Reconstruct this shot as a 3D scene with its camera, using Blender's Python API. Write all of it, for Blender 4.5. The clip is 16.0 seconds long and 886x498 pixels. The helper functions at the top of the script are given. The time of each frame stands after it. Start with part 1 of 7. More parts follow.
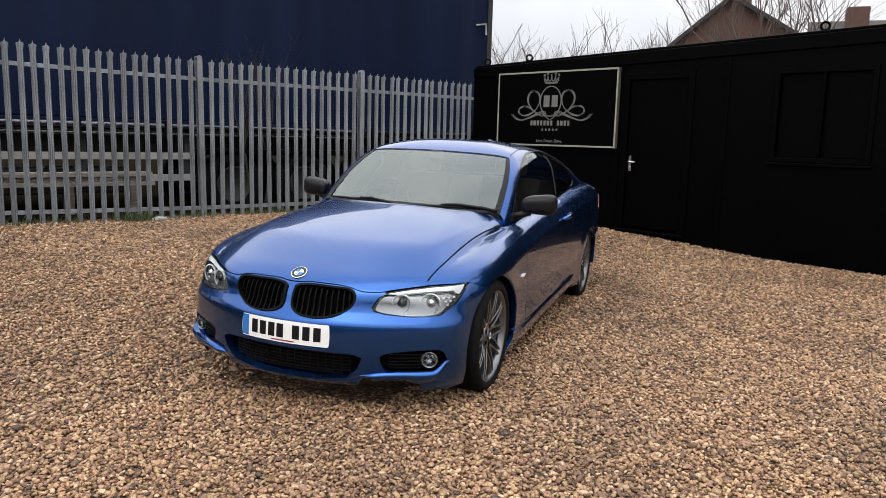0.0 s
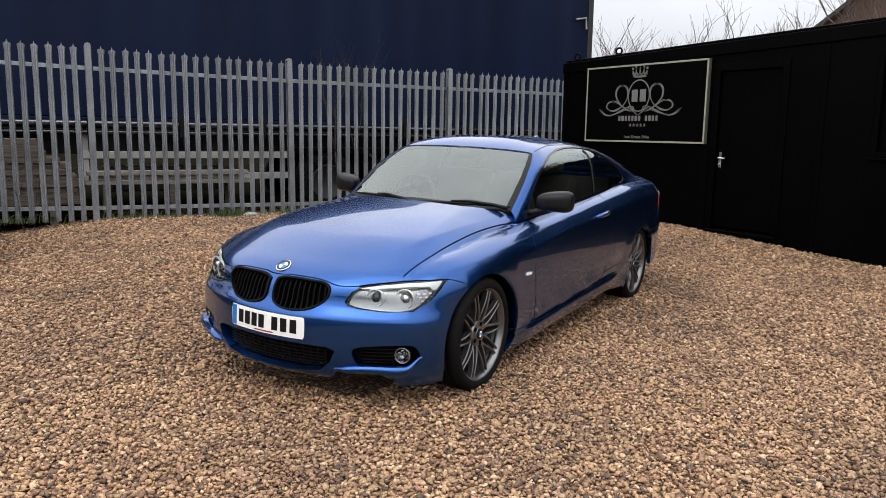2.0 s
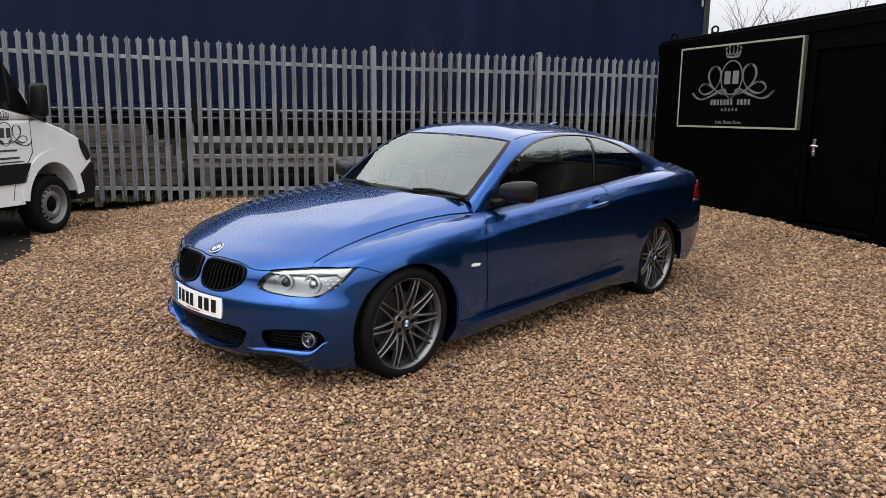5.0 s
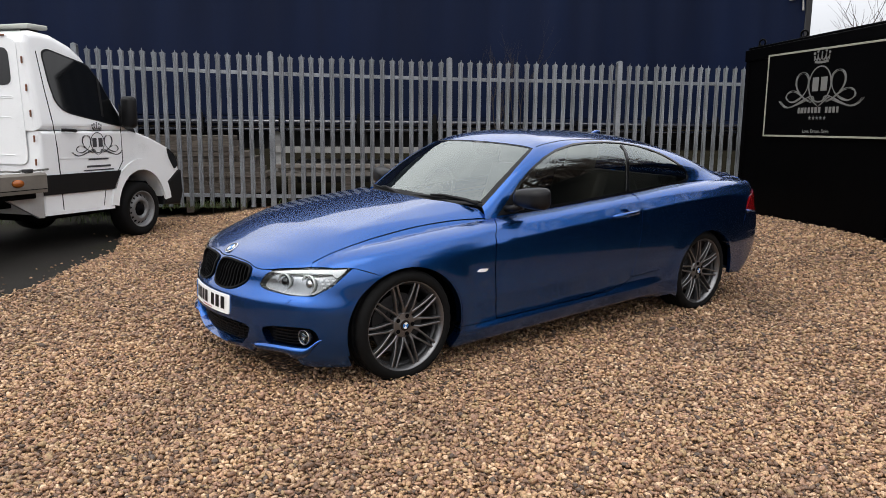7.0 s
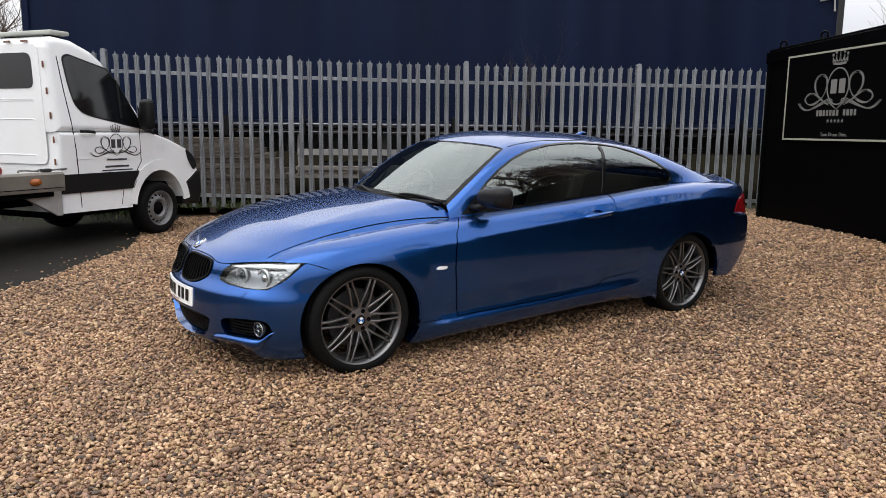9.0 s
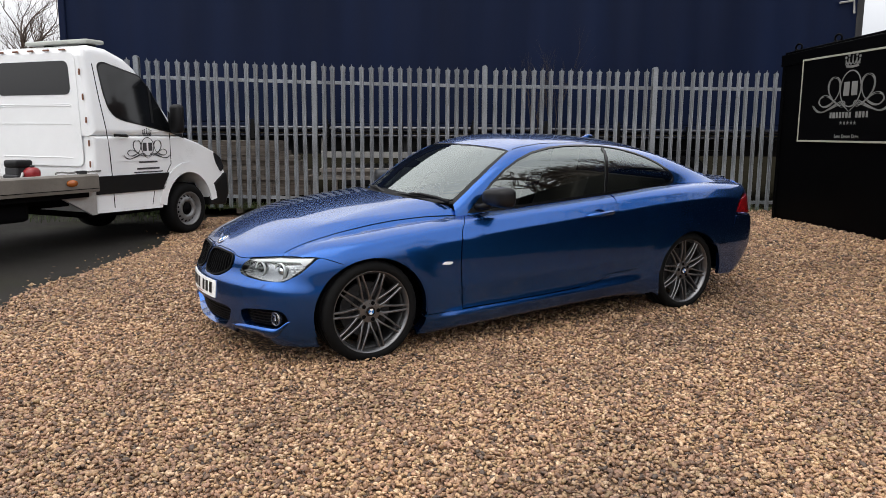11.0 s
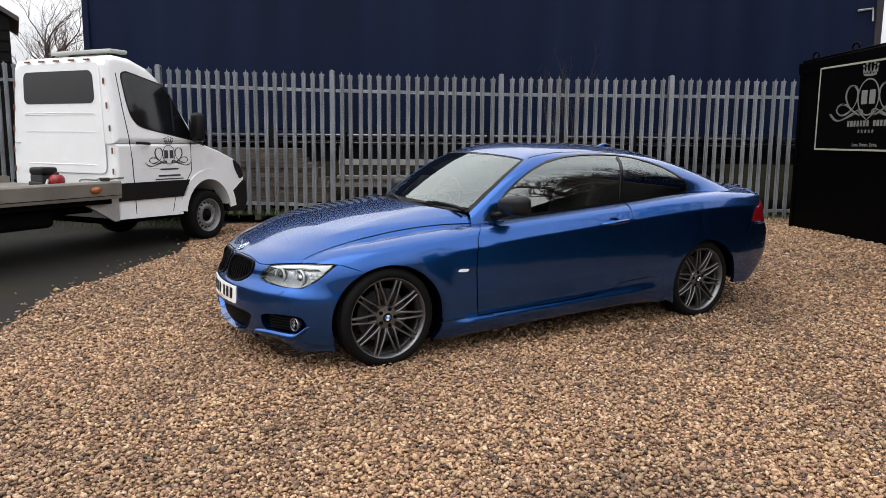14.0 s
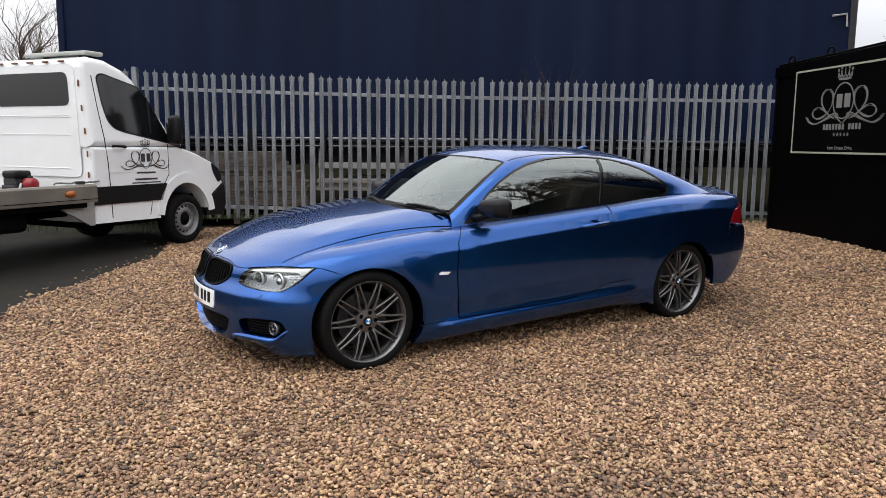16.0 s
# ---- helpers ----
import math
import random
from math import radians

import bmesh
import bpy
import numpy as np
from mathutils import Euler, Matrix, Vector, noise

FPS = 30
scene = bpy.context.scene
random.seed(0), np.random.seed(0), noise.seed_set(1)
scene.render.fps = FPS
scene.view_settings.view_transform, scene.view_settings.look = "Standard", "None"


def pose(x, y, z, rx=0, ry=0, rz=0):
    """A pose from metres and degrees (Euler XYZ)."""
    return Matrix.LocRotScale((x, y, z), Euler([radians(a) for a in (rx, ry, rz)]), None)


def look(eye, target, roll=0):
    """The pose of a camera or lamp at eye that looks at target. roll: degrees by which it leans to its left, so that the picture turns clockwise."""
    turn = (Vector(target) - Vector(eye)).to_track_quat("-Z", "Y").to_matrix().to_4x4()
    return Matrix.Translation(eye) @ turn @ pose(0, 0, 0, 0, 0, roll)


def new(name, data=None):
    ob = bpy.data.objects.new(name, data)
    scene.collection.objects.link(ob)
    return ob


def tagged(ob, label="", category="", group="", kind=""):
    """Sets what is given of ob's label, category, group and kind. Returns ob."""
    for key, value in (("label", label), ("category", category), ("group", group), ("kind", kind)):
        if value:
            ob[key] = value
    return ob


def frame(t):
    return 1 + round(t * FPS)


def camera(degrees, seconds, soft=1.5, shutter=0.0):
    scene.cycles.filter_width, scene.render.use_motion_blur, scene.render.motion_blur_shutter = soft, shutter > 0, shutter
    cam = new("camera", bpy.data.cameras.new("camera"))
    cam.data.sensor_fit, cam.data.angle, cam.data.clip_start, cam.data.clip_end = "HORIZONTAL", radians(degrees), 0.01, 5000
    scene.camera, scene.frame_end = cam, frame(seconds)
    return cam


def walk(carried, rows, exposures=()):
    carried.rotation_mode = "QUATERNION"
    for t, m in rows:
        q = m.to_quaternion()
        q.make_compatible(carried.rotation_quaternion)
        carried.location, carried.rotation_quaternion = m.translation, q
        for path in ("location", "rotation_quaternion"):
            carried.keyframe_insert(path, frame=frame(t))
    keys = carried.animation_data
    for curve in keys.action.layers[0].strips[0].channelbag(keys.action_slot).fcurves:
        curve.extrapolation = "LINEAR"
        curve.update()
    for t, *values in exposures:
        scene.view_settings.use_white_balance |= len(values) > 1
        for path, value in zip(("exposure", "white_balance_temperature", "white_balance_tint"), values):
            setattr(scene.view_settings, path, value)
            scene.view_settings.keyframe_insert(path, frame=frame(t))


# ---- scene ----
cam = camera(61.6, 16.0, soft=0.6)
PATH = [
    (0, (0.117, -0.074, 1.379), (0.025, 1.902, 1.081), 1.5),
    (0.5, (0.306, -0.063, 1.38), (0.129, 1.906, 1.08), 1.2),
    (1, (0.486, 0.032, 1.383), (0.216, 1.991, 1.084), 1.0),
    (1.5, (0.638, 0.078, 1.383), (0.28, 2.022, 1.075), 1.2),
    (2, (0.88, 0.063, 1.377), (0.435, 1.989, 1.068), 0.9),
    (2.5, (1.107, 0.088, 1.389), (0.583, 1.993, 1.074), 0.8),
    (3, (1.297, 0.225, 1.386), (0.71, 2.109, 1.058), 1.0),
    (5.3, (2.129, 0.545, 1.419), (1.237, 2.3, 1.068), 0.7),
    (5.5, (2.176, 0.582, 1.408), (1.253, 2.322, 1.062), 0.7),
    (6, (2.399, 0.611, 1.402), (1.397, 2.309, 1.064), 0.6),
    (6.5, (2.534, 0.642, 1.409), (1.468, 2.302, 1.08), 0.5),
    (7, (2.609, 0.763, 1.386), (1.497, 2.393, 1.06), 0.5),
    (7.5, (2.685, 0.889, 1.374), (1.543, 2.499, 1.055), 0.5),
    (8, (2.785, 0.958, 1.365), (1.62, 2.552, 1.048), 0.5),
    (8.5, (2.952, 1.004, 1.368), (1.763, 2.581, 1.052), 0.6),
    (9, (3.08, 1.009, 1.363), (1.86, 2.562, 1.048), 0.6),
    (11.5, (3.385, 0.849, 1.37), (2.102, 2.352, 1.063), 0.5),
    (12, (3.401, 0.843, 1.367), (2.111, 2.341, 1.064), 0.6),
    (12.5, (3.404, 0.852, 1.365), (2.104, 2.342, 1.066), 0.6),
    (13, (3.401, 0.839, 1.382), (2.092, 2.321, 1.084), 0.6),
    (13.5, (3.401, 0.832, 1.383), (2.087, 2.311, 1.089), 0.5),
    (14, (3.401, 0.824, 1.386), (2.089, 2.305, 1.094), 0.5),
    (14.5, (3.397, 0.828, 1.38), (2.091, 2.315, 1.093), 0.5),
    (15, (3.399, 0.84, 1.379), (2.103, 2.337, 1.095), 0.5),
    (15.5, (3.402, 0.844, 1.379), (2.118, 2.35, 1.096), 0.5),
    (16, (3.385, 0.844, 1.374), (2.111, 2.36, 1.093), 0.5),
]
walk(cam, [(t, look(eye, target, roll)) for t, eye, target, roll in PATH])


# ---------------------------------------------------------------- light
def build_world():
    world = bpy.data.worlds.new("overcast_sky")
    world.use_nodes = True
    nt = world.node_tree
    nt.nodes.clear()
    sky = nt.nodes.new("ShaderNodeTexSky")
    sky.sky_type = 'NISHITA'
    sky.sun_disc = False
    sky.sun_elevation = radians(48)
    sky.sun_rotation = radians(200)
    sky.air_density = 1.0
    sky.dust_density = 4.0
    grey = nt.nodes.new("ShaderNodeHueSaturation")
    grey.inputs["Saturation"].default_value = 0.12
    # a closed cloud cover: nearly even, brightest overhead
    where = nt.nodes.new("ShaderNodeTexCoord")
    axes = nt.nodes.new("ShaderNodeSeparateXYZ")
    lift = nt.nodes.new("ShaderNodeValToRGB")
    lift.color_ramp.elements[0].position = 0.0
    lift.color_ramp.elements[0].color = (CLOUD_LOW, CLOUD_LOW, CLOUD_LOW * 1.02, 1)
    mid = lift.color_ramp.elements.new(0.42)
    mid.color = (CLOUD_MID, CLOUD_MID, CLOUD_MID * 1.02, 1)
    lift.color_ramp.elements[-1].position = 1.0
    lift.color_ramp.elements[-1].color = (CLOUD_HIGH, CLOUD_HIGH, CLOUD_HIGH * 1.02, 1)
    cover = nt.nodes.new("ShaderNodeMixRGB")
    cover.inputs[0].default_value = 0.8
    nt.links.new(where.outputs["Generated"], axes.inputs[0])
    nt.links.new(axes.outputs["Z"], lift.inputs[0])
    cloud = nt.nodes.new("ShaderNodeTexNoise")
    cloud.inputs["Scale"].default_value = 2.2
    cloud.inputs["Detail"].default_value = 4.0
    ramp = nt.nodes.new("ShaderNodeValToRGB")
    ramp.color_ramp.elements[0].position = 0.35
    ramp.color_ramp.elements[0].color = (0.74, 0.76, 0.80, 1)
    ramp.color_ramp.elements[1].position = 0.65
    ramp.color_ramp.elements[1].color = (1.0, 1.0, 1.0, 1)
    mix = nt.nodes.new("ShaderNodeMixRGB")
    mix.blend_type = 'MULTIPLY'
    mix.inputs[0].default_value = 1.0
    bg = nt.nodes.new("ShaderNodeBackground")
    bg.inputs["Strength"].default_value = SKY_STRENGTH
    out = nt.nodes.new("ShaderNodeOutputWorld")
    nt.links.new(sky.outputs[0], grey.inputs["Color"])
    nt.links.new(cloud.outputs[0], ramp.inputs[0])
    nt.links.new(grey.outputs[0], cover.inputs[1])
    nt.links.new(lift.outputs[0], cover.inputs[2])
    nt.links.new(cover.outputs[0], mix.inputs[1])
    nt.links.new(ramp.outputs[0], mix.inputs[2])
    nt.links.new(mix.outputs[0], bg.inputs["Color"])
    nt.links.new(bg.outputs[0], out.inputs[0])
    scene.world = world


SKY_STRENGTH = 0.15
CLOUD_LOW, CLOUD_MID, CLOUD_HIGH = 2.2, 6.8, 8.2
build_world()
sun_data = bpy.data.lights.new("sun", 'SUN')
sun_data.energy = 0.5
sun_data.angle = radians(60)
sun_data.color = (1.0, 0.94, 0.85)
sun = new("sun", sun_data)
sun.matrix_world = look((0, 0, 30), (-4, 14, 0))
scene.view_settings.exposure = 1.0


# ---------------------------------------------------------------- materials
class Nodes:
    """A small wrapper round a node material."""

    def __init__(self, name):
        self.mat = bpy.data.materials.new(name)
        self.mat.use_nodes = True
        self.nt = self.mat.node_tree
        self.bsdf = self.nt.nodes["Principled BSDF"]

    def add(self, kind, **values):
        node = self.nt.nodes.new(kind)
        for key, value in values.items():
            node.inputs[key.replace("_", " ")].default_value = value
        return node

    def link(self, a, b):
        self.nt.links.new(a, b)

    def set(self, **values):
        for key, value in values.items():
            self.bsdf.inputs[key.replace("_", " ")].default_value = value
        return self

    def coords(self, scale=(1, 1, 1)):
        tc = self.add("ShaderNodeTexCoord")
        mp = self.add("ShaderNodeMapping")
        mp.inputs["Scale"].default_value = scale
        self.link(tc.outputs["Object"], mp.inputs["Vector"])
        return mp.outputs[0]

    def noise(self, scale, detail=4, vec=None, rough=0.55):
        n = self.add("ShaderNodeTexNoise", Scale=scale, Detail=detail, Roughness=rough)
        if vec is not None:
            self.link(vec, n.inputs["Vector"])
        return n.outputs[0]

    def ramp(self, src, stops, constant=False):
        r = self.add("ShaderNodeValToRGB")
        cr = r.color_ramp
        if constant:
            cr.interpolation = 'CONSTANT'
        while len(cr.elements) < len(stops):
            cr.elements.new(0.5)
        for el, (pos, col) in zip(cr.elements, stops):
            el.position = pos
            el.color = (*col, 1) if len(col) == 3 else col
        self.link(src, r.inputs[0])
        return r.outputs[0]

    def mixc(self, fac, a, b, mode='MIX'):
        m = self.add("ShaderNodeMixRGB")
        m.blend_type = mode
        for sock, v in ((m.inputs[0], fac), (m.inputs[1], a), (m.inputs[2], b)):
            if isinstance(v, (int, float)):
                sock.default_value = v
            elif isinstance(v, tuple):
                sock.default_value = (*v, 1)
            else:
                self.link(v, sock)
        return m.outputs[0]

    def math(self, op, a, b=0.0):
        m = self.add("ShaderNodeMath")
        m.operation = op
        for sock, v in zip(m.inputs, (a, b)):
            if isinstance(v, (int, float)):
                sock.default_value = v
            else:
                self.link(v, sock)
        return m.outputs[0]

    def bump(self, height, strength=0.3, distance=0.01):
        b = self.add("ShaderNodeBump", Strength=strength, Distance=distance)
        self.link(height, b.inputs["Height"])
        self.link(b.outputs[0], self.bsdf.inputs["Normal"])

    def color(self, sock):
        self.link(sock, self.bsdf.inputs["Base Color"])

    def rough(self, sock):
        self.link(sock, self.bsdf.inputs["Roughness"])


def plain(name, col, rough=0.5, metal=0.0, vary=0.12, scale=18.0, bump=0.0, coat=0.0, gloss=0.5):
    """A paint, plastic or metal with two scales of wear."""
    n = Nodes(name)
    n.set(Roughness=rough, Metallic=metal, Coat_Weight=coat, Specular_IOR_Level=gloss)
    v = n.coords()
    big = n.noise(scale * 0.12, 3, v)
    fine = n.noise(scale * 6, 4, v)
    both = n.math('ADD', n.math('MULTIPLY', big, 0.6), n.math('MULTIPLY', fine, 0.4))
    lo = tuple(c * (1 - vary) for c in col)
    hi = tuple(min(1.0, c * (1 + vary)) for c in col)
    n.color(n.ramp(both, [(0.3, lo), (0.7, hi)]))
    n.rough(n.ramp(both, [(0.3, (rough * 0.85,) * 3), (0.7, (min(1, rough * 1.15),) * 3)]))
    if bump:
        n.bump(fine, bump, 0.004)
    return n.mat


def pebble_stops():
    return [(0.0, (0.284, 0.185, 0.121)), (0.11, (0.441, 0.310, 0.204)), (0.22, (0.205, 0.128, 0.089)), (0.33, (0.483, 0.345, 0.223)), (0.44, (0.163, 0.108, 0.080)),
            (0.54, (0.347, 0.262, 0.160)), (0.65, (0.315, 0.205, 0.158)), (0.76, (0.609, 0.475, 0.354)), (0.85, (0.410, 0.270, 0.194)), (0.945, (0.089, 0.068, 0.058))]


def make_pebble():
    n = Nodes("pebble")
    g = n.add("ShaderNodeNewGeometry")
    v = n.coords()
    base = n.ramp(g.outputs["Random Per Island"], pebble_stops(), True)
    mottle = n.ramp(n.noise(140, 3, v), [(0.3, (0.50, 0.45, 0.40)), (0.7, (1.22, 1.09, 0.93))])
    patch = n.ramp(n.noise(1.1, 6, v), [(0.30, (0.66, 0.65, 0.65)), (0.5, (1.0, 0.985, 0.96)), (0.72, (1.14, 1.10, 1.03))])
    n.color(n.mixc(1.0, n.mixc(1.0, base, mottle, 'MULTIPLY'), patch, 'MULTIPLY'))
    n.set(Roughness=0.62)
    n.bump(n.noise(260, 3, v), 0.25, 0.002)
    return n.mat


def make_gravel_bed():
    n = Nodes("gravel_bed")
    v = n.coords()
    vor = n.add("ShaderNodeTexVoronoi", Scale=46.0, Randomness=1.0)
    n.link(v, vor.inputs["Vector"])
    sep = n.add("ShaderNodeSeparateColor")
    n.link(vor.outputs["Color"], sep.inputs[0])
    base = n.ramp(sep.outputs[0], pebble_stops(), True)
    # Shade between the flat pebbles is painted: each cell darkens to its edge.
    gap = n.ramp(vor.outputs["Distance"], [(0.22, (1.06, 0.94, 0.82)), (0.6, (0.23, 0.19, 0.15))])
    patch = n.ramp(n.noise(1.1, 6, v), [(0.30, (0.66, 0.65, 0.65)), (0.5, (1.0, 0.985, 0.96)), (0.72, (1.14, 1.10, 1.03))])
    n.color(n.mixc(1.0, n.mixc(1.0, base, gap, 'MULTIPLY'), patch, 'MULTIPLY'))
    n.set(Roughness=0.8)
    n.bump(n.math('SUBTRACT', 1.0, vor.outputs["Distance"]), 1.0, 0.012)
    return n.mat


def make_asphalt():
    n = Nodes("asphalt")
    v = n.coords()
    grit = n.noise(160, 4, v)
    big = n.noise(0.7, 4, v)
    col = n.mixc(1.0, n.ramp(grit, [(0.3, (0.010, 0.0095, 0.009)), (0.75, (0.036, 0.033, 0.030))]),
                 n.ramp(big, [(0.35, (0.65, 0.66, 0.66)), (0.7, (1.25, 1.2, 1.12))]), 'MULTIPLY')
    moss = n.ramp(n.noise(1.1, 6, v, 0.7), [(0.52, (0, 0, 0)), (0.68, (0.7, 0.7, 0.7))])
    col = n.mixc(moss, col, (0.020, 0.021, 0.009))
    n.color(col)
    n.rough(n.ramp(big, [(0.35, (0.7, 0.7, 0.7)), (0.65, (0.95, 0.95, 0.95))]))
    n.set(Specular_IOR_Level=0.12)
    n.bump(grit, 0.5, 0.004)
    return n.mat


def make_galvanised():
    n = Nodes("galvanised_steel")
    v = n.coords()
    vor = n.add("ShaderNodeTexVoronoi", Scale=70.0)
    n.link(v, vor.inputs["Vector"])
    sep = n.add("ShaderNodeSeparateColor")
    n.link(vor.outputs["Color"], sep.inputs[0])
    oi = n.add("ShaderNodeObjectInfo")
    streak = n.noise(9, 5, n.coords((1, 1, 0.18)))
    col = n.mixc(0.55, n.ramp(sep.outputs[0], [(0, (0.140, 0.149, 0.164)), (1, (0.265, 0.282, 0.305))]),
                 n.ramp(streak, [(0.32, (0.065, 0.067, 0.070)), (0.62, (0.305, 0.325, 0.350))]))
    col = n.mixc(1.0, col, n.ramp(oi.outputs["Random"], [(0, (0.8, 0.8, 0.8)), (1, (1.1, 1.1, 1.1))]), 'MULTIPLY')
    n.color(col)
    n.set(Metallic=0.35, Roughness=0.55)
    return n.mat


def make_paint():
    """Metallic blue under a clear coat."""
    n = Nodes("blue_car_paint")
    v = n.coords()
    flake = n.add("ShaderNodeTexVoronoi", Scale=1400.0)
    n.link(v, flake.inputs["Vector"])
    sep = n.add("ShaderNodeSeparateColor")
    n.link(flake.outputs["Color"], sep.inputs[0])
    tone = n.ramp(sep.outputs[0], [(0.0, (0.0080, 0.065, 0.265)), (1.0, (0.0150, 0.098, 0.365))])
    dust = n.noise(3.0, 5, v)
    n.color(tone)
    n.rough(n.ramp(dust, [(0.3, (0.18,) * 3), (0.7, (0.22,) * 3)]))
    n.set(Metallic=1.0, Coat_Weight=1.0, Coat_Roughness=0.03, Coat_IOR=1.42)
    # flakes that lie askew scatter more widely than those that lie flat
    askew = n.add("ShaderNodeBsdfPrincipled", Metallic=1.0, Coat_Weight=1.0, Coat_Roughness=0.03, Coat_IOR=1.42)
    n.link(n.mixc(1.0, tone, (0.80, 0.78, 0.74), 'MULTIPLY'), askew.inputs["Base Color"])
    n.link(n.ramp(dust, [(0.3, (0.37,) * 3), (0.7, (0.42,) * 3)]), askew.inputs["Roughness"])
    both = n.add("ShaderNodeMixShader")
    both.inputs[0].default_value = 0.40
    n.link(n.bsdf.outputs[0], both.inputs[1])
    n.link(askew.outputs[0], both.inputs[2])
    n.link(both.outputs[0], n.nt.nodes["Material Output"].inputs[0])
    return n.mat


def make_curtain():
    n = Nodes("navy_curtain")
    v = n.coords()
    streak = n.noise(1.4, 5, n.coords((1.2, 1, 0.12)))
    fine = n.noise(60, 3, v)
    col = n.mixc(0.35, n.ramp(streak, [(0.3, (0.0015, 0.0046, 0.0190)), (0.7, (0.0034, 0.0098, 0.037))]), n.ramp(fine, [(0.3, (0.0015, 0.0046, 0.0185)), (0.7, (0.003, 0.0083, 0.030))]))
    n.color(col)
    n.set(Roughness=0.5, Specular_IOR_Level=0.12)
    n.bump(n.noise(1.1, 2, n.coords((1.4, 1, 0.3))), 0.35, 0.05)
    return n.mat


def make_timber(name, a, b):
    n = Nodes(name)
    grain = n.noise(30, 5, n.coords((0.12, 1.5, 1.5)))
    oi = n.add("ShaderNodeObjectInfo")
    col = n.mixc(1.0, n.ramp(grain, [(0.3, a), (0.7, b)]), n.ramp(oi.outputs["Random"], [(0, (0.75,) * 3), (1, (1.15,) * 3)]), 'MULTIPLY')
    n.color(col)
    n.set(Roughness=0.8)
    n.bump(grain, 0.3, 0.004)
    return n.mat


PEBBLE = make_pebble()
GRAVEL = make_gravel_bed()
ASPHALT = make_asphalt()
GALV = make_galvanised()
PAINT = make_paint()
CURTAIN = make_curtain()
WEATHERED = make_timber("weathered_boards", (0.07, 0.057, 0.046), (0.17, 0.142, 0.118))
PALE_PLANK = make_timber("pale_planks", (0.13, 0.115, 0.10), (0.30, 0.27, 0.24))
CONCRETE = plain("pale_rubble", (0.33, 0.32, 0.30), 0.9, vary=0.25, scale=30, bump=0.4)
CABIN_BLACK = plain("black_cabin_paint", (0.0007, 0.0007, 0.0009), 0.42, vary=0.35, bump=0.05, gloss=0.035)
SIGN_BLACK = plain("black_sign_board", (0.0013, 0.0013, 0.0015), 0.35, vary=0.15, gloss=0.03)
TRAY_EDGE = plain("dull_tray_edge", (0.07, 0.07, 0.058), 0.5)
CREAM = plain("cream_trim", (0.28, 0.28, 0.225), 0.5)
SIGN_WHITE = plain("white_lettering", (0.155, 0.155, 0.148), 0.5)
CHROME = plain("chrome", (0.8, 0.8, 0.82), 0.1, 1.0, vary=0.04)
BLACK_PLASTIC = plain("black_plastic", (0.005, 0.005, 0.0055), 0.45, vary=0.2, gloss=0.2)
TUBE_BLACK = plain("worn_black_tube", (0.010, 0.013, 0.024), 0.16, 0.0, vary=0.6, scale=9, coat=1.0)
BLACK_GLOSS = plain("gloss_black", (0.006, 0.006, 0.007), 0.12, vary=0.1)
RUBBER = plain("rubber", (0.0045, 0.0045, 0.0045), 0.8, vary=0.3, bump=0.2, gloss=0.12)
# Near-black colour that stands in for shade in hollows, slots and undersides.
DARK_VOID = plain("dark_cavity", (0.003, 0.003, 0.0035), 0.9, gloss=0.05)
GRILLE_BLACK = plain("grille_black", (0.003, 0.003, 0.0033), 0.5, vary=0.2, gloss=0.07)
WHEEL_GREY = plain("gunmetal_alloy", (0.165, 0.165, 0.17), 0.30, 0.85, vary=0.12)
BARREL = plain("dusty_rim_barrel", (0.045, 0.045, 0.047), 0.45, 0.6, vary=0.25)
WHITE_VAN = plain("white_van_paint", (0.72, 0.73, 0.74), 0.3, vary=0.06, coat=0.6)
RED_LENS = plain("red_lens", (0.17, 0.004, 0.006), 0.12, coat=1.0)
AMBER = plain("amber_lens", (0.30, 0.085, 0.015), 0.25)
MARKER = plain("dull_marker_lens", (0.15, 0.055, 0.025), 0.35)
BED_ALU = plain("dirty_bed_aluminium", (0.165, 0.150, 0.130), 0.55, 0.3, vary=0.35)
ALUMINIUM = plain("dull_aluminium", (0.36, 0.355, 0.345), 0.5, 0.3, vary=0.3)
STEEL_WHEEL = plain("grey_steel_wheel", (0.17, 0.17, 0.172), 0.45, 0.4, vary=0.25)
STEEL_DARK = plain("dark_steel", (0.025, 0.025, 0.027), 0.6, 0.3, vary=0.3)
BRICK_RED = plain("brick_masonry", (0.085, 0.045, 0.034), 0.85, vary=0.3, scale=60)
SLATE = plain("roof_slate", (0.07, 0.06, 0.055), 0.75, vary=0.25, scale=40)
TARRED = plain("tarred_boards", (0.007, 0.006, 0.0055), 0.8, vary=0.4, gloss=0.1)
DARK_BARK = plain("dark_bark", (0.028, 0.021, 0.017), 0.9, vary=0.3, bump=0.3)
BARK = plain("bark", (0.075, 0.055, 0.045), 0.9, vary=0.3, bump=0.3)
# Base colour lowered to paint in the shade under the trailer.
EARTH = plain("rough_earth", (0.010, 0.009, 0.006), 0.95, vary=0.5, scale=6, bump=0.5, gloss=0.0)
HEDGE = plain("far_hedge", (0.018, 0.015, 0.010), 0.95, vary=0.5, scale=4, gloss=0.0)
BAR_GREY = plain("grey_light_bar", (0.33, 0.34, 0.31), 0.4, vary=0.15)
GRASS_MAT = plain("grass_blades", (0.048, 0.070, 0.018), 0.7, vary=0.4)
SEAT_GREY = plain("seat_leather", (0.11, 0.108, 0.10), 0.5, vary=0.2)
RED_PAINT = plain("red_paint", (0.22, 0.008, 0.012), 0.35)


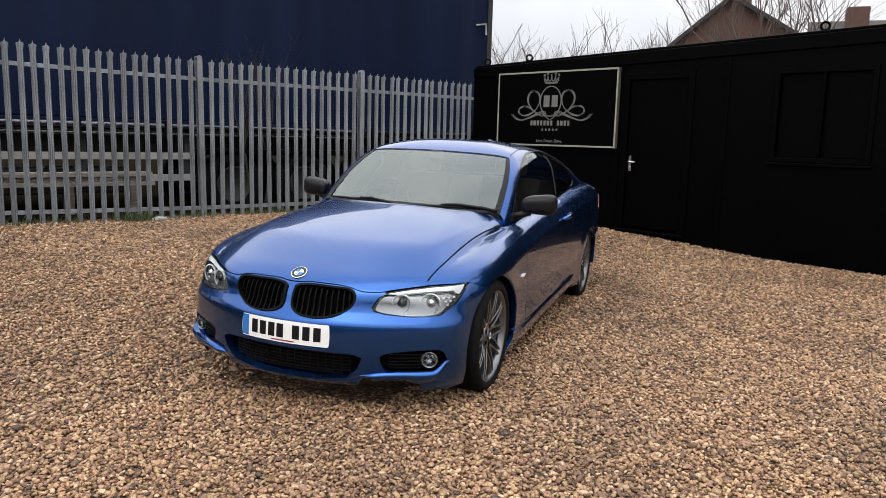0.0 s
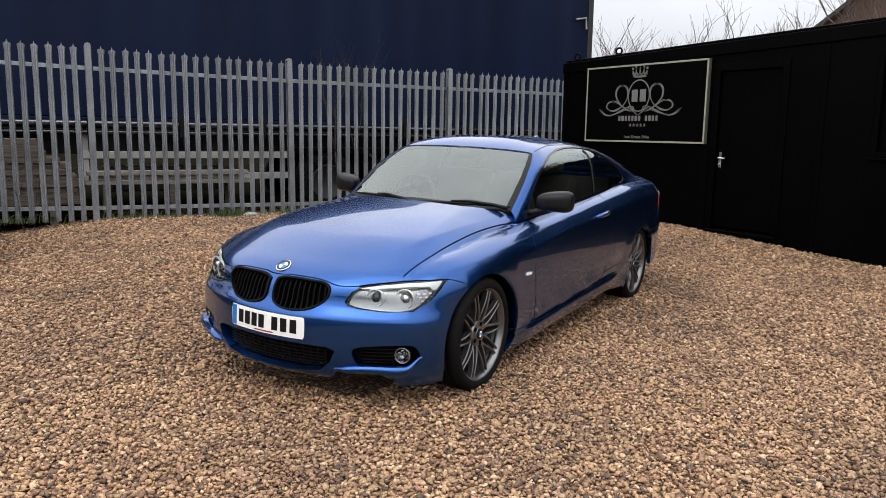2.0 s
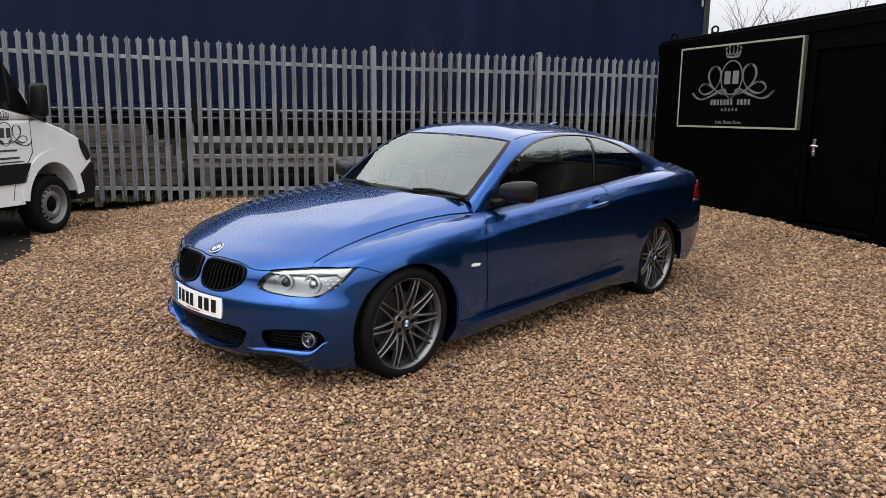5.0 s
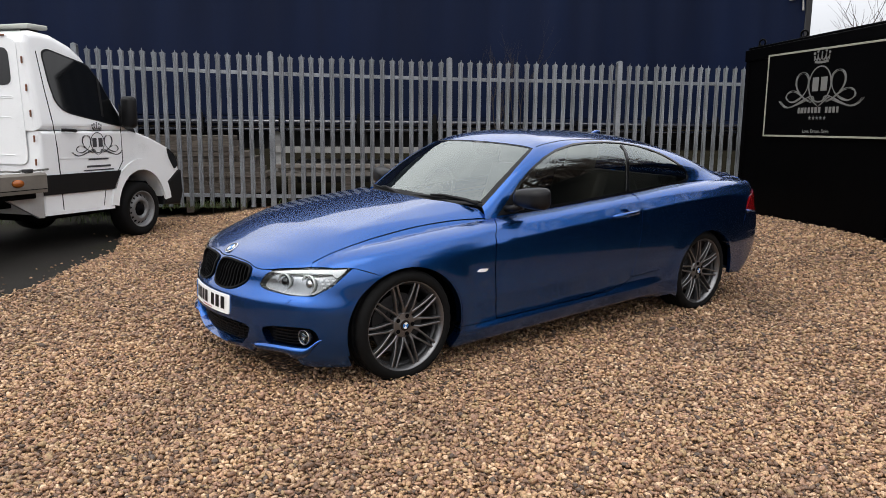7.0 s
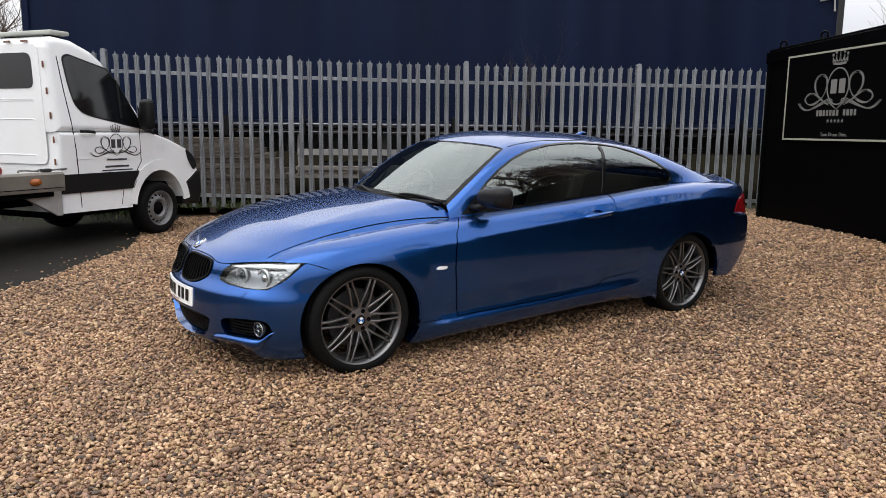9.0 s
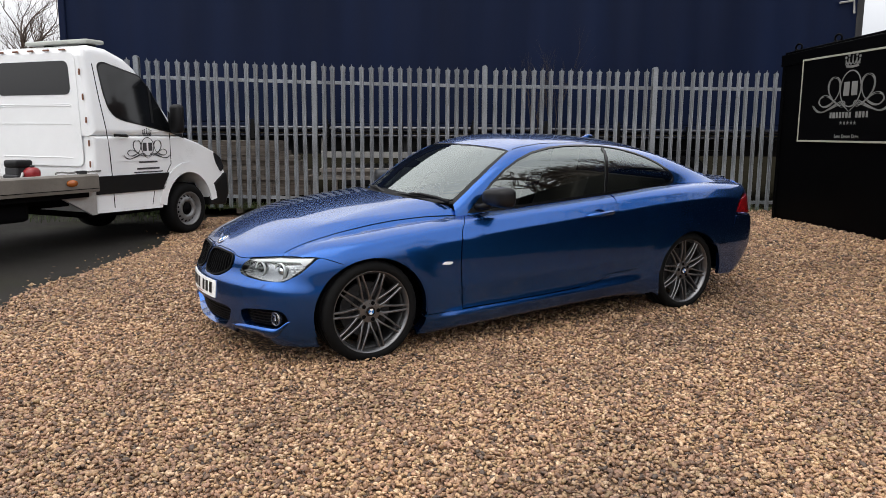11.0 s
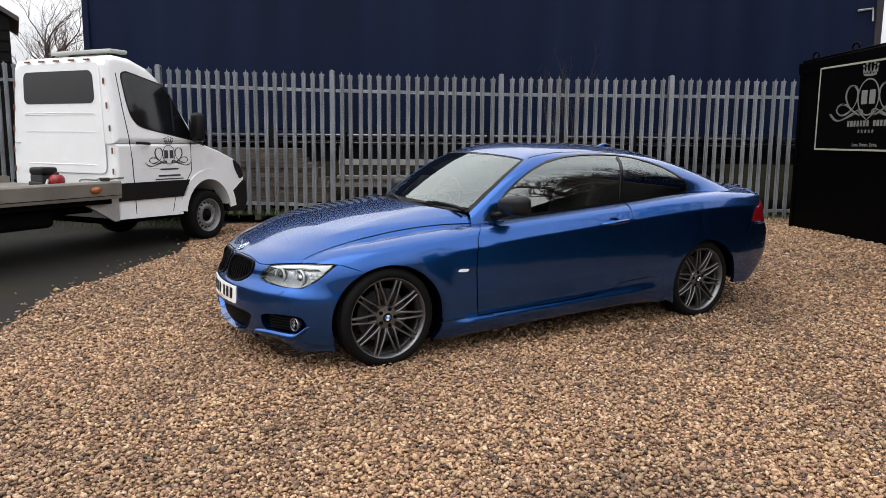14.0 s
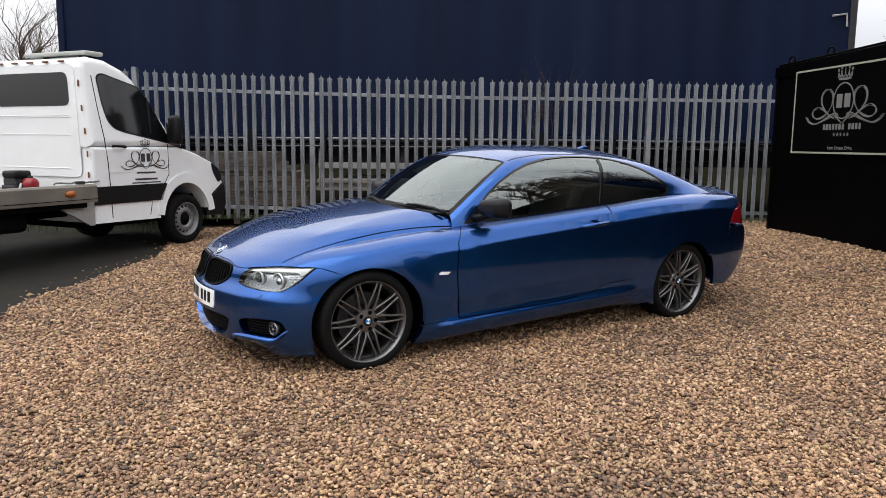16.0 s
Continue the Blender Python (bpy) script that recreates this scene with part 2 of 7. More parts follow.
# ---------------------------------------------------------------- building kit
def thing(name, label, category, m=None, group="", kind=""):
    """An Empty that carries the parts of one thing."""
    ob = new(name)
    ob.empty_display_size = 0.1
    if m is not None:
        ob.matrix_world = m
    return tagged(ob, label, category, group, kind)


def part(name, bm, material, parent=None, label="", smooth=False, m=None):
    me = bpy.data.meshes.new(name)
    bm.to_mesh(me)
    bm.free()
    me.materials.append(material)
    if smooth:
        me.polygons.foreach_set("use_smooth", [True] * len(me.polygons))
    ob = new(name, me)
    if parent is not None:
        ob.parent = parent
    if m is not None:
        ob.matrix_basis = m
    if label:
        ob["label"] = label
    return ob


def again(ob, m, parent=None):
    """One more object on the mesh of ob."""
    c = new(ob.name.split(".")[0], ob.data)
    c.parent = parent if parent is not None else ob.parent
    c.matrix_basis = m
    if "label" in ob:
        c["label"] = ob["label"]
    return c


def box(x0, x1, y0, y1, z0, z1, bevel=0.0, seg=1, bm=None):
    bm = bm or bmesh.new()
    r = bmesh.ops.create_cube(bm, size=1.0, matrix=Matrix.Translation(((x0 + x1) / 2, (y0 + y1) / 2, (z0 + z1) / 2)) @ Matrix.Diagonal((x1 - x0, y1 - y0, z1 - z0, 1)))
    if bevel:
        edges = list({e for v in r["verts"] for e in v.link_edges})
        bmesh.ops.bevel(bm, geom=edges, offset=bevel, segments=seg, profile=0.5, affect='EDGES')
    return bm


def prism(poly, d0, d1, axis="y", bevel=0.0, seg=2, bm=None):
    """A closed polygon in a plane, pushed from d0 to d1 along the third axis. The plane is xz for y, yz for x, xy for z."""
    bm = bm or bmesh.new()

    def at(a, b, d):
        return {"y": (a, d, b), "x": (d, a, b), "z": (a, b, d)}[axis]
    lo = [bm.verts.new(at(a, b, d0)) for a, b in poly]
    hi = [bm.verts.new(at(a, b, d1)) for a, b in poly]
    n = len(poly)
    faces = [bm.faces.new(lo), bm.faces.new(hi[::-1])]
    for i in range(n):
        faces.append(bm.faces.new((lo[i], hi[i], hi[(i + 1) % n], lo[(i + 1) % n])))
    bmesh.ops.recalc_face_normals(bm, faces=faces)
    if bevel:
        edges = list({e for f in faces[:2] for e in f.edges})
        bmesh.ops.bevel(bm, geom=edges, offset=bevel, segments=seg, profile=0.5, affect='EDGES')
    return bm


def lathe(profile, seg=48, axis="y", bm=None, m=None, close=False, cap=True):
    """A profile of (radius, distance along the axis), turned round that axis."""
    bm = bm or bmesh.new()
    rings = []
    for r, d in profile:
        ring = []
        for i in range(seg):
            a = 2 * math.pi * i / seg
            p = {"y": (r * math.cos(a), d, r * math.sin(a)), "x": (d, r * math.cos(a), r * math.sin(a)), "z": (r * math.cos(a), r * math.sin(a), d)}[axis]
            ring.append(bm.verts.new(m @ Vector(p) if m else p))
        rings.append(ring)
    faces = []
    pairs = list(zip(rings, rings[1:])) + ([(rings[-1], rings[0])] if close else [])
    for a, b in pairs:
        for i in range(seg):
            j = (i + 1) % seg
            faces.append(bm.faces.new((a[i], a[j], b[j], b[i])))
    if cap and not close:
        for ring, (r, _) in ((rings[0], profile[0]), (rings[-1], profile[-1])):
            if r > 1e-4:
                faces.append(bm.faces.new(ring))
    bmesh.ops.recalc_face_normals(bm, faces=faces)
    return bm


def tube(points, radius, seg=8, bm=None):
    """A round bar along points; radius may be one number or one per point."""
    bm = bm or bmesh.new()
    pts = [Vector(p) for p in points]
    rad = [radius] * len(pts) if isinstance(radius, (int, float)) else radius
    rings = []
    side = None
    for i, p in enumerate(pts):
        d = (pts[min(i + 1, len(pts) - 1)] - pts[max(i - 1, 0)]).normalized()
        if side is None:
            side = d.orthogonal().normalized()
        side = (side - d * side.dot(d)).normalized()
        up = d.cross(side)
        rings.append([bm.verts.new(p + rad[i] * (math.cos(2 * math.pi * k / seg) * side + math.sin(2 * math.pi * k / seg) * up)) for k in range(seg)])
    for a, b in zip(rings, rings[1:]):
        for k in range(seg):
            bm.faces.new((a[k], a[(k + 1) % seg], b[(k + 1) % seg], b[k]))
    bm.faces.new(rings[0][::-1])
    bm.faces.new(rings[-1])
    return bm


def ribbon(points, widths, z0, z1, bm):
    """A flat stroke in the xz plane with thickness from y = z0 to z1."""
    lo, hi = [], []
    n = len(points)
    for i, (x, z) in enumerate(points):
        a, b = points[max(i - 1, 0)], points[min(i + 1, n - 1)]
        d = Vector((b[0] - a[0], b[1] - a[1])).normalized()
        nx, nz = -d.y * widths[i] / 2, d.x * widths[i] / 2
        lo.append([bm.verts.new((x + s * nx, z0, z + s * nz)) for s in (-1, 1)])
        hi.append([bm.verts.new((x + s * nx, z1, z + s * nz)) for s in (-1, 1)])
    for i in range(n - 1):
        bm.faces.new((hi[i][0], hi[i][1], hi[i + 1][1], hi[i + 1][0]))
        bm.faces.new((lo[i][0], lo[i + 1][0], lo[i + 1][1], lo[i][1]))
        bm.faces.new((lo[i][0], hi[i][0], hi[i + 1][0], lo[i + 1][0]))
        bm.faces.new((lo[i][1], lo[i + 1][1], hi[i + 1][1], hi[i][1]))
    return bm


def lettering(name, text, size, material, parent, m, depth=0.002, spacing=1.0, align='CENTER', squeeze=1.0):
    """Raised letters in Blender's own font, turned into a mesh. They stand in the xz plane and face -y."""
    cu = bpy.data.curves.new(name, 'FONT')
    cu.body, cu.size, cu.extrude, cu.align_x, cu.align_y, cu.space_character = text, size, depth, align, 'CENTER', spacing
    cu.resolution_u = 3
    tmp = new(name, cu)
    me = bpy.data.meshes.new_from_object(tmp.evaluated_get(bpy.context.evaluated_depsgraph_get()))
    bpy.data.objects.remove(tmp)
    bpy.data.curves.remove(cu)
    me.transform(pose(0, 0, 0, 90) @ Matrix.Diagonal((squeeze, 1, 1, 1)))
    me.materials.clear()
    me.materials.append(material)
    ob = new(name, me)
    ob.parent = parent
    ob.matrix_basis = m
    return ob


def smooth01(a, b, x):
    t = np.clip((x - a) / (b - a), 0, 1)
    return t * t * (3 - 2 * t)


# ---------------------------------------------------------------- plan
FENCE_AT, FENCE_YAW = (-3.804, 10.324), math.degrees(math.atan2(1.800, 1.966))
CABIN_AT, CABIN_YAW = (0.413, 11.977), math.degrees(math.atan2(-1.494, 1.604))
CAR_AT, CAR_YAW = (-0.172, 5.504), math.degrees(math.atan2(-0.9507, -0.3102))
VAN_AT, VAN_YAW = (-6.55, 6.10), 106.0


def fence_side(x, y):
    """Distance behind the fence line (negative on the yard's side)."""
    c, s = math.cos(radians(FENCE_YAW)), math.sin(radians(FENCE_YAW))
    return -(x - FENCE_AT[0]) * s + (y - FENCE_AT[1]) * c


def gravel_side(x, y):
    """Distance into the gravel from the edge of the asphalt."""
    wob = 0.10 * np.sin(2.1 * y + 0.4) + 0.05 * np.sin(5.3 * y + 1.0 * x)
    return (x + 2.66 + 0.93 * (y - 2.76)) / 1.366 + wob


def ground_z(x, y):
    rise = 0.16 * smooth01(-6.3, -3.0, fence_side(x, y)) * smooth01(0.0, 2.2, gravel_side(x, y))
    waves = 0.012 * np.sin(1.7 * x + 0.6 * y) * np.sin(1.3 * y - 0.5 * x)
    return rise + waves * smooth01(0.0, 0.5, gravel_side(x, y)) * smooth01(1.2, 2.6, np.hypot((x + 0.17), (y - 5.5) * 0.55))


def sheet(name, xs, ys, material, zfun):
    gx, gy = np.meshgrid(xs, ys)
    gz = zfun(gx, gy)
    verts = np.stack([gx, gy, gz], -1).reshape(-1, 3)
    w = len(xs)
    i = np.arange(len(ys) - 1)[:, None] * w + np.arange(w - 1)[None, :]
    quads = np.stack([i, i + 1, i + 1 + w, i + w], -1).reshape(-1, 4)
    me = bpy.data.meshes.new(name)
    me.from_pydata(verts.tolist(), [], quads.tolist())
    me.materials.append(material)
    me.polygons.foreach_set("use_smooth", [True] * len(me.polygons))
    return new(name, me)


def spread(lo, hi, step, far):
    """Even steps in the yard, then ever larger ones out to the horizon."""
    mid = list(np.arange(lo, hi + 1e-6, step))
    out, d = [], step
    while sum(out) < far:
        d *= 1.6
        out.append(d)
    c = np.cumsum(out)
    return np.array(list(lo - c[::-1]) + mid + list(hi + c))


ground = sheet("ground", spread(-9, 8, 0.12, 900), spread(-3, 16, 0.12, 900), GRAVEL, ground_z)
tagged(ground, "tan and brown gravel ground of the yard", "ground", kind="structure")


def build_road():
    bm = bmesh.new()
    ys = np.arange(-14, 8.6, 0.2)
    edge = []
    for y in ys:
        x = -2.66 - 0.93 * (y - 2.76)
        for _ in range(3):
            x -= gravel_side(x, y) * 1.366
        edge.append(x + 0.05)
    rows = []
    for y, e in zip(ys, edge):
        rows.append([bm.verts.new((e - d, y, 0.008 + (0 if d else -0.004))) for d in (0, 0.15, 1.2, 3, 7, 16)])
    for a, b in zip(rows, rows[1:]):
        for k in range(5):
            bm.faces.new((a[k], b[k], b[k + 1], a[k + 1]))
    bmesh.ops.recalc_face_normals(bm, faces=bm.faces)
    return tagged(part("road", bm, ASPHALT, smooth=True), "worn dark asphalt drive with loose chippings", "road", kind="structure")


build_road()


def build_pebbles():
    """Loose pebbles, one by one, heaped into a single sheet of gravel."""
    rng = np.random.default_rng(7)
    t = (1 + 5 ** 0.5) / 2
    ico = np.array([(-1, t, 0), (1, t, 0), (-1, -t, 0), (1, -t, 0), (0, -1, t), (0, 1, t), (0, -1, -t), (0, 1, -t), (t, 0, -1), (t, 0, 1), (-t, 0, -1), (-t, 0, 1)])
    ico /= np.linalg.norm(ico[0])
    tri = []
    for a in range(12):
        for b in range(a + 1, 12):
            for c in range(b + 1, 12):
                if max(np.linalg.norm(ico[a] - ico[b]), np.linalg.norm(ico[b] - ico[c]), np.linalg.norm(ico[a] - ico[c])) < 1.06:
                    n = np.cross(ico[b] - ico[a], ico[c] - ico[a])
                    tri.append((a, b, c) if n @ ico[a] > 0 else (a, c, b))
    tri = np.array(tri)

    def field(x0, x1, y0, y1, step):
        nx, ny = int((x1 - x0) / step), int((y1 - y0) / (step * 0.87))
        gx, gy = np.meshgrid(np.arange(nx) * step, np.arange(ny) * step * 0.87)
        gx = gx + (np.arange(ny) % 2)[:, None] * step / 2
        p = np.stack([gx.ravel() + x0, gy.ravel() + y0], -1)
        return p + rng.uniform(-0.42, 0.42, p.shape) * step

    eye = np.array((1.9, 0.6))
    p1 = field(-3.5, 6.5, 1.6, 7.0, 0.0183)
    r1 = np.hypot(p1[:, 0] - eye[0], p1[:, 1] - eye[1])
    ahead = (p1[:, 1] > 1.9 - 0.28 * (p1[:, 0] + 1)) & (p1[:, 1] > 1.15 + 0.8 * (p1[:, 0] - 3.5))
    p1 = p1[(r1 < 4.5) & ahead]
    p2 = field(-7.0, 8.0, 1.6, 12.5, 0.026)
    r2 = np.hypot(p2[:, 0] - eye[0], p2[:, 1] - eye[1])
    p2 = p2[(r2 >= 4.5) & (r2 < 8.2) & (p2[:, 1] > 0.62 * np.abs(p2[:, 0] - 1.9) - 0.4)]
    p3 = field(-9.0, 8.0, 4.0, 15.5, 0.0345)
    r3 = np.hypot(p3[:, 0] - eye[0], p3[:, 1] - eye[1])
    p3 = p3[(r3 >= 8.2) & (r3 < 14) & (fence_side(p3[:, 0], p3[:, 1]) < 0.1) & (p3[:, 1] < 15.2 - p3[:, 0])]
    p = np.concatenate([p1, p2, p3])
    size = np.concatenate([np.full(len(p1), 0.0099), np.full(len(p2), 0.0124), np.full(len(p3), 0.0155)])
    fine = np.arange(len(p)) < len(p1)
    g = gravel_side(p[:, 0], p[:, 1])
    keep = (g > 0.0) | ((g > -0.45) & (rng.random(len(p)) < 0.10 * np.exp(g / 0.12)))
    c, s = math.cos(radians(CAR_YAW)), math.sin(radians(CAR_YAW))
    cx = (p[:, 0] - CAR_AT[0]) * c + (p[:, 1] - CAR_AT[1]) * s
    cy = -(p[:, 0] - CAR_AT[0]) * s + (p[:, 1] - CAR_AT[1]) * c
    keep &= ~((np.abs(cx) < 1.9) & (np.abs(cy) < 0.45))
    p, size, fine = p[keep], size[keep], fine[keep]
    n = len(p)
    size = size * np.exp(rng.normal(0, 0.24, n))
    axes = np.stack([size * rng.uniform(1.05, 1.65, n), size * rng.uniform(0.75, 1.05, n), size * rng.uniform(0.42, 0.72, n)], -1)
    yaw, tip, roll = rng.uniform(0, 2 * np.pi, n), rng.normal(0, 0.45, n), rng.normal(0, 0.45, n)
    z = ground_z(p[:, 0], p[:, 1]) + rng.uniform(-0.003, 0.017, n)
    octa = np.array([(1, 0, 0), (0, 1, 0), (-1, 0, 0), (0, -1, 0), (0, 0, 1), (0, 0, -1)]) * 1.12
    octa_tri = np.array([(0, 1, 4), (1, 2, 4), (2, 3, 4), (3, 0, 4), (1, 0, 5), (2, 1, 5), (3, 2, 5), (0, 3, 5)])
    co, faces, base = [], [], 0
    for shape, corners, pick in ((ico, tri, fine), (octa, octa_tri, ~fine)):
        m, k = int(pick.sum()), len(shape)
        v = shape[None] * (1 + rng.normal(0, 0.13, (m, k, 1))) * axes[pick][:, None, :]
        for ang, (i, j) in ((tip[pick], (0, 2)), (roll[pick], (1, 2)), (yaw[pick], (0, 1))):
            ca, sa = np.cos(ang)[:, None], np.sin(ang)[:, None]
            a, b = v[:, :, i].copy(), v[:, :, j].copy()
            v[:, :, i], v[:, :, j] = ca * a - sa * b, sa * a + ca * b
        v += np.stack([p[pick][:, 0], p[pick][:, 1], z[pick]], -1)[:, None, :]
        co.append(v.reshape(-1, 3))
        faces.append((corners[None] + base + k * np.arange(m)[:, None, None]).reshape(-1, 3))
        base += m * k
    co, faces = np.concatenate(co), np.concatenate(faces)
    me = bpy.data.meshes.new("gravel")
    me.vertices.add(len(co))
    me.vertices.foreach_set("co", co.astype(np.float32).ravel())
    me.loops.add(faces.size)
    me.loops.foreach_set("vertex_index", faces.astype(np.int32).ravel())
    me.polygons.add(len(faces))
    me.polygons.foreach_set("loop_start", np.arange(0, faces.size, 3, dtype=np.int32))
    me.polygons.foreach_set("use_smooth", np.ones(len(faces), dtype=bool))
    me.update(calc_edges=True)
    me.materials.append(PEBBLE)
    return tagged(new("gravel", me), "loose rounded tan, brown and grey pebbles on the yard", "gravel", kind="stuff")


build_pebbles()


def build_verge():
    """Rough earth and thin grass behind the fence, under and past the trailer, darkened for shade."""
    bm = bmesh.new()
    rows = []
    for back in (0.35, 1.0, 2.0, 4.0, 8.0, 16.0, 34.0, 70.0):
        rows.append([bm.verts.new((s, back, 0.186)) for s in np.linspace(-9, 60, 23)])
    for a, b in zip(rows, rows[1:]):
        for k in range(22):
            bm.faces.new((a[k], a[k + 1], b[k + 1], b[k]))
    return tagged(part("verge", bm, EARTH, smooth=True, m=pose(*FENCE_AT, 0, 0, 0, FENCE_YAW)), "rough earth and thin grass behind the fence, coloured dark for trailer shade", "ground", kind="structure")


build_verge()


# ---------------------------------------------------------------- palisade fence
PITCH = 2.667 / 18


def pale_mesh():
    """A galvanised pale of W section with a three-pointed top."""
    bm = bmesh.new()
    xs = (-0.034, -0.024, -0.010, 0.0, 0.010, 0.024, 0.034)
    ds = (-0.010, 0.012, 0.004, 0.014, 0.004, 0.012, -0.010)
    tops = (2.205, 2.212, 2.222, 2.258, 2.222, 2.212, 2.205)
    flare = (1.0, 1.0, 1.0, 1.0, 1.0, 1.0, 1.0)
    rows = []
    for z in (0.0, 2.07, 2.13, None):
        row = []
        for x, d, t, f in zip(xs, ds, tops, flare):
            k = f if z == 2.13 else (1.30 * f if z is None and abs(x) > 0.02 else 1.0)
            out = -0.012 if z is None else 0.0
            row.append(bm.verts.new((x * k, -d + out, t if z is None else z)))
        rows.append(row)
    for a, b in zip(rows, rows[1:]):
        for k in range(6):
            bm.faces.new((a[k], a[k + 1], b[k + 1], b[k]))
    ret = bmesh.ops.extrude_face_region(bm, geom=list(bm.faces))
    bmesh.ops.translate(bm, verts=[v for v in ret["geom"] if isinstance(v, bmesh.types.BMVert)], vec=(0, 0.004, 0))
    bmesh.ops.recalc_face_normals(bm, faces=bm.faces)
    return bm


def fence_rise(s):
    """The fence climbs a little towards the van."""
    return 0.010 * max(0.0, -s) + 0.0013 * max(0.0, -s) ** 2


def build_fence():
    rng = random.Random(3)
    fence = thing("palisade_fence", "grey galvanised steel palisade fence with pointed pales", "fence", pose(*FENCE_AT, 0.12, 0, 0, FENCE_YAW))
    for k in range(-5, 3):
        for z in (0.17, 1.97):
            bm = box(0.03, 2.637, 0.0, 0.045, z - 0.025, z + 0.025, 0.004)
            bm = box(0.03, 2.637, -0.006, 0.012, z - 0.025, z - 0.019, 0, 1, bm)
            a, b = fence_rise(2.667 * k), fence_rise(2.667 * (k + 1))
            part("rail", bm, GALV, fence, m=pose(2.667 * k, 0.016, a, 0, math.degrees(math.atan2(a - b, 2.667)), 0))
    post = None
    for k in range(-5, 4):
        if post is None:
            bm = box(-0.038, 0.038, -0.024, -0.016, -0.1, 2.26)
            box(-0.038, 0.038, 0.066, 0.074, -0.1, 2.26, 0, 1, bm)
            box(-0.004, 0.004, -0.016, 0.066, -0.1, 2.26, 0, 1, bm)
            bm2 = prism([(-0.038, 2.255), (0.038, 2.255), (0.030, 2.278), (0.0, 2.29), (-0.030, 2.278)], -0.022, 0.07, "y", bm=bm)
            post = part("post", bm2, GALV, fence, m=pose(2.667 * k, 0, fence_rise(2.667 * k)))
        else:
            again(post, pose(2.667 * k, 0, fence_rise(2.667 * k), rng.uniform(-0.5, 0.5), rng.uniform(-0.6, 0.3)))
    pale = bolt = None
    for i in range(-90, 55):
        if i % 18 == 0:
            continue
        m = pose(i * PITCH + rng.uniform(-0.006, 0.006), 0, fence_rise(i * PITCH) + rng.uniform(-0.008, 0.008), rng.uniform(-0.5, 0.5), rng.uniform(-0.35, 0.35), rng.uniform(-5, 5))
        if pale is None:
            pale = part("pale", pale_mesh(), GALV, fence, m=m)
        else:
            again(pale, m)
    return fence


build_fence()


# ---------------------------------------------------------------- black site cabin
def build_cabin():
    cabin = thing("portable_cabin", "matt black steel site cabin with a door and shuttered window", "cabin", pose(*CABIN_AT, 0, 0, 0, CABIN_YAW))
    L0, L1, D = -0.59, 9.0, 2.6

    def top(s):
        return 2.50 + 0.026 * (s + 0.59)

    def panel(name, s0, s1, z0, z1=None, y0=0.0, y1=0.09):
        """A stretch of the front wall; without z1 it reaches the sloping top."""
        ta, tb = (top(s0), top(s1)) if z1 is None else (z1, z1)
        return part(name, prism([(s0, z0), (s1, z0), (s1, tb), (s0, ta)], y0, y1, "y"), CABIN_BLACK, cabin)
    DX0, DX1, DZ0, DZ1 = 2.30, 3.24, 0.19, 2.25
    WX0, WX1, WZ0, WZ1 = 4.33, 5.37, 1.22, 2.24
    panel("wall_panel", L0, DX0, -0.1)
    panel("wall_panel", DX0, DX1, DZ1)
    panel("wall_panel", DX0, DX1, -0.1, DZ0)
    panel("wall_panel", DX1, WX0, -0.1)
    panel("wall_panel", WX0, WX1, WZ1)
    panel("wall_panel", WX0, WX1, -0.1, WZ0)
    panel("wall_panel", WX1, L1, -0.1)
    part("side_wall", prism([(0.09, -0.1), (D, -0.1), (D, top(L0)), (0.09, top(L0))], L0, L0 + 0.09, "x"), CABIN_BLACK, cabin)
    part("side_wall", prism([(0.09, -0.1), (D, -0.1), (D, top(L1)), (0.09, top(L1))], L1 - 0.09, L1, "x"), CABIN_BLACK, cabin)
    part("back_wall", prism([(L0 + 0.09, -0.1), (L1 - 0.09, -0.1), (L1 - 0.09, top(L1)), (L0 + 0.09, top(L0))], D - 0.09, D, "y"), CABIN_BLACK, cabin)
    part("roof", prism([(L0 + 0.02, top(L0) + 0.002), (L1 - 0.02, top(L1) + 0.002), (L1 - 0.02, top(L1) + 0.035), (L0 + 0.02, top(L0) + 0.035)], 0.01, D - 0.01, "y", 0.008), CABIN_BLACK, cabin, "black painted cabin roof")
    part("fascia", prism([(L0, top(L0) - 0.16), (L1, top(L1) - 0.16), (L1, top(L1) - 0.004), (L0, top(L0) - 0.004)], -0.028, -0.002, "y", 0.008), CABIN_BLACK, cabin)
    for s in (-0.53, 2.20, 3.72, 5.9, 7.6):
        part("cover_strip", box(s - 0.03, s + 0.03, -0.014, -0.002, -0.05, top(s) - 0.17, 0.004), CABIN_BLACK, cabin)
    # door
    door = part("door", box(DX0 + 0.045, DX1 - 0.045, 0.025, 0.07, DZ0 + 0.03, DZ1 - 0.045, 0.004), CABIN_BLACK, cabin, "closed black steel door")
    for a, b, c, d in ((DX0 - 0.05, DX0 + 0.04, DZ0, DZ1 + 0.05), (DX1 - 0.04, DX1 + 0.05, DZ0, DZ1 + 0.05)):
        part("door_frame", box(a, b, -0.022, 0.088, c, d, 0.006), CABIN_BLACK, cabin)
    part("door_frame", box(DX0 + 0.04, DX1 - 0.04, -0.022, 0.088, DZ1 - 0.04, DZ1 + 0.05, 0.006), CABIN_BLACK, cabin)
    part("door_sill", box(DX0 - 0.05, DX1 + 0.05, -0.05, -0.002, DZ0 - 0.05, DZ0 - 0.01, 0.006), CABIN_BLACK, cabin)
    bm = box(DX0 + 0.075, DX0 + 0.115, 0.012, 0.025, 0.98, 1.19, 0.005)
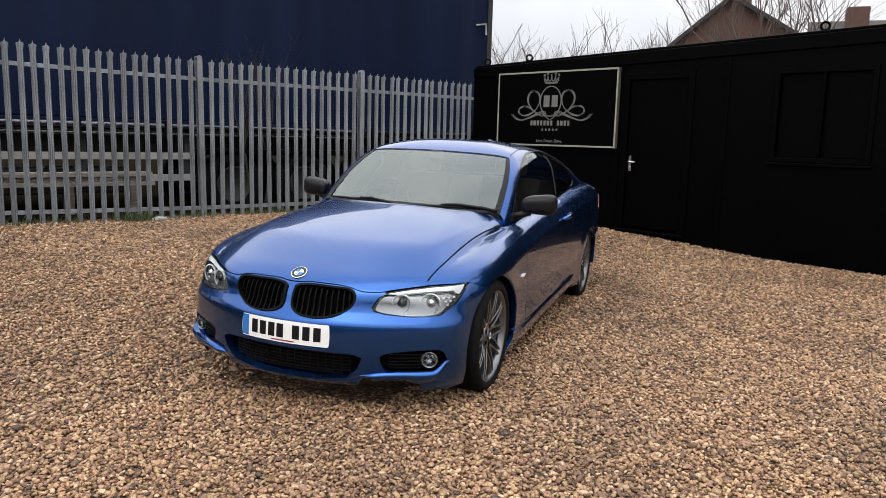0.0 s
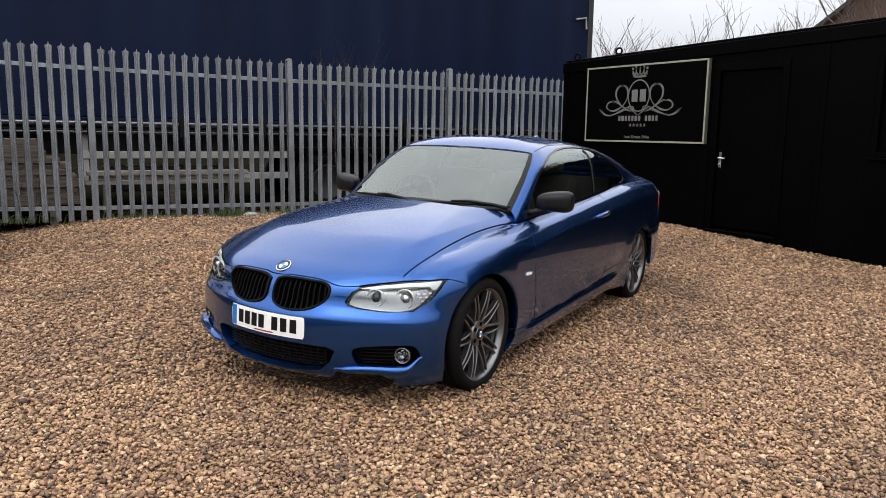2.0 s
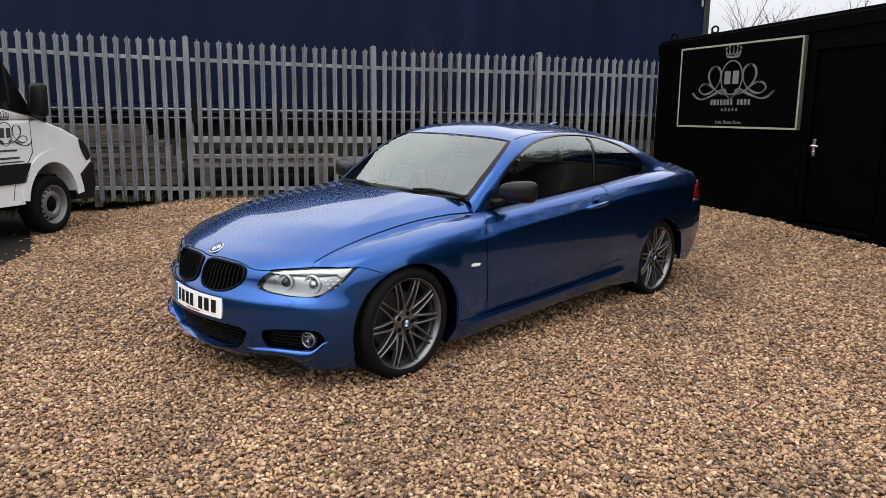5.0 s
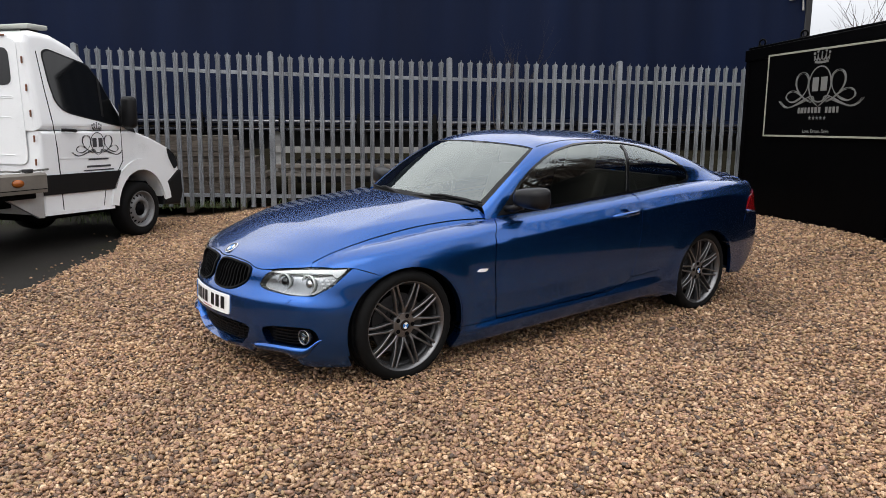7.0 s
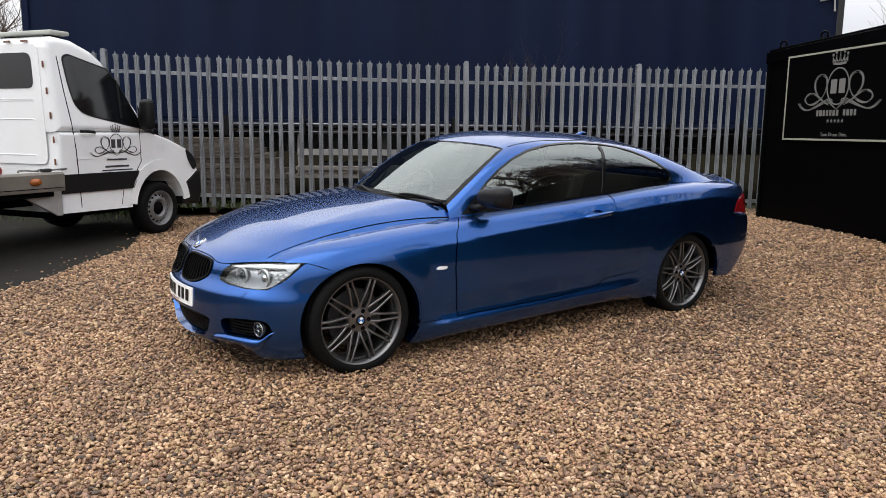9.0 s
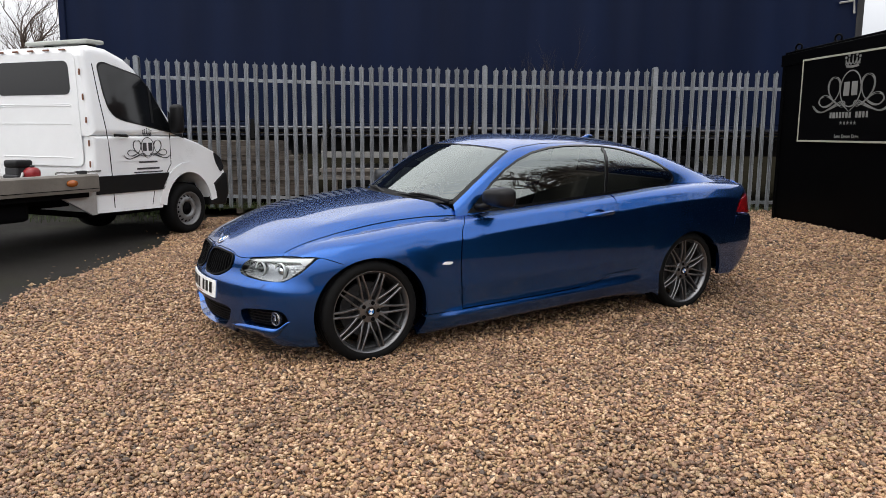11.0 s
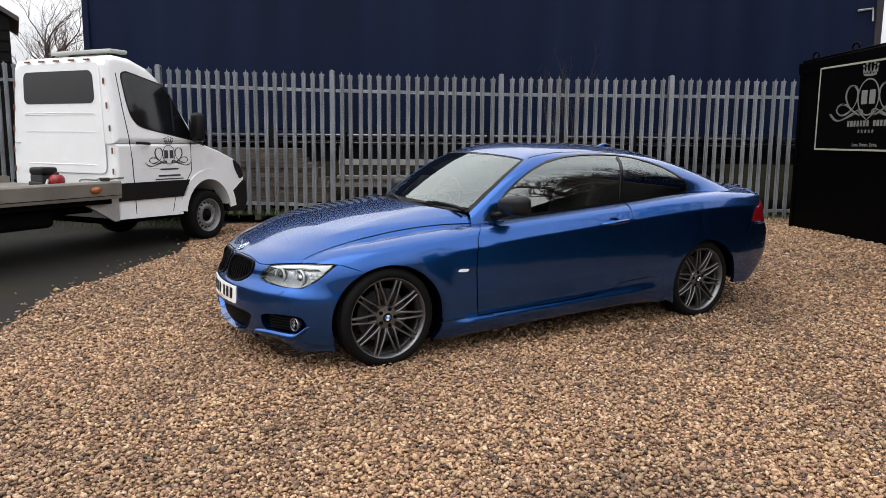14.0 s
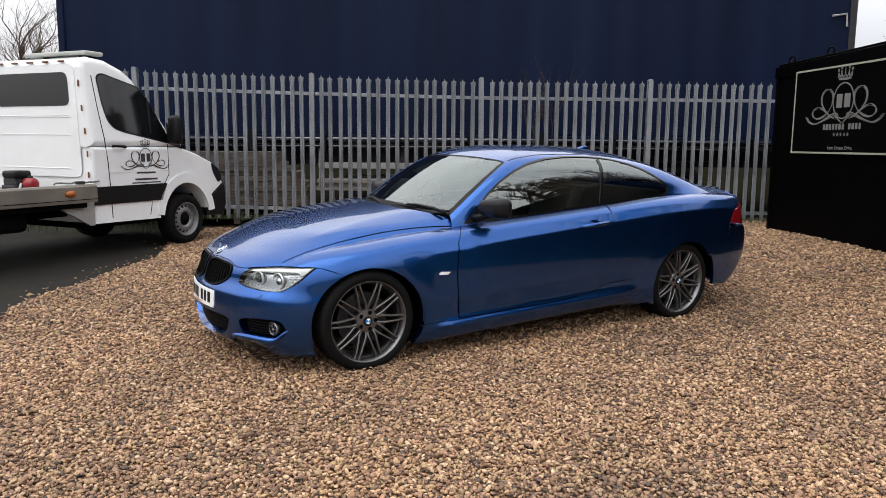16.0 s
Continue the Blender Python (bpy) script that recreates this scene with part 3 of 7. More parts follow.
    tube([(DX0 + 0.095, 0.015, 1.11), (DX0 + 0.095, -0.035, 1.11), (DX0 + 0.11, -0.042, 1.11), (DX0 + 0.21, -0.042, 1.105)], 0.011, 8, bm)
    lathe([(0.0, -0.012), (0.014, -0.010), (0.014, 0.02)], 12, "y", bm, pose(DX0 + 0.095, 0.005, 1.03))
    part("door_handle", bm, CHROME, door, "worn chrome lever handle", smooth=False)
    for z in (0.5, 1.2, 1.95):
        part("hinge", tube([(DX1 - 0.048, 0.012, z - 0.05), (DX1 - 0.048, 0.012, z + 0.05)], 0.01, 8), CABIN_BLACK, door)
    # window shut by two black sheets
    win = part("window", box(WX0 + 0.03, WX1 - 0.03, 0.07, 0.085, WZ0 + 0.03, WZ1 - 0.03), CABIN_BLACK, cabin, "window boarded with two black sheets")
    mid = (WX0 + WX1) / 2
    for a, b in ((WX0 + 0.035, mid - 0.016), (mid + 0.016, WX1 - 0.035)):
        part("shutter", box(a, b, 0.03, 0.045, WZ0 + 0.035, WZ1 - 0.035, 0.004), CABIN_BLACK, win)
    for a, b, c, d in ((WX0 - 0.03, WX0 + 0.03, WZ0 - 0.03, WZ1 + 0.03), (WX1 - 0.03, WX1 + 0.03, WZ0 - 0.03, WZ1 + 0.03), (mid - 0.014, mid + 0.014, WZ0 + 0.03, WZ1 - 0.03),
                       (WX0 + 0.03, WX1 - 0.03, WZ0 - 0.03, WZ0 + 0.03), (WX0 + 0.03, WX1 - 0.03, WZ1 - 0.03, WZ1 + 0.03)):
        part("window_frame", box(a, b, -0.03, 0.068, c, d, 0.005), CABIN_BLACK, win)
    part("window_sill", box(WX0 - 0.05, WX1 + 0.05, -0.055, -0.002, WZ0 - 0.065, WZ0 - 0.035, 0.005), CABIN_BLACK, win)
    # second lever and lock near the far end
    bm = box(5.62, 5.66, -0.012, -0.002, 0.95, 1.13, 0.004)
    tube([(5.64, -0.01, 1.05), (5.64, -0.05, 1.05), (5.74, -0.052, 1.045)], 0.011, 8, bm)
    part("lever", bm, CHROME, cabin, "chrome lever handle")
    # lifting eyes
    eye = None
    for s, y in ((-0.42, 0.12), (0.45, 0.12), (4.75, 0.12), (8.4, 0.12), (-0.42, 2.3), (8.4, 2.3)):
        bm = bmesh.new()
        ring = [(0.045 * math.cos(a), 0, 0.045 + 0.045 * math.sin(a)) for a in np.linspace(-1.2, math.pi + 1.2, 15)]
        tube(ring, 0.014, 8, bm)
        box(-0.05, 0.05, -0.03, 0.03, -0.03, 0.012, 0.004, 1, bm)
        ob = part("lifting_eye", bm, CABIN_BLACK, cabin, "black steel lifting eye", smooth=True, m=pose(s, y, top(s) + 0.03 + 0.02, 0, 0, 25))
    return cabin


build_cabin()


def bezier(p0, p1, p2, p3, n=22):
    out = []
    for i in range(n):
        t = i / (n - 1)
        out.append(tuple((1 - t) ** 3 * a + 3 * t * (1 - t) ** 2 * b + 3 * t * t * (1 - t) * c + t ** 3 * d for a, b, c, d in zip(p0, p1, p2, p3)))
    return out


def taper(n, w, tip=0.25):
    return [w * (tip + (1 - tip) * math.sin(math.pi * i / (n - 1))) for i in range(n)]


def crest(scale, y0, y1):
    """A crown over a ring with scrolls to both sides: a plain ornament drawn with strokes."""
    bm = bmesh.new()
    k = scale

    def stroke(pts, w, tip=0.25):
        for sx in (-1, 1):
            ribbon([(sx * x * k, z * k) for x, z in pts], taper(len(pts), w * k, tip), y0, y1, bm)
    ring = [(0.20 * math.cos(a), 0.225 * math.sin(a)) for a in np.linspace(0, 2 * math.pi, 41)]
    ribbon([(x * k, z * k) for x, z in ring], [0.016 * k] * 41, y0, y1, bm)
    # looped scrolls beside the ring, each of a broad and a thin strand
    for d, w in ((0.0, 0.017), (0.018, 0.010)):
        stroke(bezier((0.37 - d, -0.10), (0.50 - d, -0.02), (0.47 - d, 0.165 - d), (0.33, 0.165 - d)), w)
        stroke(bezier((0.33, 0.165 - d), (0.17 + d, 0.165 - d), (0.16 + d, -0.03), (0.30, -0.13 - d)), w)
        stroke(bezier((0.30, -0.13 - d), (0.40, -0.20 - d), (0.50, -0.23 - d), (0.57 + d, -0.20)), w)
        stroke(bezier((0.57 + d, -0.20), (0.68 + d, -0.15), (0.60, -0.06 - d), (0.50, -0.065 - d)), w)
        stroke(bezier((0.50, -0.065 - d), (0.36, -0.07 - d), (0.30, -0.20), (0.13, -0.215 - d)), w)
    for d, w in ((0.0, 0.020), (0.022, 0.012), (0.040, 0.008)):
        stroke(bezier((0.14, -0.15 - d), (0.34, -0.17 - d), (0.58, -0.42 + d), (0.78 - d, -0.19)), w, 0.15)
    stroke(bezier((0.0, -0.285), (0.08, -0.235), (0.12, -0.205), (0.20, -0.155)), 0.014)
    stroke(bezier((0.13, -0.215), (0.05, -0.20), (0.08, -0.13), (0.20, -0.155)), 0.012)
    # crown
    base = bezier((-0.12, 0.285), (-0.05, 0.27), (0.05, 0.27), (0.12, 0.285), 12)
    ribbon([(x * k, z * k) for x, z in base], [0.03 * k] * 12, y0, y1, bm)
    for x, h in ((0.0, 0.44), (0.075, 0.415), (0.135, 0.39)):
        stroke(bezier((x * 0.8 - 0.03, 0.30), (x * 0.9, 0.32), (x, 0.35), (x, h - 0.03), 8), 0.018, 0.8)
        stroke(bezier((x * 0.8 + 0.03, 0.30), (x * 0.9, 0.32), (x, 0.35), (x, h - 0.03), 8), 0.018, 0.8)
        for sx in (-1, 1):
            lathe([(0.0, y1), (0.019 * k, y1), (0.019 * k, y0), (0.0, y0)], 10, "y", bm, Matrix.Translation((sx * x * k, 0, h * k)))
    return bm


def stars(n, pitch, r, y0, y1, z):
    bm = bmesh.new()
    for i in range(n):
        cx = (i - (n - 1) / 2) * pitch
        prism([(cx + (r if j % 2 == 0 else r * 0.42) * math.sin(math.pi * j / 5), z + (r if j % 2 == 0 else r * 0.42) * math.cos(math.pi * j / 5)) for j in range(10)], y0, y1, "y", bm=bm)
    return bm


def build_sign():
    W, H = 2.19, 1.10
    sign = thing("wall_sign", "black sign board with cream edge, white crest and lettering", "sign", pose(*CABIN_AT, 0, 0, 0, CABIN_YAW) @ pose(0.0, -0.060, 1.285))
    part("board", box(0.0, W, 0.0, 0.055, 0.0, H, 0.003), SIGN_BLACK, sign)
    for x in (-0.006, W + 0.001):
        part("edge_return", box(x, x + 0.005, 0.0, 0.055, 0.0, H), TRAY_EDGE, sign, "dull edge of the sign tray")
    for a, b, c, d in ((0, W, 0, 0.024), (0, W, H - 0.024, H), (0, 0.024, 0.024, H - 0.024), (W - 0.024, W, 0.024, H - 0.024)):
        part("trim", box(a, b, -0.008, -0.0005, c, d, 0.002), CREAM, sign, "cream edge trim")
    cx, cz = W * 0.475, H * 0.60
    tagged(part("crest", crest(0.97, -0.006, -0.001), SIGN_WHITE, sign, "white crown and scroll crest", m=pose(cx, 0, cz)), kind="stuff")
    for x in (-0.075, 0.075):
        part("monogram_block", box(x - 0.055, x + 0.055, -0.005, -0.001, -0.085, 0.085, 0.002), SIGN_WHITE, sign, m=pose(cx, 0, cz))
    for i, w in enumerate((0.048, 0.066, 0.046, 0.048, 0.048, 0.056, 0.050, 0, 0.050, 0.056, 0.050, 0.044)):
        if w:
            part("name_bar", box(-w * 0.4, w * 0.4, -0.005, -0.001, -0.036, 0.036, 0.001), SIGN_WHITE, sign, m=pose(cx - 0.345 + i * 0.0625, 0, H * 0.31))
    for i in range(5):
        part("star", stars(1, 0, 0.026, -0.005, -0.001, 0), SIGN_WHITE, sign, m=pose(cx + (i - 2) * 0.066, 0, H * 0.222))
    lettering("slogan", "Love. Dream. Drive.", 0.066, SIGN_WHITE, sign, pose(cx, -0.004, H * 0.07), squeeze=0.88)
    return sign


build_sign()


# ---------------------------------------------------------------- curtain-sided trailer behind the fence
def build_trailer():
    m = pose(*FENCE_AT, 0, 0, 0, FENCE_YAW) @ pose(0, 1.2, 0)
    tr = thing("curtain_trailer", "navy curtain-sided lorry trailer parked behind the fence", "trailer", m)
    R, L = 6.52, -6.95
    bm = bmesh.new()
    n = 180
    rows = []
    for z in (1.54, 1.8, 2.4, 3.3, 4.40):
        rows.append([bm.verts.new((L + (R - L) * i / n, 0.012 * math.sin(i * 0.62) + 0.02 * math.sin(i * 0.13 + z * 0.7) + 0.010 * noise.noise((i * 0.3, z * 1.5, 0)), z)) for i in range(n + 1)])
    for a, b in zip(rows, rows[1:]):
        for i in range(n):
            bm.faces.new((a[i], a[i + 1], b[i + 1], b[i]))
    part("curtain", bm, CURTAIN, tr, "taut navy tarpaulin curtain", smooth=True)
    part("body", box(L + 0.05, R - 0.02, 0.08, 2.5, 1.45, 4.39), CURTAIN, tr)
    part("roof_rail", box(L, R + 0.02, -0.04, 0.06, 4.40, 4.50, 0.01), CURTAIN, tr)
    part("rear_frame", box(R - 0.02, R + 0.10, -0.02, 2.5, 1.1, 4.50, 0.012), STEEL_DARK, tr)
    part("front_frame", box(L - 0.06, L + 0.05, -0.02, 2.5, 1.1, 4.50, 0.012), CURTAIN, tr)
    part("side_rail", box(L, R, -0.03, 0.05, 1.36, 1.52, 0.008), CURTAIN, tr, "navy steel side rail")
    part("curtain_tube", tube([(L, -0.085, 1.43), (R, -0.085, 1.43)], 0.048, 14), TUBE_BLACK, tr, "glossy black tube along the curtain foot", smooth=True)
    part("lower_tube", tube([(L, -0.06, 1.31), (R, -0.06, 1.31)], 0.03, 10), TUBE_BLACK, tr, smooth=True)
    for i in range(11):
        s = L + 0.6 + i * 1.25
        part("buckle_strap", box(s - 0.03, s + 0.03, -0.15, -0.134, 1.25, 1.58, 0.003), BLACK_PLASTIC, tr)
        part("bracket", box(s - 0.045, s + 0.045, -0.134, -0.03, 1.27, 1.50, 0.006), DARK_VOID, tr)
    part("chassis_beam", box(L + 0.4, R - 0.2, 0.55, 0.70, 0.98, 1.34), STEEL_DARK, tr)
    part("chassis_beam", box(L + 0.4, R - 0.2, 1.75, 1.90, 0.98, 1.34), STEEL_DARK, tr)
    for s in (1.05, 2.36, 3.67):
        for y in (0.1, 2.0):
            wheel = part("wheel", lathe([(0.30, 0.0), (0.46, -0.02), (0.52, 0.06), (0.52, 0.30), (0.46, 0.36), (0.30, 0.36)], 40, "y", m=pose(s, y, 0.52), close=True), RUBBER, tr, "black lorry tyre", smooth=True)
            part("rim", lathe([(0.29, 0.01), (0.30, -0.012), (0.27, -0.012), (0.25, 0.05), (0.14, 0.10), (0.12, 0.03), (0.0, 0.03)], 32, "y", m=pose(s, y, 0.52)), STEEL_DARK, wheel, smooth=True)
    for z in (0.60, 0.93):
        part("side_guard", box(-2.72, 0.36, 0.0, 0.03, z, z + 0.105, 0.006), ALUMINIUM, tr, "pale grey side guard rail")
    for s in (-2.72, -1.3, 0.2):
        part("guard_post", box(s, s + 0.09, 0.032, 0.07, 0.60, 1.36, 0.005), ALUMINIUM if s < -2 else STEEL_DARK, tr)
    part("belly_box", box(-2.4, -0.6, 0.25, 0.9, 0.42, 0.80, 0.02), STEEL_DARK, tr)
    bm = tube([(R - 0.35, -0.03, 3.62), (R - 0.10, -0.03, 3.66), (R - 0.08, -0.03, 3.45)], 0.02, 6)
    part("latch_bracket", bm, ALUMINIUM, tr, "pale steel latch bracket")
    part("mudguard", box(0.35, 4.4, 0.05, 0.5, 1.07, 1.09), BLACK_PLASTIC, tr)
    for s in (-3.6, -3.5):
        part("landing_leg", box(s * 1.0 - 0.07, s + 0.07, 0.5 if s == -3.6 else 1.8, 0.64 if s == -3.6 else 1.94, 0.06, 0.8, 0.01), STEEL_DARK, tr)
    return tr


build_trailer()


def build_stacks():
    """Stacked boards and planks lying between the fence and the trailer."""
    base = pose(*FENCE_AT, 0, 0, 0, FENCE_YAW)
    stack = thing("board_stack", "stack of weathered grey-brown boards behind the fence", "timber", base @ pose(0, 0, 0))
    rng = random.Random(5)
    for k in range(11):
        z = 0.35 + 0.079 * k
        part("board", box(-6.6 + rng.uniform(-0.1, 0.1), -2.82 + rng.uniform(-0.05, 0.05) - 0.085 * max(0, k - 4), 0.32 + rng.uniform(0, 0.04), 1.02, z, z + 0.0765, 0.004), WEATHERED, stack)
    for s in (-6.2, -5.0, -4.0, -3.2):
        part("bearer", box(s, s + 0.1, 0.36, 1.0, 0.05, 0.35), WEATHERED, stack)
    pile = thing("plank_pile", "low pile of pale weathered planks beside the trailer", "timber", base @ pose(0, 0, 0))
    for k, (a, b, y) in enumerate(((-2.72, -0.40, 0.80), (-2.66, -0.52, 0.83), (-2.70, -0.44, 0.78))):
        part("plank", box(a, b, y, y + 0.24, 0.57 + 0.066 * k, 0.633 + 0.066 * k, 0.004), PALE_PLANK, pile)
    for s in (-2.5, -1.6, -0.75):
        part("bearer", box(s, s + 0.1, 0.80, 1.04, 0.0, 0.57), WEATHERED, pile)


build_stacks()


# ---------------------------------------------------------------- the car's skin: x ahead, y to its left, z up, origin on the ground midway between the axles
def curve(*knots):
    """A smooth function through (x, value) knots, without overshoot."""
    ks = sorted(knots)
    xs, ys = np.array([k[0] for k in ks], float), np.array([k[1] for k in ks], float)
    h, d = np.diff(xs), np.diff(ys) / np.diff(xs)
    m = np.zeros(len(xs))
    m[0], m[-1] = d[0], d[-1]
    for i in range(1, len(xs) - 1):
        if d[i - 1] * d[i] > 0:
            w1, w2 = 2 * h[i] + h[i - 1], h[i] + 2 * h[i - 1]
            m[i] = (w1 + w2) / (w1 / d[i - 1] + w2 / d[i])

    def f(x):
        x = np.asarray(x, float)
        xc = np.clip(x, xs[0], xs[-1])
        i = np.clip(np.searchsorted(xs, xc) - 1, 0, len(h) - 1)
        t = (xc - xs[i]) / h[i]
        return (ys[i] * (1 + 2 * t) * (1 - t) ** 2 + m[i] * h[i] * t * (1 - t) ** 2 + ys[i + 1] * t * t * (3 - 2 * t) + m[i + 1] * h[i] * t * t * (t - 1)
                + np.where(x < xs[0], m[0] * (x - xs[0]), 0) + np.where(x > xs[-1], m[-1] * (x - xs[-1]), 0))
    return f


def smax(a, b, k):
    h = np.maximum(k - np.abs(a - b), 0) / k
    return np.maximum(a, b) + h * h * k / 4


HALF_WIDTH = curve((-2.45, 0.70), (-2.2, 0.785), (-1.9, 0.84), (-1.38, 0.866), (-0.8, 0.852), (0, 0.846), (0.8, 0.850), (1.38, 0.861), (1.55, 0.846), (1.7, 0.816), (1.85, 0.776), (2.0, 0.73), (2.15, 0.66))
BELT = curve((-2.4, 0.955), (-2.1, 0.972), (-1.7, 0.985), (-1.3, 0.976), (-0.6, 0.926), (0.0, 0.880), (0.6, 0.832), (0.7, 0.820), (0.95, 0.799), (1.19, 0.778), (1.4, 0.753), (1.55, 0.734), (1.71, 0.704), (1.86, 0.648), (2.1, 0.55))
SHOULDER = curve((-0.05, 0.22), (-0.01, 0.146), (0.01, 0.101), (0.025, 0.0725), (0.045, 0.0525), (0.07, 0.0370), (0.10, 0.0192), (0.12, 0.0075), (0.16, -0.0155), (0.22, -0.049))
WING_TOP = curve((-0.04, 0.20), (-0.01, 0.13), (0.01, 0.088), (0.035, 0.052), (0.07, 0.028), (0.11, 0.009), (0.15, -0.008), (0.22, -0.035))


def SIDE(d):
    """The side below the crease, which widens downwards."""
    e = np.clip(d - 0.13, -0.1, 0.55)
    return 0.0065 - 0.098 * e + 0.098 * e * e


def LEAN_IN(d):
    """How far the flank stands in below the belt: a leaning shoulder, a crease, and a nearly upright side."""
    return smax(SHOULDER(d), SIDE(d), 0.0035)


def WING_IN(d):
    return smax(WING_TOP(d), SIDE(d), 0.016)


HOOD_CREASE = curve((0.7, 0.608), (0.81, 0.603), (1.07, 0.596), (1.3, 0.583), (1.47, 0.563), (1.63, 0.530), (1.8, 0.455), (2.0, 0.37))
SKIRT = curve((-0.16, 0.150), (-0.12, 0.080), (-0.095, 0.022), (-0.08, 0.002), (-0.055, -0.010), (-0.025, -0.020), (-0.003, -0.026), (0.03, -0.014), (0.06, -0.0075), (0.12, -0.0100), (0.2, -0.0140))
BUMPER_SIDE = curve((0.08, 0.055), (0.13, 0.024), (0.2, -0.002), (0.3, -0.012), (0.45, -0.010), (0.6, 0.004))
TOP_MID = curve((-2.42, 0.975), (-2.3, 1.000), (-2.0, 1.007), (-1.7, 1.02), (-1.2, 1.0), (0.3, 0.978), (0.7, 0.958), (0.9, 0.940), (1.06, 0.920), (1.2, 0.901), (1.32, 0.882), (1.46, 0.856), (1.58, 0.830), (1.7, 0.799), (1.8, 0.767), (1.95, 0.708), (2.035, 0.668), (2.1, 0.632))
NOSE = curve((0.08, 2.06), (0.12, 2.12), (0.18, 2.160), (0.25, 2.176), (0.33, 2.180), (0.42, 2.178), (0.455, 2.174), (0.48, 2.160), (0.51, 2.140), (0.54, 2.129), (0.58, 2.122), (0.62, 2.108), (0.66, 2.07), (0.72, 1.95))
TAIL = curve((0.1, -1.97), (0.16, -2.06), (0.2, -2.13), (0.27, -2.25), (0.35, -2.345), (0.43, -2.41), (0.52, -2.437), (0.62, -2.435), (0.68, -2.415), (0.74, -2.372), (0.82, -2.352), (0.9, -2.345), (1.0, -2.345))
GLASS_FOOT = curve((-2.1, 0.56), (-1.7, 0.65), (-1.3, 0.698), (-0.6, 0.720), (0.0, 0.717), (0.6, 0.692), (0.9, 0.66))
ROOF_MID = curve((-1.8, 1.15), (-1.5, 1.226), (-1.2, 1.282), (-1.0, 1.310), (-0.7, 1.335), (-0.45, 1.343), (-0.2, 1.340), (0.05, 1.326), (0.25, 1.306), (0.5, 1.266))
SCREEN = curve((0.86, 0.905), (0.899, 0.842), (1.0, 0.68), (1.1, 0.51), (1.2, 0.32), (1.24, 0.235), (1.31, 0.07), (1.36, -0.08))
REAR_SCREEN = curve((0.96, -2.10), (1.04, -1.88), (1.1, -1.71), (1.2, -1.43), (1.295, -1.15), (1.36, -0.93))


ARCH = {"front": (1.38, 0.295, 0.374, 0.345), "rear": (-1.395, 0.295, 0.352, 0.333)}


def shell_body(x, y, z):
    y = np.abs(y)
    d = BELT(x) - z
    e = z - (0.208 + (0.955 - x) * 0.04)
    low = SKIRT(e)
    bump = np.maximum(smooth01(0.78, 1.06, x), smooth01(-0.60, -0.98, x))
    low = low * (1 - bump) + BUMPER_SIDE(z) * bump
    w = smooth01(0.12, 0.2, e) * (1 - bump) + smooth01(0.40, 0.5, z) * bump
    wing = smooth01(0.72, 1.12, x)
    inset = w * (LEAN_IN(d) * (1 - wing) + WING_IN(d) * wing) + (1 - w) * low
    for (ax, az, rx, rz), out in ((ARCH["front"], 0.005), (ARCH["rear"], 0.004)):
        rho = np.hypot((x - ax) / (rx + 0.055), (z - az) / (rz + 0.052))
        inset = inset - out * smooth01(1.24, 0.90, rho) * smooth01(0.30, 0.45, z) * smooth01(1.72, 1.56, x)
    side = (y - (HALF_WIDTH(x) - inset)) * 0.93
    mid = TOP_MID(x)
    crease = np.maximum(HOOD_CREASE(x), 0.2)
    fall = mid - BELT(x)
    # a flat middle, a crease, and a shoulder that slopes down to the wing
    u = (y - crease) / np.maximum(0.672 - crease, 0.05)
    ease = np.minimum(0.5 * (u + np.sqrt(u * u + 0.004)), 1)
    folded = fall * (0.34 * np.minimum(y / crease, 1) ** 2.2 + 0.56 * ease + 0.10 * ease * ease)
    rolled = fall * np.minimum(y / 0.645, 1) ** (4.5 + 5 * smooth01(1.5, 0.9, x))
    k = smooth01(1.86, 1.45, x) * smooth01(0.48, 0.68, x)
    ridge = 0.0075 * smooth01(1.76, 1.15, x) * np.exp(-np.abs(crease - y) / np.where(y < crease, 0.045, 0.03))
    top = z - (mid - (folded - ridge) * k - rolled * (1 - k))
    tuck = 0.15 * smooth01(0.205, 0.12, z) * smooth01(0.64, 0.56, y) * smooth01(0.36, 0.47, y) + 0.06 * smooth01(0.16, 0.10, z) * smooth01(0.5, 0.4, y)
    front = (x - (NOSE(z) - tuck - 0.48 * y * y)) / np.sqrt(1 + (0.8 * y) ** 2)
    rear = ((TAIL(z) + 0.30 * y ** 2.4) - x) * 0.95
    f = smax(side, top, 0.05)
    f = smax(f, front, 0.09)
    return smax(f, rear, 0.10)


def shell_cabin(x, y, z):
    y = np.abs(y)
    dz = np.maximum(z - BELT(x), -0.1)
    flare = smooth01(-1.15, -1.65, x) * (HALF_WIDTH(x) - 0.135 - GLASS_FOOT(x)) * np.exp(-np.maximum(dz, 0) / 0.07)
    side = (y - (GLASS_FOOT(x) - 0.24 * dz - 0.22 * dz * dz + flare)) * 0.93
    top = z - (ROOF_MID(x) - 0.085 * (y / 0.6) ** 2.6)
    sweep = 0.38 - 0.55 * np.clip(z - 0.9, 0, 0.4)
    front = (x - (SCREEN(z) - sweep * y * y)) / 1.93
    rear = ((REAR_SCREEN(z) + 0.22 * y * y) - x) / 2.7
    f = smax(side, top, 0.10)
    f = smax(f, front, 0.045)
    return smax(f, rear, 0.06)


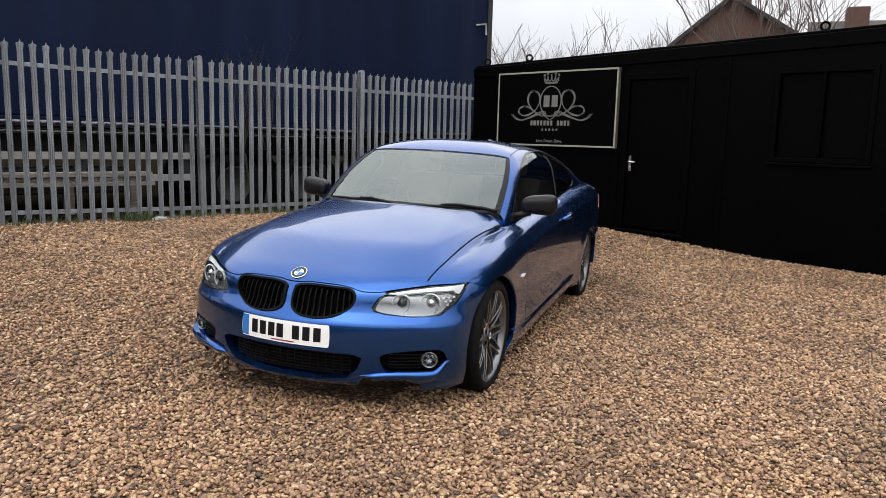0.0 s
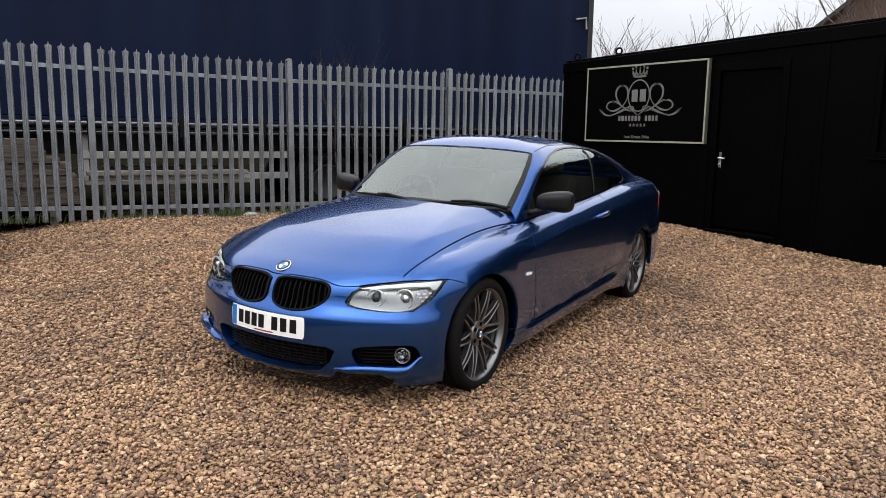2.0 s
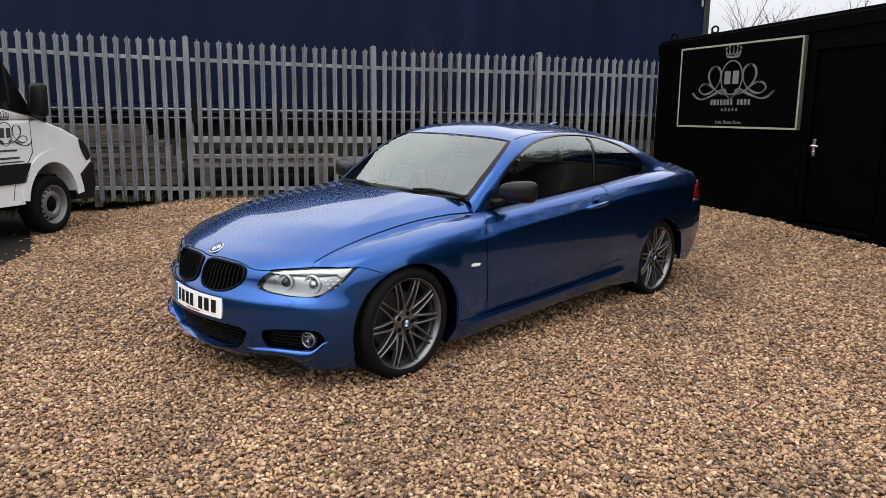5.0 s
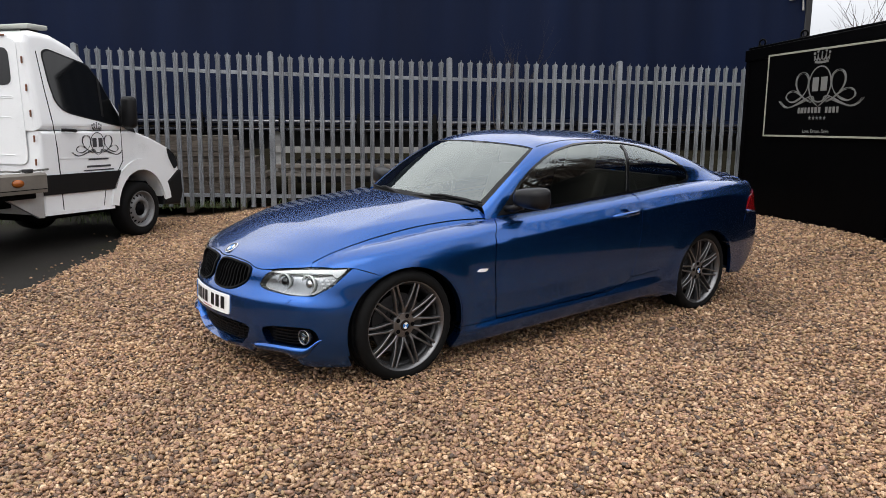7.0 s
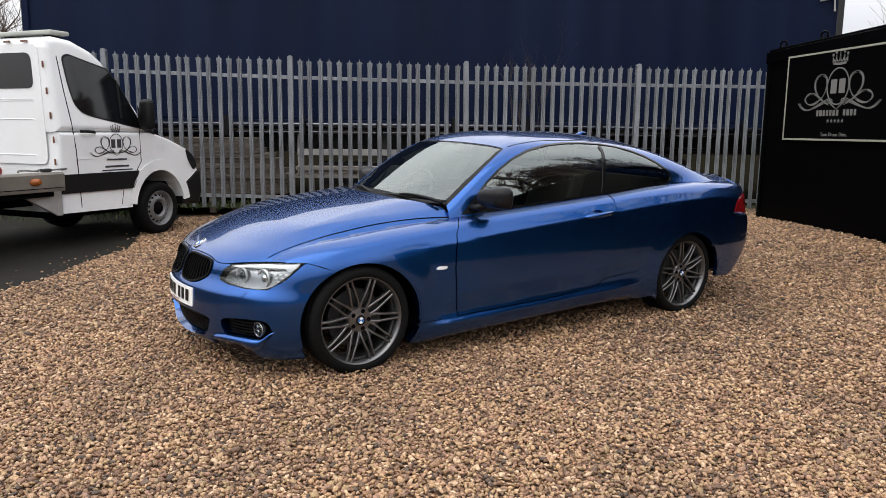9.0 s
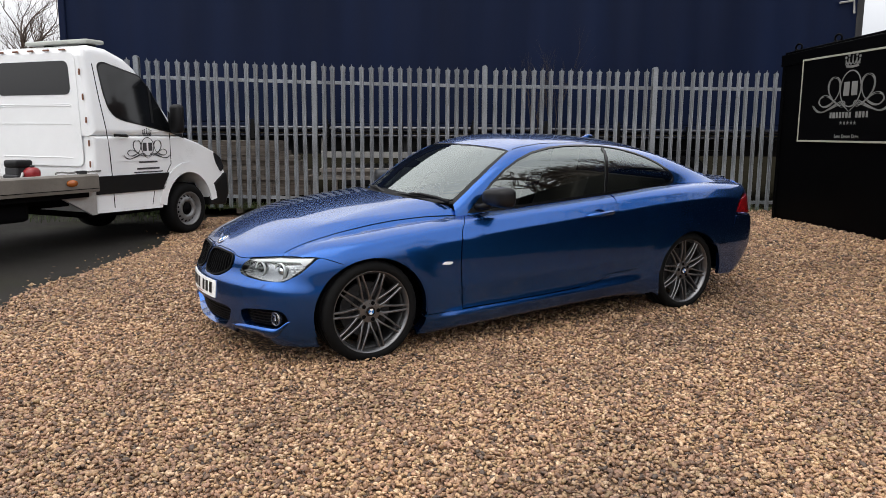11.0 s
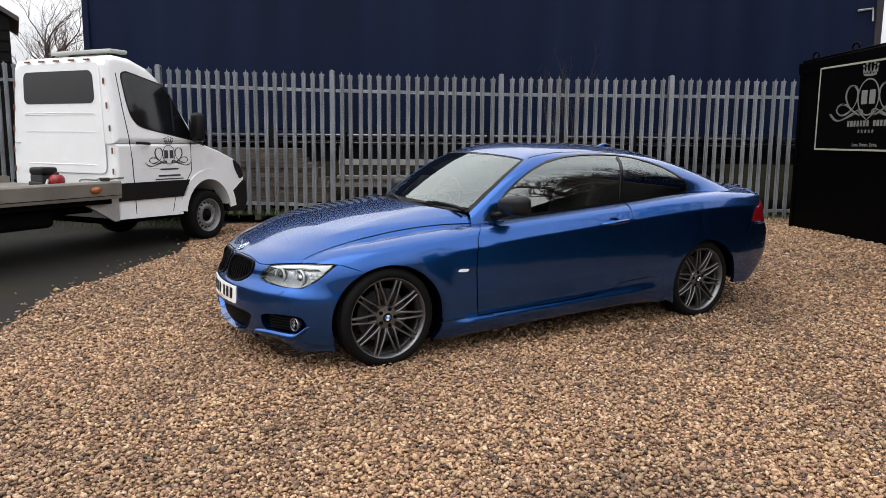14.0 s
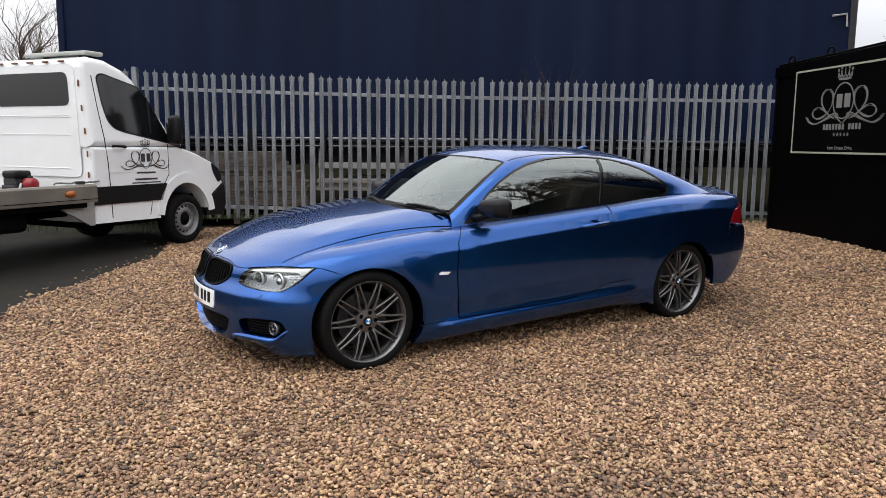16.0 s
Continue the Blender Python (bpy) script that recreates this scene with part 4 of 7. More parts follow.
def cast(o, way, f, far=1.6, near=0.0, steps=90):
    """The outermost point of the skin f = 0 on rays that leave o (n, 3) along way (n, 3)."""
    a = np.full(len(o), far)
    done = np.zeros(len(o), bool)
    lo, hi = np.full(len(o), near), np.full(len(o), far)
    for s in np.linspace(far, near, steps):
        p = o + way * s
        inside = f(p[:, 0], p[:, 1], p[:, 2]) < 0
        hit = inside & ~done
        lo[hit] = s
        hi[hit] = s + (far - near) / (steps - 1)
        done |= inside
    lo[~done], hi[~done] = near, near
    for _ in range(26):
        mid = (lo + hi) / 2
        p = o + way * mid[:, None]
        inside = f(p[:, 0], p[:, 1], p[:, 2]) < 0
        lo, hi = np.where(inside, mid, lo), np.where(inside, hi, mid)
    return o + way * ((lo + hi) / 2)[:, None]


def grad(p, f, h=0.0015):
    g = np.empty_like(p)
    for k in range(3):
        e = np.zeros(3)
        e[k] = h
        a, b = p + e, p - e
        g[:, k] = f(a[:, 0], a[:, 1], a[:, 2]) - f(b[:, 0], b[:, 1], b[:, 2])
    return g / np.maximum(np.linalg.norm(g, axis=1, keepdims=True), 1e-9)


# each view turns pairs of numbers into points of the skin
def view_side(a, f=shell_body):
    o = np.stack([a[:, 0], np.zeros(len(a)), a[:, 1]], -1)
    return cast(o, np.tile((0.0, 1.0, 0.0), (len(a), 1)), f, 1.1)


def view_top(a, f=shell_body):
    o = np.stack([a[:, 0], a[:, 1], np.full(len(a), 0.3)], -1)
    return cast(o, np.tile((0.0, 0.0, 1.0), (len(a), 1)), f, 1.2)


NOSE_AXIS, TAIL_AXIS = 1.2, -1.5


def view_front(a, f=shell_body):
    """Degrees round from straight ahead, and height."""
    t = np.radians(a[:, 0])
    o = np.stack([np.full(len(a), NOSE_AXIS), np.zeros(len(a)), a[:, 1]], -1)
    return cast(o, np.stack([np.cos(t), np.sin(t), np.zeros(len(a))], -1), f, 1.5)


def view_rear(a, f=shell_body):
    t = np.radians(a[:, 0])
    o = np.stack([np.full(len(a), TAIL_AXIS), np.zeros(len(a)), a[:, 1]], -1)
    return cast(o, np.stack([-np.cos(t), np.sin(t), np.zeros(len(a))], -1), f, 1.5)


def view_cabin(a, f=shell_cabin):
    """Station along the car, and degrees up from the left round to the right."""
    t = np.radians(a[:, 1])
    o = np.stack([a[:, 0], np.zeros(len(a)), np.full(len(a), 0.88)], -1)
    return cast(o, np.stack([np.zeros(len(a)), np.cos(t), np.sin(t)], -1), f, 1.2)


def view_flank(a, f=shell_body):
    """Station along the car, and degrees up round a line inside its left flank."""
    t = np.radians(a[:, 1])
    o = np.stack([a[:, 0], np.full(len(a), 0.35), np.full(len(a), 0.35)], -1)
    return cast(o, np.stack([np.zeros(len(a)), np.cos(t), np.sin(t)], -1), f, 0.9)


def flank_xz(pts):
    """Outline points given as station and height, turned into station and degrees for view_flank."""
    p = view_side(np.array(pts, float))
    return [(x, math.degrees(math.atan2(z - 0.35, y - 0.35))) for x, y, z in p]


def flank_xy(pts):
    p = view_top(np.array(pts, float))
    return [(x, math.degrees(math.atan2(z - 0.35, y - 0.35))) for x, y, z in p]


def cabin_xz(pts):
    p = view_side(np.array(pts, float), shell_cabin)
    return [(x, math.degrees(math.atan2(z - 0.88, y))) for x, y, z in p]


def rounded(pts, r, n=6):
    """A closed outline whose corners are eased over the length r."""
    out = []
    m = len(pts)
    for i in range(m):
        a, b, c = (Vector(pts[(i + k) % m]) for k in (-1, 0, 1))
        ra, rc = min(r, (a - b).length * 0.48), min(r, (c - b).length * 0.48)
        p0, p2 = b + (a - b).normalized() * ra, b + (c - b).normalized() * rc
        for k in range(n + 1):
            t = k / n
            q = (1 - t) ** 2 * p0 + 2 * t * (1 - t) * b + t * t * p2
            out.append((q.x, q.y))
    return out


def closed_spline(pts, n=8):
    out = []
    m = len(pts)
    P = [np.array(p, float) for p in pts]
    for i in range(m):
        a, b, c, d = P[i - 1], P[i], P[(i + 1) % m], P[(i + 2) % m]
        for k in range(n):
            t = k / n
            q = 0.5 * (2 * b + (c - a) * t + (2 * a - 5 * b + 4 * c - d) * t * t + (3 * b - a - 3 * c + d) * t ** 3)
            out.append(tuple(q))
    return out


def densify(pts, step):
    out = []
    m = len(pts)
    for i in range(m):
        a, b = np.array(pts[i], float), np.array(pts[(i + 1) % m], float)
        n = max(1, int(np.linalg.norm(b - a) / step))
        out += [tuple(a + (b - a) * k / n) for k in range(n)]
    return out


def within(p, poly):
    x, y = p[:, 0], p[:, 1]
    q = np.array(poly, float)
    odd = np.zeros(len(p), bool)
    for (x0, y0), (x1, y1) in zip(q, np.roll(q, -1, 0)):
        cross = ((y0 > y) != (y1 > y)) & (x < (x1 - x0) * (y - y0) / (y1 - y0 + 1e-12) + x0)
        odd ^= cross
    return odd


def edge_distance(p, poly):
    q = np.array(poly, float)
    best = np.full(len(p), 9.0)
    for a, b in zip(q, np.roll(q, -1, 0)):
        d = b - a
        t = np.clip(((p - a) @ d) / max(d @ d, 1e-12), 0, 1)
        best = np.minimum(best, np.linalg.norm(p - a - t[:, None] * d, axis=1))
    return best


def fill_outline(outline, holes, cell, lines=()):
    """Triangles that fill an outline with holes: points (n, 2), triangles (m, 3) and the loops of boundary points."""
    from mathutils.geometry import delaunay_2d_cdt
    loops = [densify(o, cell) for o in (outline, *holes)]
    verts, edges = [], []
    for lp in loops:
        k = len(verts)
        verts += [Vector(p) for p in lp]
        edges += [(k + i, k + (i + 1) % len(lp)) for i in range(len(lp))]
    for line in lines:
        q = np.array(line)
        run = 0
        for p in q[within(q, outline)]:
            verts.append(Vector(p))
            if run:
                edges.append((len(verts) - 2, len(verts) - 1))
            run += 1
    o = np.array(outline)
    gx, gy = np.meshgrid(np.arange(o[:, 0].min(), o[:, 0].max(), cell), np.arange(o[:, 1].min(), o[:, 1].max(), cell))
    g = np.stack([gx.ravel(), gy.ravel()], -1)
    keep = within(g, outline)
    for h in holes:
        keep &= ~within(g, h)
    g = g[keep]
    if len(g):
        far = np.full(len(g), 9.0)
        for lp in loops:
            far = np.minimum(far, edge_distance(g, lp))
        for line in lines:
            q = np.array(line)
            far = np.minimum(far, np.linalg.norm(g[:, None] - q[None], axis=2).min(1))
        g = g[far > cell * 0.45]
    verts += [Vector(p) for p in g]
    v2, _, f2, _, _, _ = delaunay_2d_cdt(verts, edges, [], 0, 1e-7)
    pts = np.array([tuple(v) for v in v2])
    tri = np.array([f for f in f2 if len(f) == 3])
    mid = pts[tri].mean(1)
    keep = within(mid, outline)
    for h in holes:
        keep &= ~within(mid, h)
    tri = tri[keep]
    a, b, c = pts[tri[:, 0]], pts[tri[:, 1]], pts[tri[:, 2]]
    area = (b[:, 0] - a[:, 0]) * (c[:, 1] - a[:, 1]) - (b[:, 1] - a[:, 1]) * (c[:, 0] - a[:, 0])
    tri = np.where((area < 0)[:, None], tri[:, [0, 2, 1]], tri)
    tri = tri[np.abs(area) > 1e-9]
    return pts, tri


def panel(name, view, outline, material, parent, label="", holes=(), cell=0.02, unit=(1.0, 1.0), lift=0.0, lip=0.012, shell=None, flip=False, wave=None, lines=()):
    """A sheet of bodywork on the skin, with a turned-in lip along its edges. flip: the same on the right of the car."""
    u = np.array(unit)
    sc = lambda lp: [(a * u[0], b * u[1]) for a, b in lp]
    pts, tri = fill_outline(sc(outline), [sc(h) for h in holes], cell, [sc(q) for q in lines])
    f = shell or (shell_cabin if view is view_cabin else shell_body)
    p = view(pts / u, f)
    n = grad(p, f)
    q = p + n * (lift if wave is None else (lift + wave(p))[:, None])
    e1, e2 = q[tri[:, 1]] - q[tri[:, 0]], q[tri[:, 2]] - q[tri[:, 0]]
    turn = np.einsum("ij,ij->i", np.cross(e1, e2), n[tri].mean(1)).sum() < 0
    if turn:
        tri = tri[:, [0, 2, 1]]
    verts, faces, normals = [q], [tri], [n]
    if lip:
        count = {}
        for t in tri.tolist():
            for a, b in ((t[0], t[1]), (t[1], t[2]), (t[2], t[0])):
                key = (min(a, b), max(a, b))
                count[key] = None if key in count else (a, b)
        rim = np.array([e for e in count.values() if e is not None])
        ids = np.unique(rim)
        back = np.full(len(q), -1)
        back[ids] = np.arange(len(ids))
        k = len(q)
        m = len(ids)
        edge_n = np.zeros((m, 3))
        d = q[rim[:, 1]] - q[rim[:, 0]]
        side = np.cross(d, n[rim[:, 0]])
        for col in (0, 1):
            np.add.at(edge_n, back[rim[:, col]], side)
        edge_n /= np.maximum(np.linalg.norm(edge_n, axis=1, keepdims=True), 1e-9)
        verts += [q[ids], q[ids] - n[ids] * lip + edge_n * -0.002]
        normals += [edge_n, edge_n]
        a, b = back[rim[:, 0]] + k, back[rim[:, 1]] + k
        faces += [np.stack([a, a + m, b + m], -1), np.stack([a, b + m, b], -1)]
    v, fc, nn = np.concatenate(verts), np.concatenate(faces), np.concatenate(normals)
    if flip:
        v, nn, fc = v * (1, -1, 1), nn * (1, -1, 1), fc[:, ::-1]
    me = bpy.data.meshes.new(name)
    me.from_pydata(v.tolist(), [], fc.tolist())
    me.materials.append(material)
    me.polygons.foreach_set("use_smooth", [True] * len(me.polygons))
    me.normals_split_custom_set_from_vertices(nn.tolist())
    ob = new(name, me)
    ob.parent = parent
    if label:
        ob["label"] = label
    return ob


# ---------------------------------------------------------------- blue coupe
HOOD_GAP = curve((0.62, 0.680), (0.72, 0.668), (0.95, 0.652), (1.2, 0.645), (1.6, 0.640), (1.86, 0.617))
HEADLIGHT = [(26.4, 0.535), (28.4, 0.584), (31, 0.610), (38.1, 0.627), (46, 0.638), (55.6, 0.6445), (57, 0.644), (56.2, 0.630), (51.2, 0.557), (45.9, 0.508), (37.8, 0.502), (30.6, 0.510), (27.2, 0.521)]
NOSE_EDGE = curve((0, 0.627), (2, 0.628), (6, 0.634), (14, 0.633), (19.7, 0.625), (22, 0.615), (25, 0.610), (28, 0.612), (33, 0.6245), (38, 0.634), (44, 0.6425))
SCUTTLE = curve((0, 0.968), (0.28, 0.938), (0.38, 0.912), (0.47, 0.862), (0.555, 0.775), (0.66, 0.655))
KIDNEY = [(1.2, 0.585), (1.9, 0.612), (6.1, 0.623), (14, 0.622), (19.7, 0.617), (21.4, 0.59), (20.6, 0.542), (17.9, 0.507), (13.8, 0.480), (8.5, 0.472), (3.8, 0.483), (1.4, 0.515)]
INTAKE = [(-23.8, 0.295), (-21.3, 0.312), (-8.5, 0.317), (8.5, 0.317), (21.3, 0.312), (23.8, 0.295), (22.4, 0.235), (19.2, 0.186), (10, 0.165), (-10, 0.165), (-19.2, 0.186), (-22.4, 0.235)]
FOG = [(29, 0.306), (33.7, 0.330), (43, 0.341), (46.8, 0.326), (48.1, 0.27), (46, 0.23), (41.9, 0.217), (35.5, 0.222), (30.7, 0.234)]
PHI = (0.0155, 1.0)
THETA = (1.0, 0.0095)
FLANK = (1.0, 0.0088)


def arch_points(which, a0, a1, n=28, grow=0.0):
    """Points round a wheel arch, by degrees from straight ahead over the top to straight behind."""
    cx, cz, rx, rz = ARCH[which]
    return [(cx + (rx + grow) * math.cos(radians(a0 + (a1 - a0) * i / (n - 1))), cz + (rz + grow) * math.sin(radians(a0 + (a1 - a0) * i / (n - 1)))) for i in range(n)]


def mirrored(pts):
    return [(-a, b) for a, b in pts][::-1]


def inset(outline, unit, d):
    """The outline drawn in by d."""
    P = np.array(outline) * unit
    loop = [tuple(v) for v in P]
    out = []
    for i in range(len(P)):
        e0, e1 = P[i] - P[i - 1], P[(i + 1) % len(P)] - P[i]
        e0, e1 = e0 / max(np.linalg.norm(e0), 1e-9), e1 / max(np.linalg.norm(e1), 1e-9)
        n = np.array((e0[1] + e1[1], -e0[0] - e1[0]))
        n /= max(np.linalg.norm(n), 1e-9)
        q = P[i] + n * d
        if not within(np.array([P[i] + n * 0.002]), loop)[0]:
            q = P[i] - n * d
        out.append(tuple(q / np.array(unit)))
    return out


def thin_glass(name, tint, ior=1.5):
    """A pane: it lets light through with its tint and mirrors by Fresnel."""
    mat = bpy.data.materials.new(name)
    mat.use_nodes = True
    nt = mat.node_tree
    nt.nodes.clear()
    clear = nt.nodes.new("ShaderNodeBsdfTransparent")
    clear.inputs[0].default_value = (*tint, 1)
    gloss = nt.nodes.new("ShaderNodeBsdfGlossy")
    gloss.inputs["Roughness"].default_value = 0.01
    gloss.inputs["Color"].default_value = (0.93, 1.0, 0.97, 1)
    fres = nt.nodes.new("ShaderNodeFresnel")
    fres.inputs[0].default_value = ior
    mix = nt.nodes.new("ShaderNodeMixShader")
    out = nt.nodes.new("ShaderNodeOutputMaterial")
    nt.links.new(fres.outputs[0], mix.inputs[0])
    nt.links.new(clear.outputs[0], mix.inputs[1])
    nt.links.new(gloss.outputs[0], mix.inputs[2])
    nt.links.new(mix.outputs[0], out.inputs[0])
    return mat


SCREEN_GLASS = thin_glass("windscreen_glass", (0.66, 0.74, 0.71), 2.35)
SIDE_GLASS = thin_glass("tinted_side_glass", (0.34, 0.36, 0.35), 2.5)
LAMP_GLASS = thin_glass("lamp_cover", (0.93, 0.95, 0.96), 1.45)
REFLECTOR = plain("lamp_reflector", (0.34, 0.34, 0.345), 0.20, 0.85, vary=0.3)
HALO = plain("lamp_ring", (0.80, 0.81, 0.82), 0.2, 0.3)
LAMP_DARK = plain("lamp_housing", (0.07, 0.07, 0.073), 0.3, 0.5)
LAMP_WHITE = plain("lamp_brow", (0.75, 0.76, 0.76), 0.25)
PLATE_WHITE = plain("plate_white", (0.78, 0.78, 0.76), 0.35, vary=0.04)
BADGE_BLUE = plain("badge_blue", (0.03, 0.16, 0.45), 0.25)
MIRROR_CAP = plain("dark_carbon_cap", (0.005, 0.005, 0.006), 0.4, vary=0.25, coat=0.08, gloss=0.2)
DASH = plain("dashboard_plastic", (0.05, 0.05, 0.052), 0.6)


# the two bars of a pair lie close at the rim, part a little, and join the next pair's at the hub
SPOKE_OFF = curve((0.06, 0.0185), (0.075, 0.0215), (0.095, 0.0225), (0.13, 0.0205), (0.18, 0.0165), (0.215, 0.0150), (0.245, 0.0150))
SPOKE_HALF = curve((0.06, 0.0088), (0.08, 0.0080), (0.10, 0.0062), (0.15, 0.0056), (0.20, 0.0056), (0.245, 0.0066))


def build_wheel(car, m):
    """A dark alloy of ten double spokes in a low tyre. The outer face looks along +y."""
    seg = 120
    bm = bmesh.new()
    prof = [(0.236, -0.110), (0.262, -0.116), (0.292, -0.114), (0.305, -0.100), (0.3125, -0.085), (0.3125, -0.052), (0.306, -0.049), (0.306, -0.043), (0.3135, -0.040), (0.3135, -0.004), (0.306, -0.001), (0.306, 0.005), (0.3135, 0.008),
            (0.3135, 0.042), (0.306, 0.045), (0.306, 0.051), (0.3125, 0.054), (0.3125, 0.085), (0.305, 0.100), (0.292, 0.112), (0.272, 0.115), (0.258, 0.110), (0.252, 0.104)]
    rings = []
    for k, (r, d) in enumerate(prof):
        ring = []
        for i in range(seg):
            a = 2 * math.pi * i / seg
            lug = 0.0
            if abs(d) > 0.05 and r > 0.29:
                lug = -0.005 if (i + (k % 2)) % 4 == 0 else 0.0
            elif r > 0.31 and (i + 2 * k) % 6 == 0:
                lug = -0.004
            ring.append(bm.verts.new(((r + lug) * math.cos(a), d, (r + lug) * math.sin(a))))
        rings.append(ring)
    for a, b in zip(rings, rings[1:]):
        for i in range(seg):
            j = (i + 1) % seg
            bm.faces.new((a[i], a[j], b[j], b[i]))
    bmesh.ops.recalc_face_normals(bm, faces=bm.faces)
    wheel = part("wheel", bmesh.new(), RUBBER, car, m=m)
    tyre = part("tyre", bm, RUBBER, wheel, "black low-profile tyre", smooth=True)
    rim = part("rim", lathe([(0.232, 0.060), (0.234, 0.072), (0.240, 0.090), (0.247, 0.099), (0.2515, 0.106), (0.2545, 0.104), (0.254, 0.09), (0.240, 0.06)], 72, "y", close=True), WHEEL_GREY, wheel, "gunmetal alloy rim", smooth=True)
    part("barrel", lathe([(0.236, -0.10), (0.228, -0.09), (0.222, 0.04), (0.233, 0.062), (0.240, 0.062), (0.240, -0.10)], 60, "y", close=True), BARREL, wheel, "dark inner rim barrel", smooth=True)
    spoke = None
    for k in range(10):
        for sgn in (-1, 1):
            a = 36 * k
            if spoke is None or spoke[0] is None or sgn not in spoke[1]:
                bm = bmesh.new()
                rows = []
                for i in range(9):
                    t = i / 8
                    r = 0.062 + 0.181 * t
                    off = sgn * float(SPOKE_OFF(r))
                    y = 0.070 + 0.022 * t + 0.008 * math.sin(math.pi * t)
                    w = float(SPOKE_HALF(r))
                    dep = 0.032 - 0.006 * t
                    rows.append([bm.verts.new((off + q * w, y - (0.0 if abs(q) < 0.7 else 0.003) - b * dep, r)) for q, b in ((-1, 0), (-0.55, 0), (0.55, 0), (1, 0), (0.8, 1), (-0.8, 1))])
                for u, v in zip(rows, rows[1:]):
                    for q in range(6):
                        bm.faces.new((u[q], u[(q + 1) % 6], v[(q + 1) % 6], v[q]))
                bm.faces.new(rows[0])
                bm.faces.new(rows[-1][::-1])
                bmesh.ops.recalc_face_normals(bm, faces=bm.faces)
                ob = part("spoke", bm, WHEEL_GREY, rim, m=pose(0, 0, 0, 0, a, 0))
                spoke = spoke or [None, {}]
                spoke[1][sgn] = ob
                if len(spoke[1]) == 2:
                    spoke[0] = True
            else:
                again(spoke[1][sgn], pose(0, 0, 0, 0, a, 0))
    part("hub", lathe([(0.0, 0.03), (0.070, 0.03), (0.074, 0.064), (0.068, 0.074), (0.036, 0.078), (0.034, 0.081), (0.0, 0.082)], 40, "y"), WHEEL_GREY, rim, smooth=False)
    for k in range(5):
        a = radians(72 * k + 18)
        part("bolt_hole", lathe([(0.0, 0.0775), (0.0125, 0.0775), (0.0125, 0.0800), (0.010, 0.0790), (0.0, 0.0788)], 14, "y", m=pose(0.053 * math.cos(a), 0, 0.053 * math.sin(a))), DARK_VOID, rim)
    cap = part("centre_cap", lathe([(0.0, 0.082), (0.030, 0.082), (0.029, 0.086), (0.018, 0.0875), (0.0, 0.088)], 28, "y"), BLACK_GLOSS, rim, "round centre cap badge")
    for k in range(4):
        a0 = math.pi / 2 * k + 0.3
        part("quarter", prism([(0, 0)] + [(0.018 * math.cos(a0 + math.pi / 2 * i / 5), 0.018 * math.sin(a0 + math.pi / 2 * i / 5)) for i in range(6)], 0.0878, 0.0888, "y"), (BADGE_BLUE, PLATE_WHITE)[k % 2], wheel)
    part("brake_disc", lathe([(0.0, -0.02), (0.168, -0.02), (0.168, 0.004), (0.10, 0.006), (0.095, 0.02), (0.0, 0.02)], 48, "y"), STEEL_DARK, wheel, "dark brake disc", smooth=False)
    return wheel


def build_mirrors(car):
    for s in (1, -1):
        bm = bmesh.new()
        bmesh.ops.create_uvsphere(bm, u_segments=32, v_segments=20, radius=1.0)
        for v in bm.verts:
            x, y, z = v.co
            k = (abs(x) ** 3.6 + abs(y) ** 3.6 + abs(z) ** 3.6) ** (-1 / 3.6)
            x, y, z = x * k, y * k, z * k
            fx = 0.075 * x if x > 0 else 0.045 * x
            h = 0.066 * (1.0 + 0.12 * y) * (1 - 0.14 * max(x, 0))
            v.co = (0.455 + fx - 0.02 * y, s * (0.835 + 0.108 * y - 0.012 * max(x, 0)), 0.952 + h * z + 0.004 * y)
        bmesh.ops.recalc_face_normals(bm, faces=bm.faces)
        mirror = part("door_mirror", bm, MIRROR_CAP, car, "dark grey door mirror", smooth=True)
        part("mirror_foot", tube([(0.545, s * 0.665, 0.872), (0.52, s * 0.72, 0.882), (0.49, s * 0.775, 0.905)], [0.026, 0.02, 0.028], 12), BLACK_PLASTIC, mirror, smooth=True)
        bm = bmesh.new()
        bmesh.ops.create_circle(bm, cap_ends=True, radius=1.0, segments=32)
        for v in bm.verts:
            v.co = (0.4095, s * (0.835 + 0.092 * v.co.x), 0.953 + 0.053 * v.co.y)
        part("mirror_glass", bm, CHROME, mirror)


def build_wipers(car):
    for name, ends in (("near", ((0.62, 0.80), (-0.02, 0.955))), ("far", ((0.02, 0.955), (-0.56, 0.82)))):
        pts = []
        for t in np.linspace(0, 1, 14):
            y = ends[0][0] + (ends[1][0] - ends[0][0]) * t
            x = 0.668 + 0.40 * (0.645 ** 2 - y * y)
            q = view_top(np.array([(x, y)]), shell_cabin)
            n = grad(q, shell_cabin)[0]
            pts.append(tuple(q[0] + n * (0.012 + 0.012 * math.sin(math.pi * t))))
        w = part("wiper", tube(pts, [0.006 + 0.003 * math.sin(math.pi * i / 13) for i in range(14)], 8), BLACK_PLASTIC, car, "black windscreen wiper", smooth=True)
        foot, mid = Vector(pts[0]), Vector(pts[7])
        part("arm", tube([foot + Vector((0.035, 0, -0.008)), foot.lerp(mid, 0.25) + Vector((0.035, 0, 0.010)), foot.lerp(mid, 0.7) + Vector((0.022, 0, 0.020)), mid + Vector((0.004, 0, 0.012))], [0.012, 0.011, 0.009, 0.006], 8), BLACK_PLASTIC, w, smooth=True)


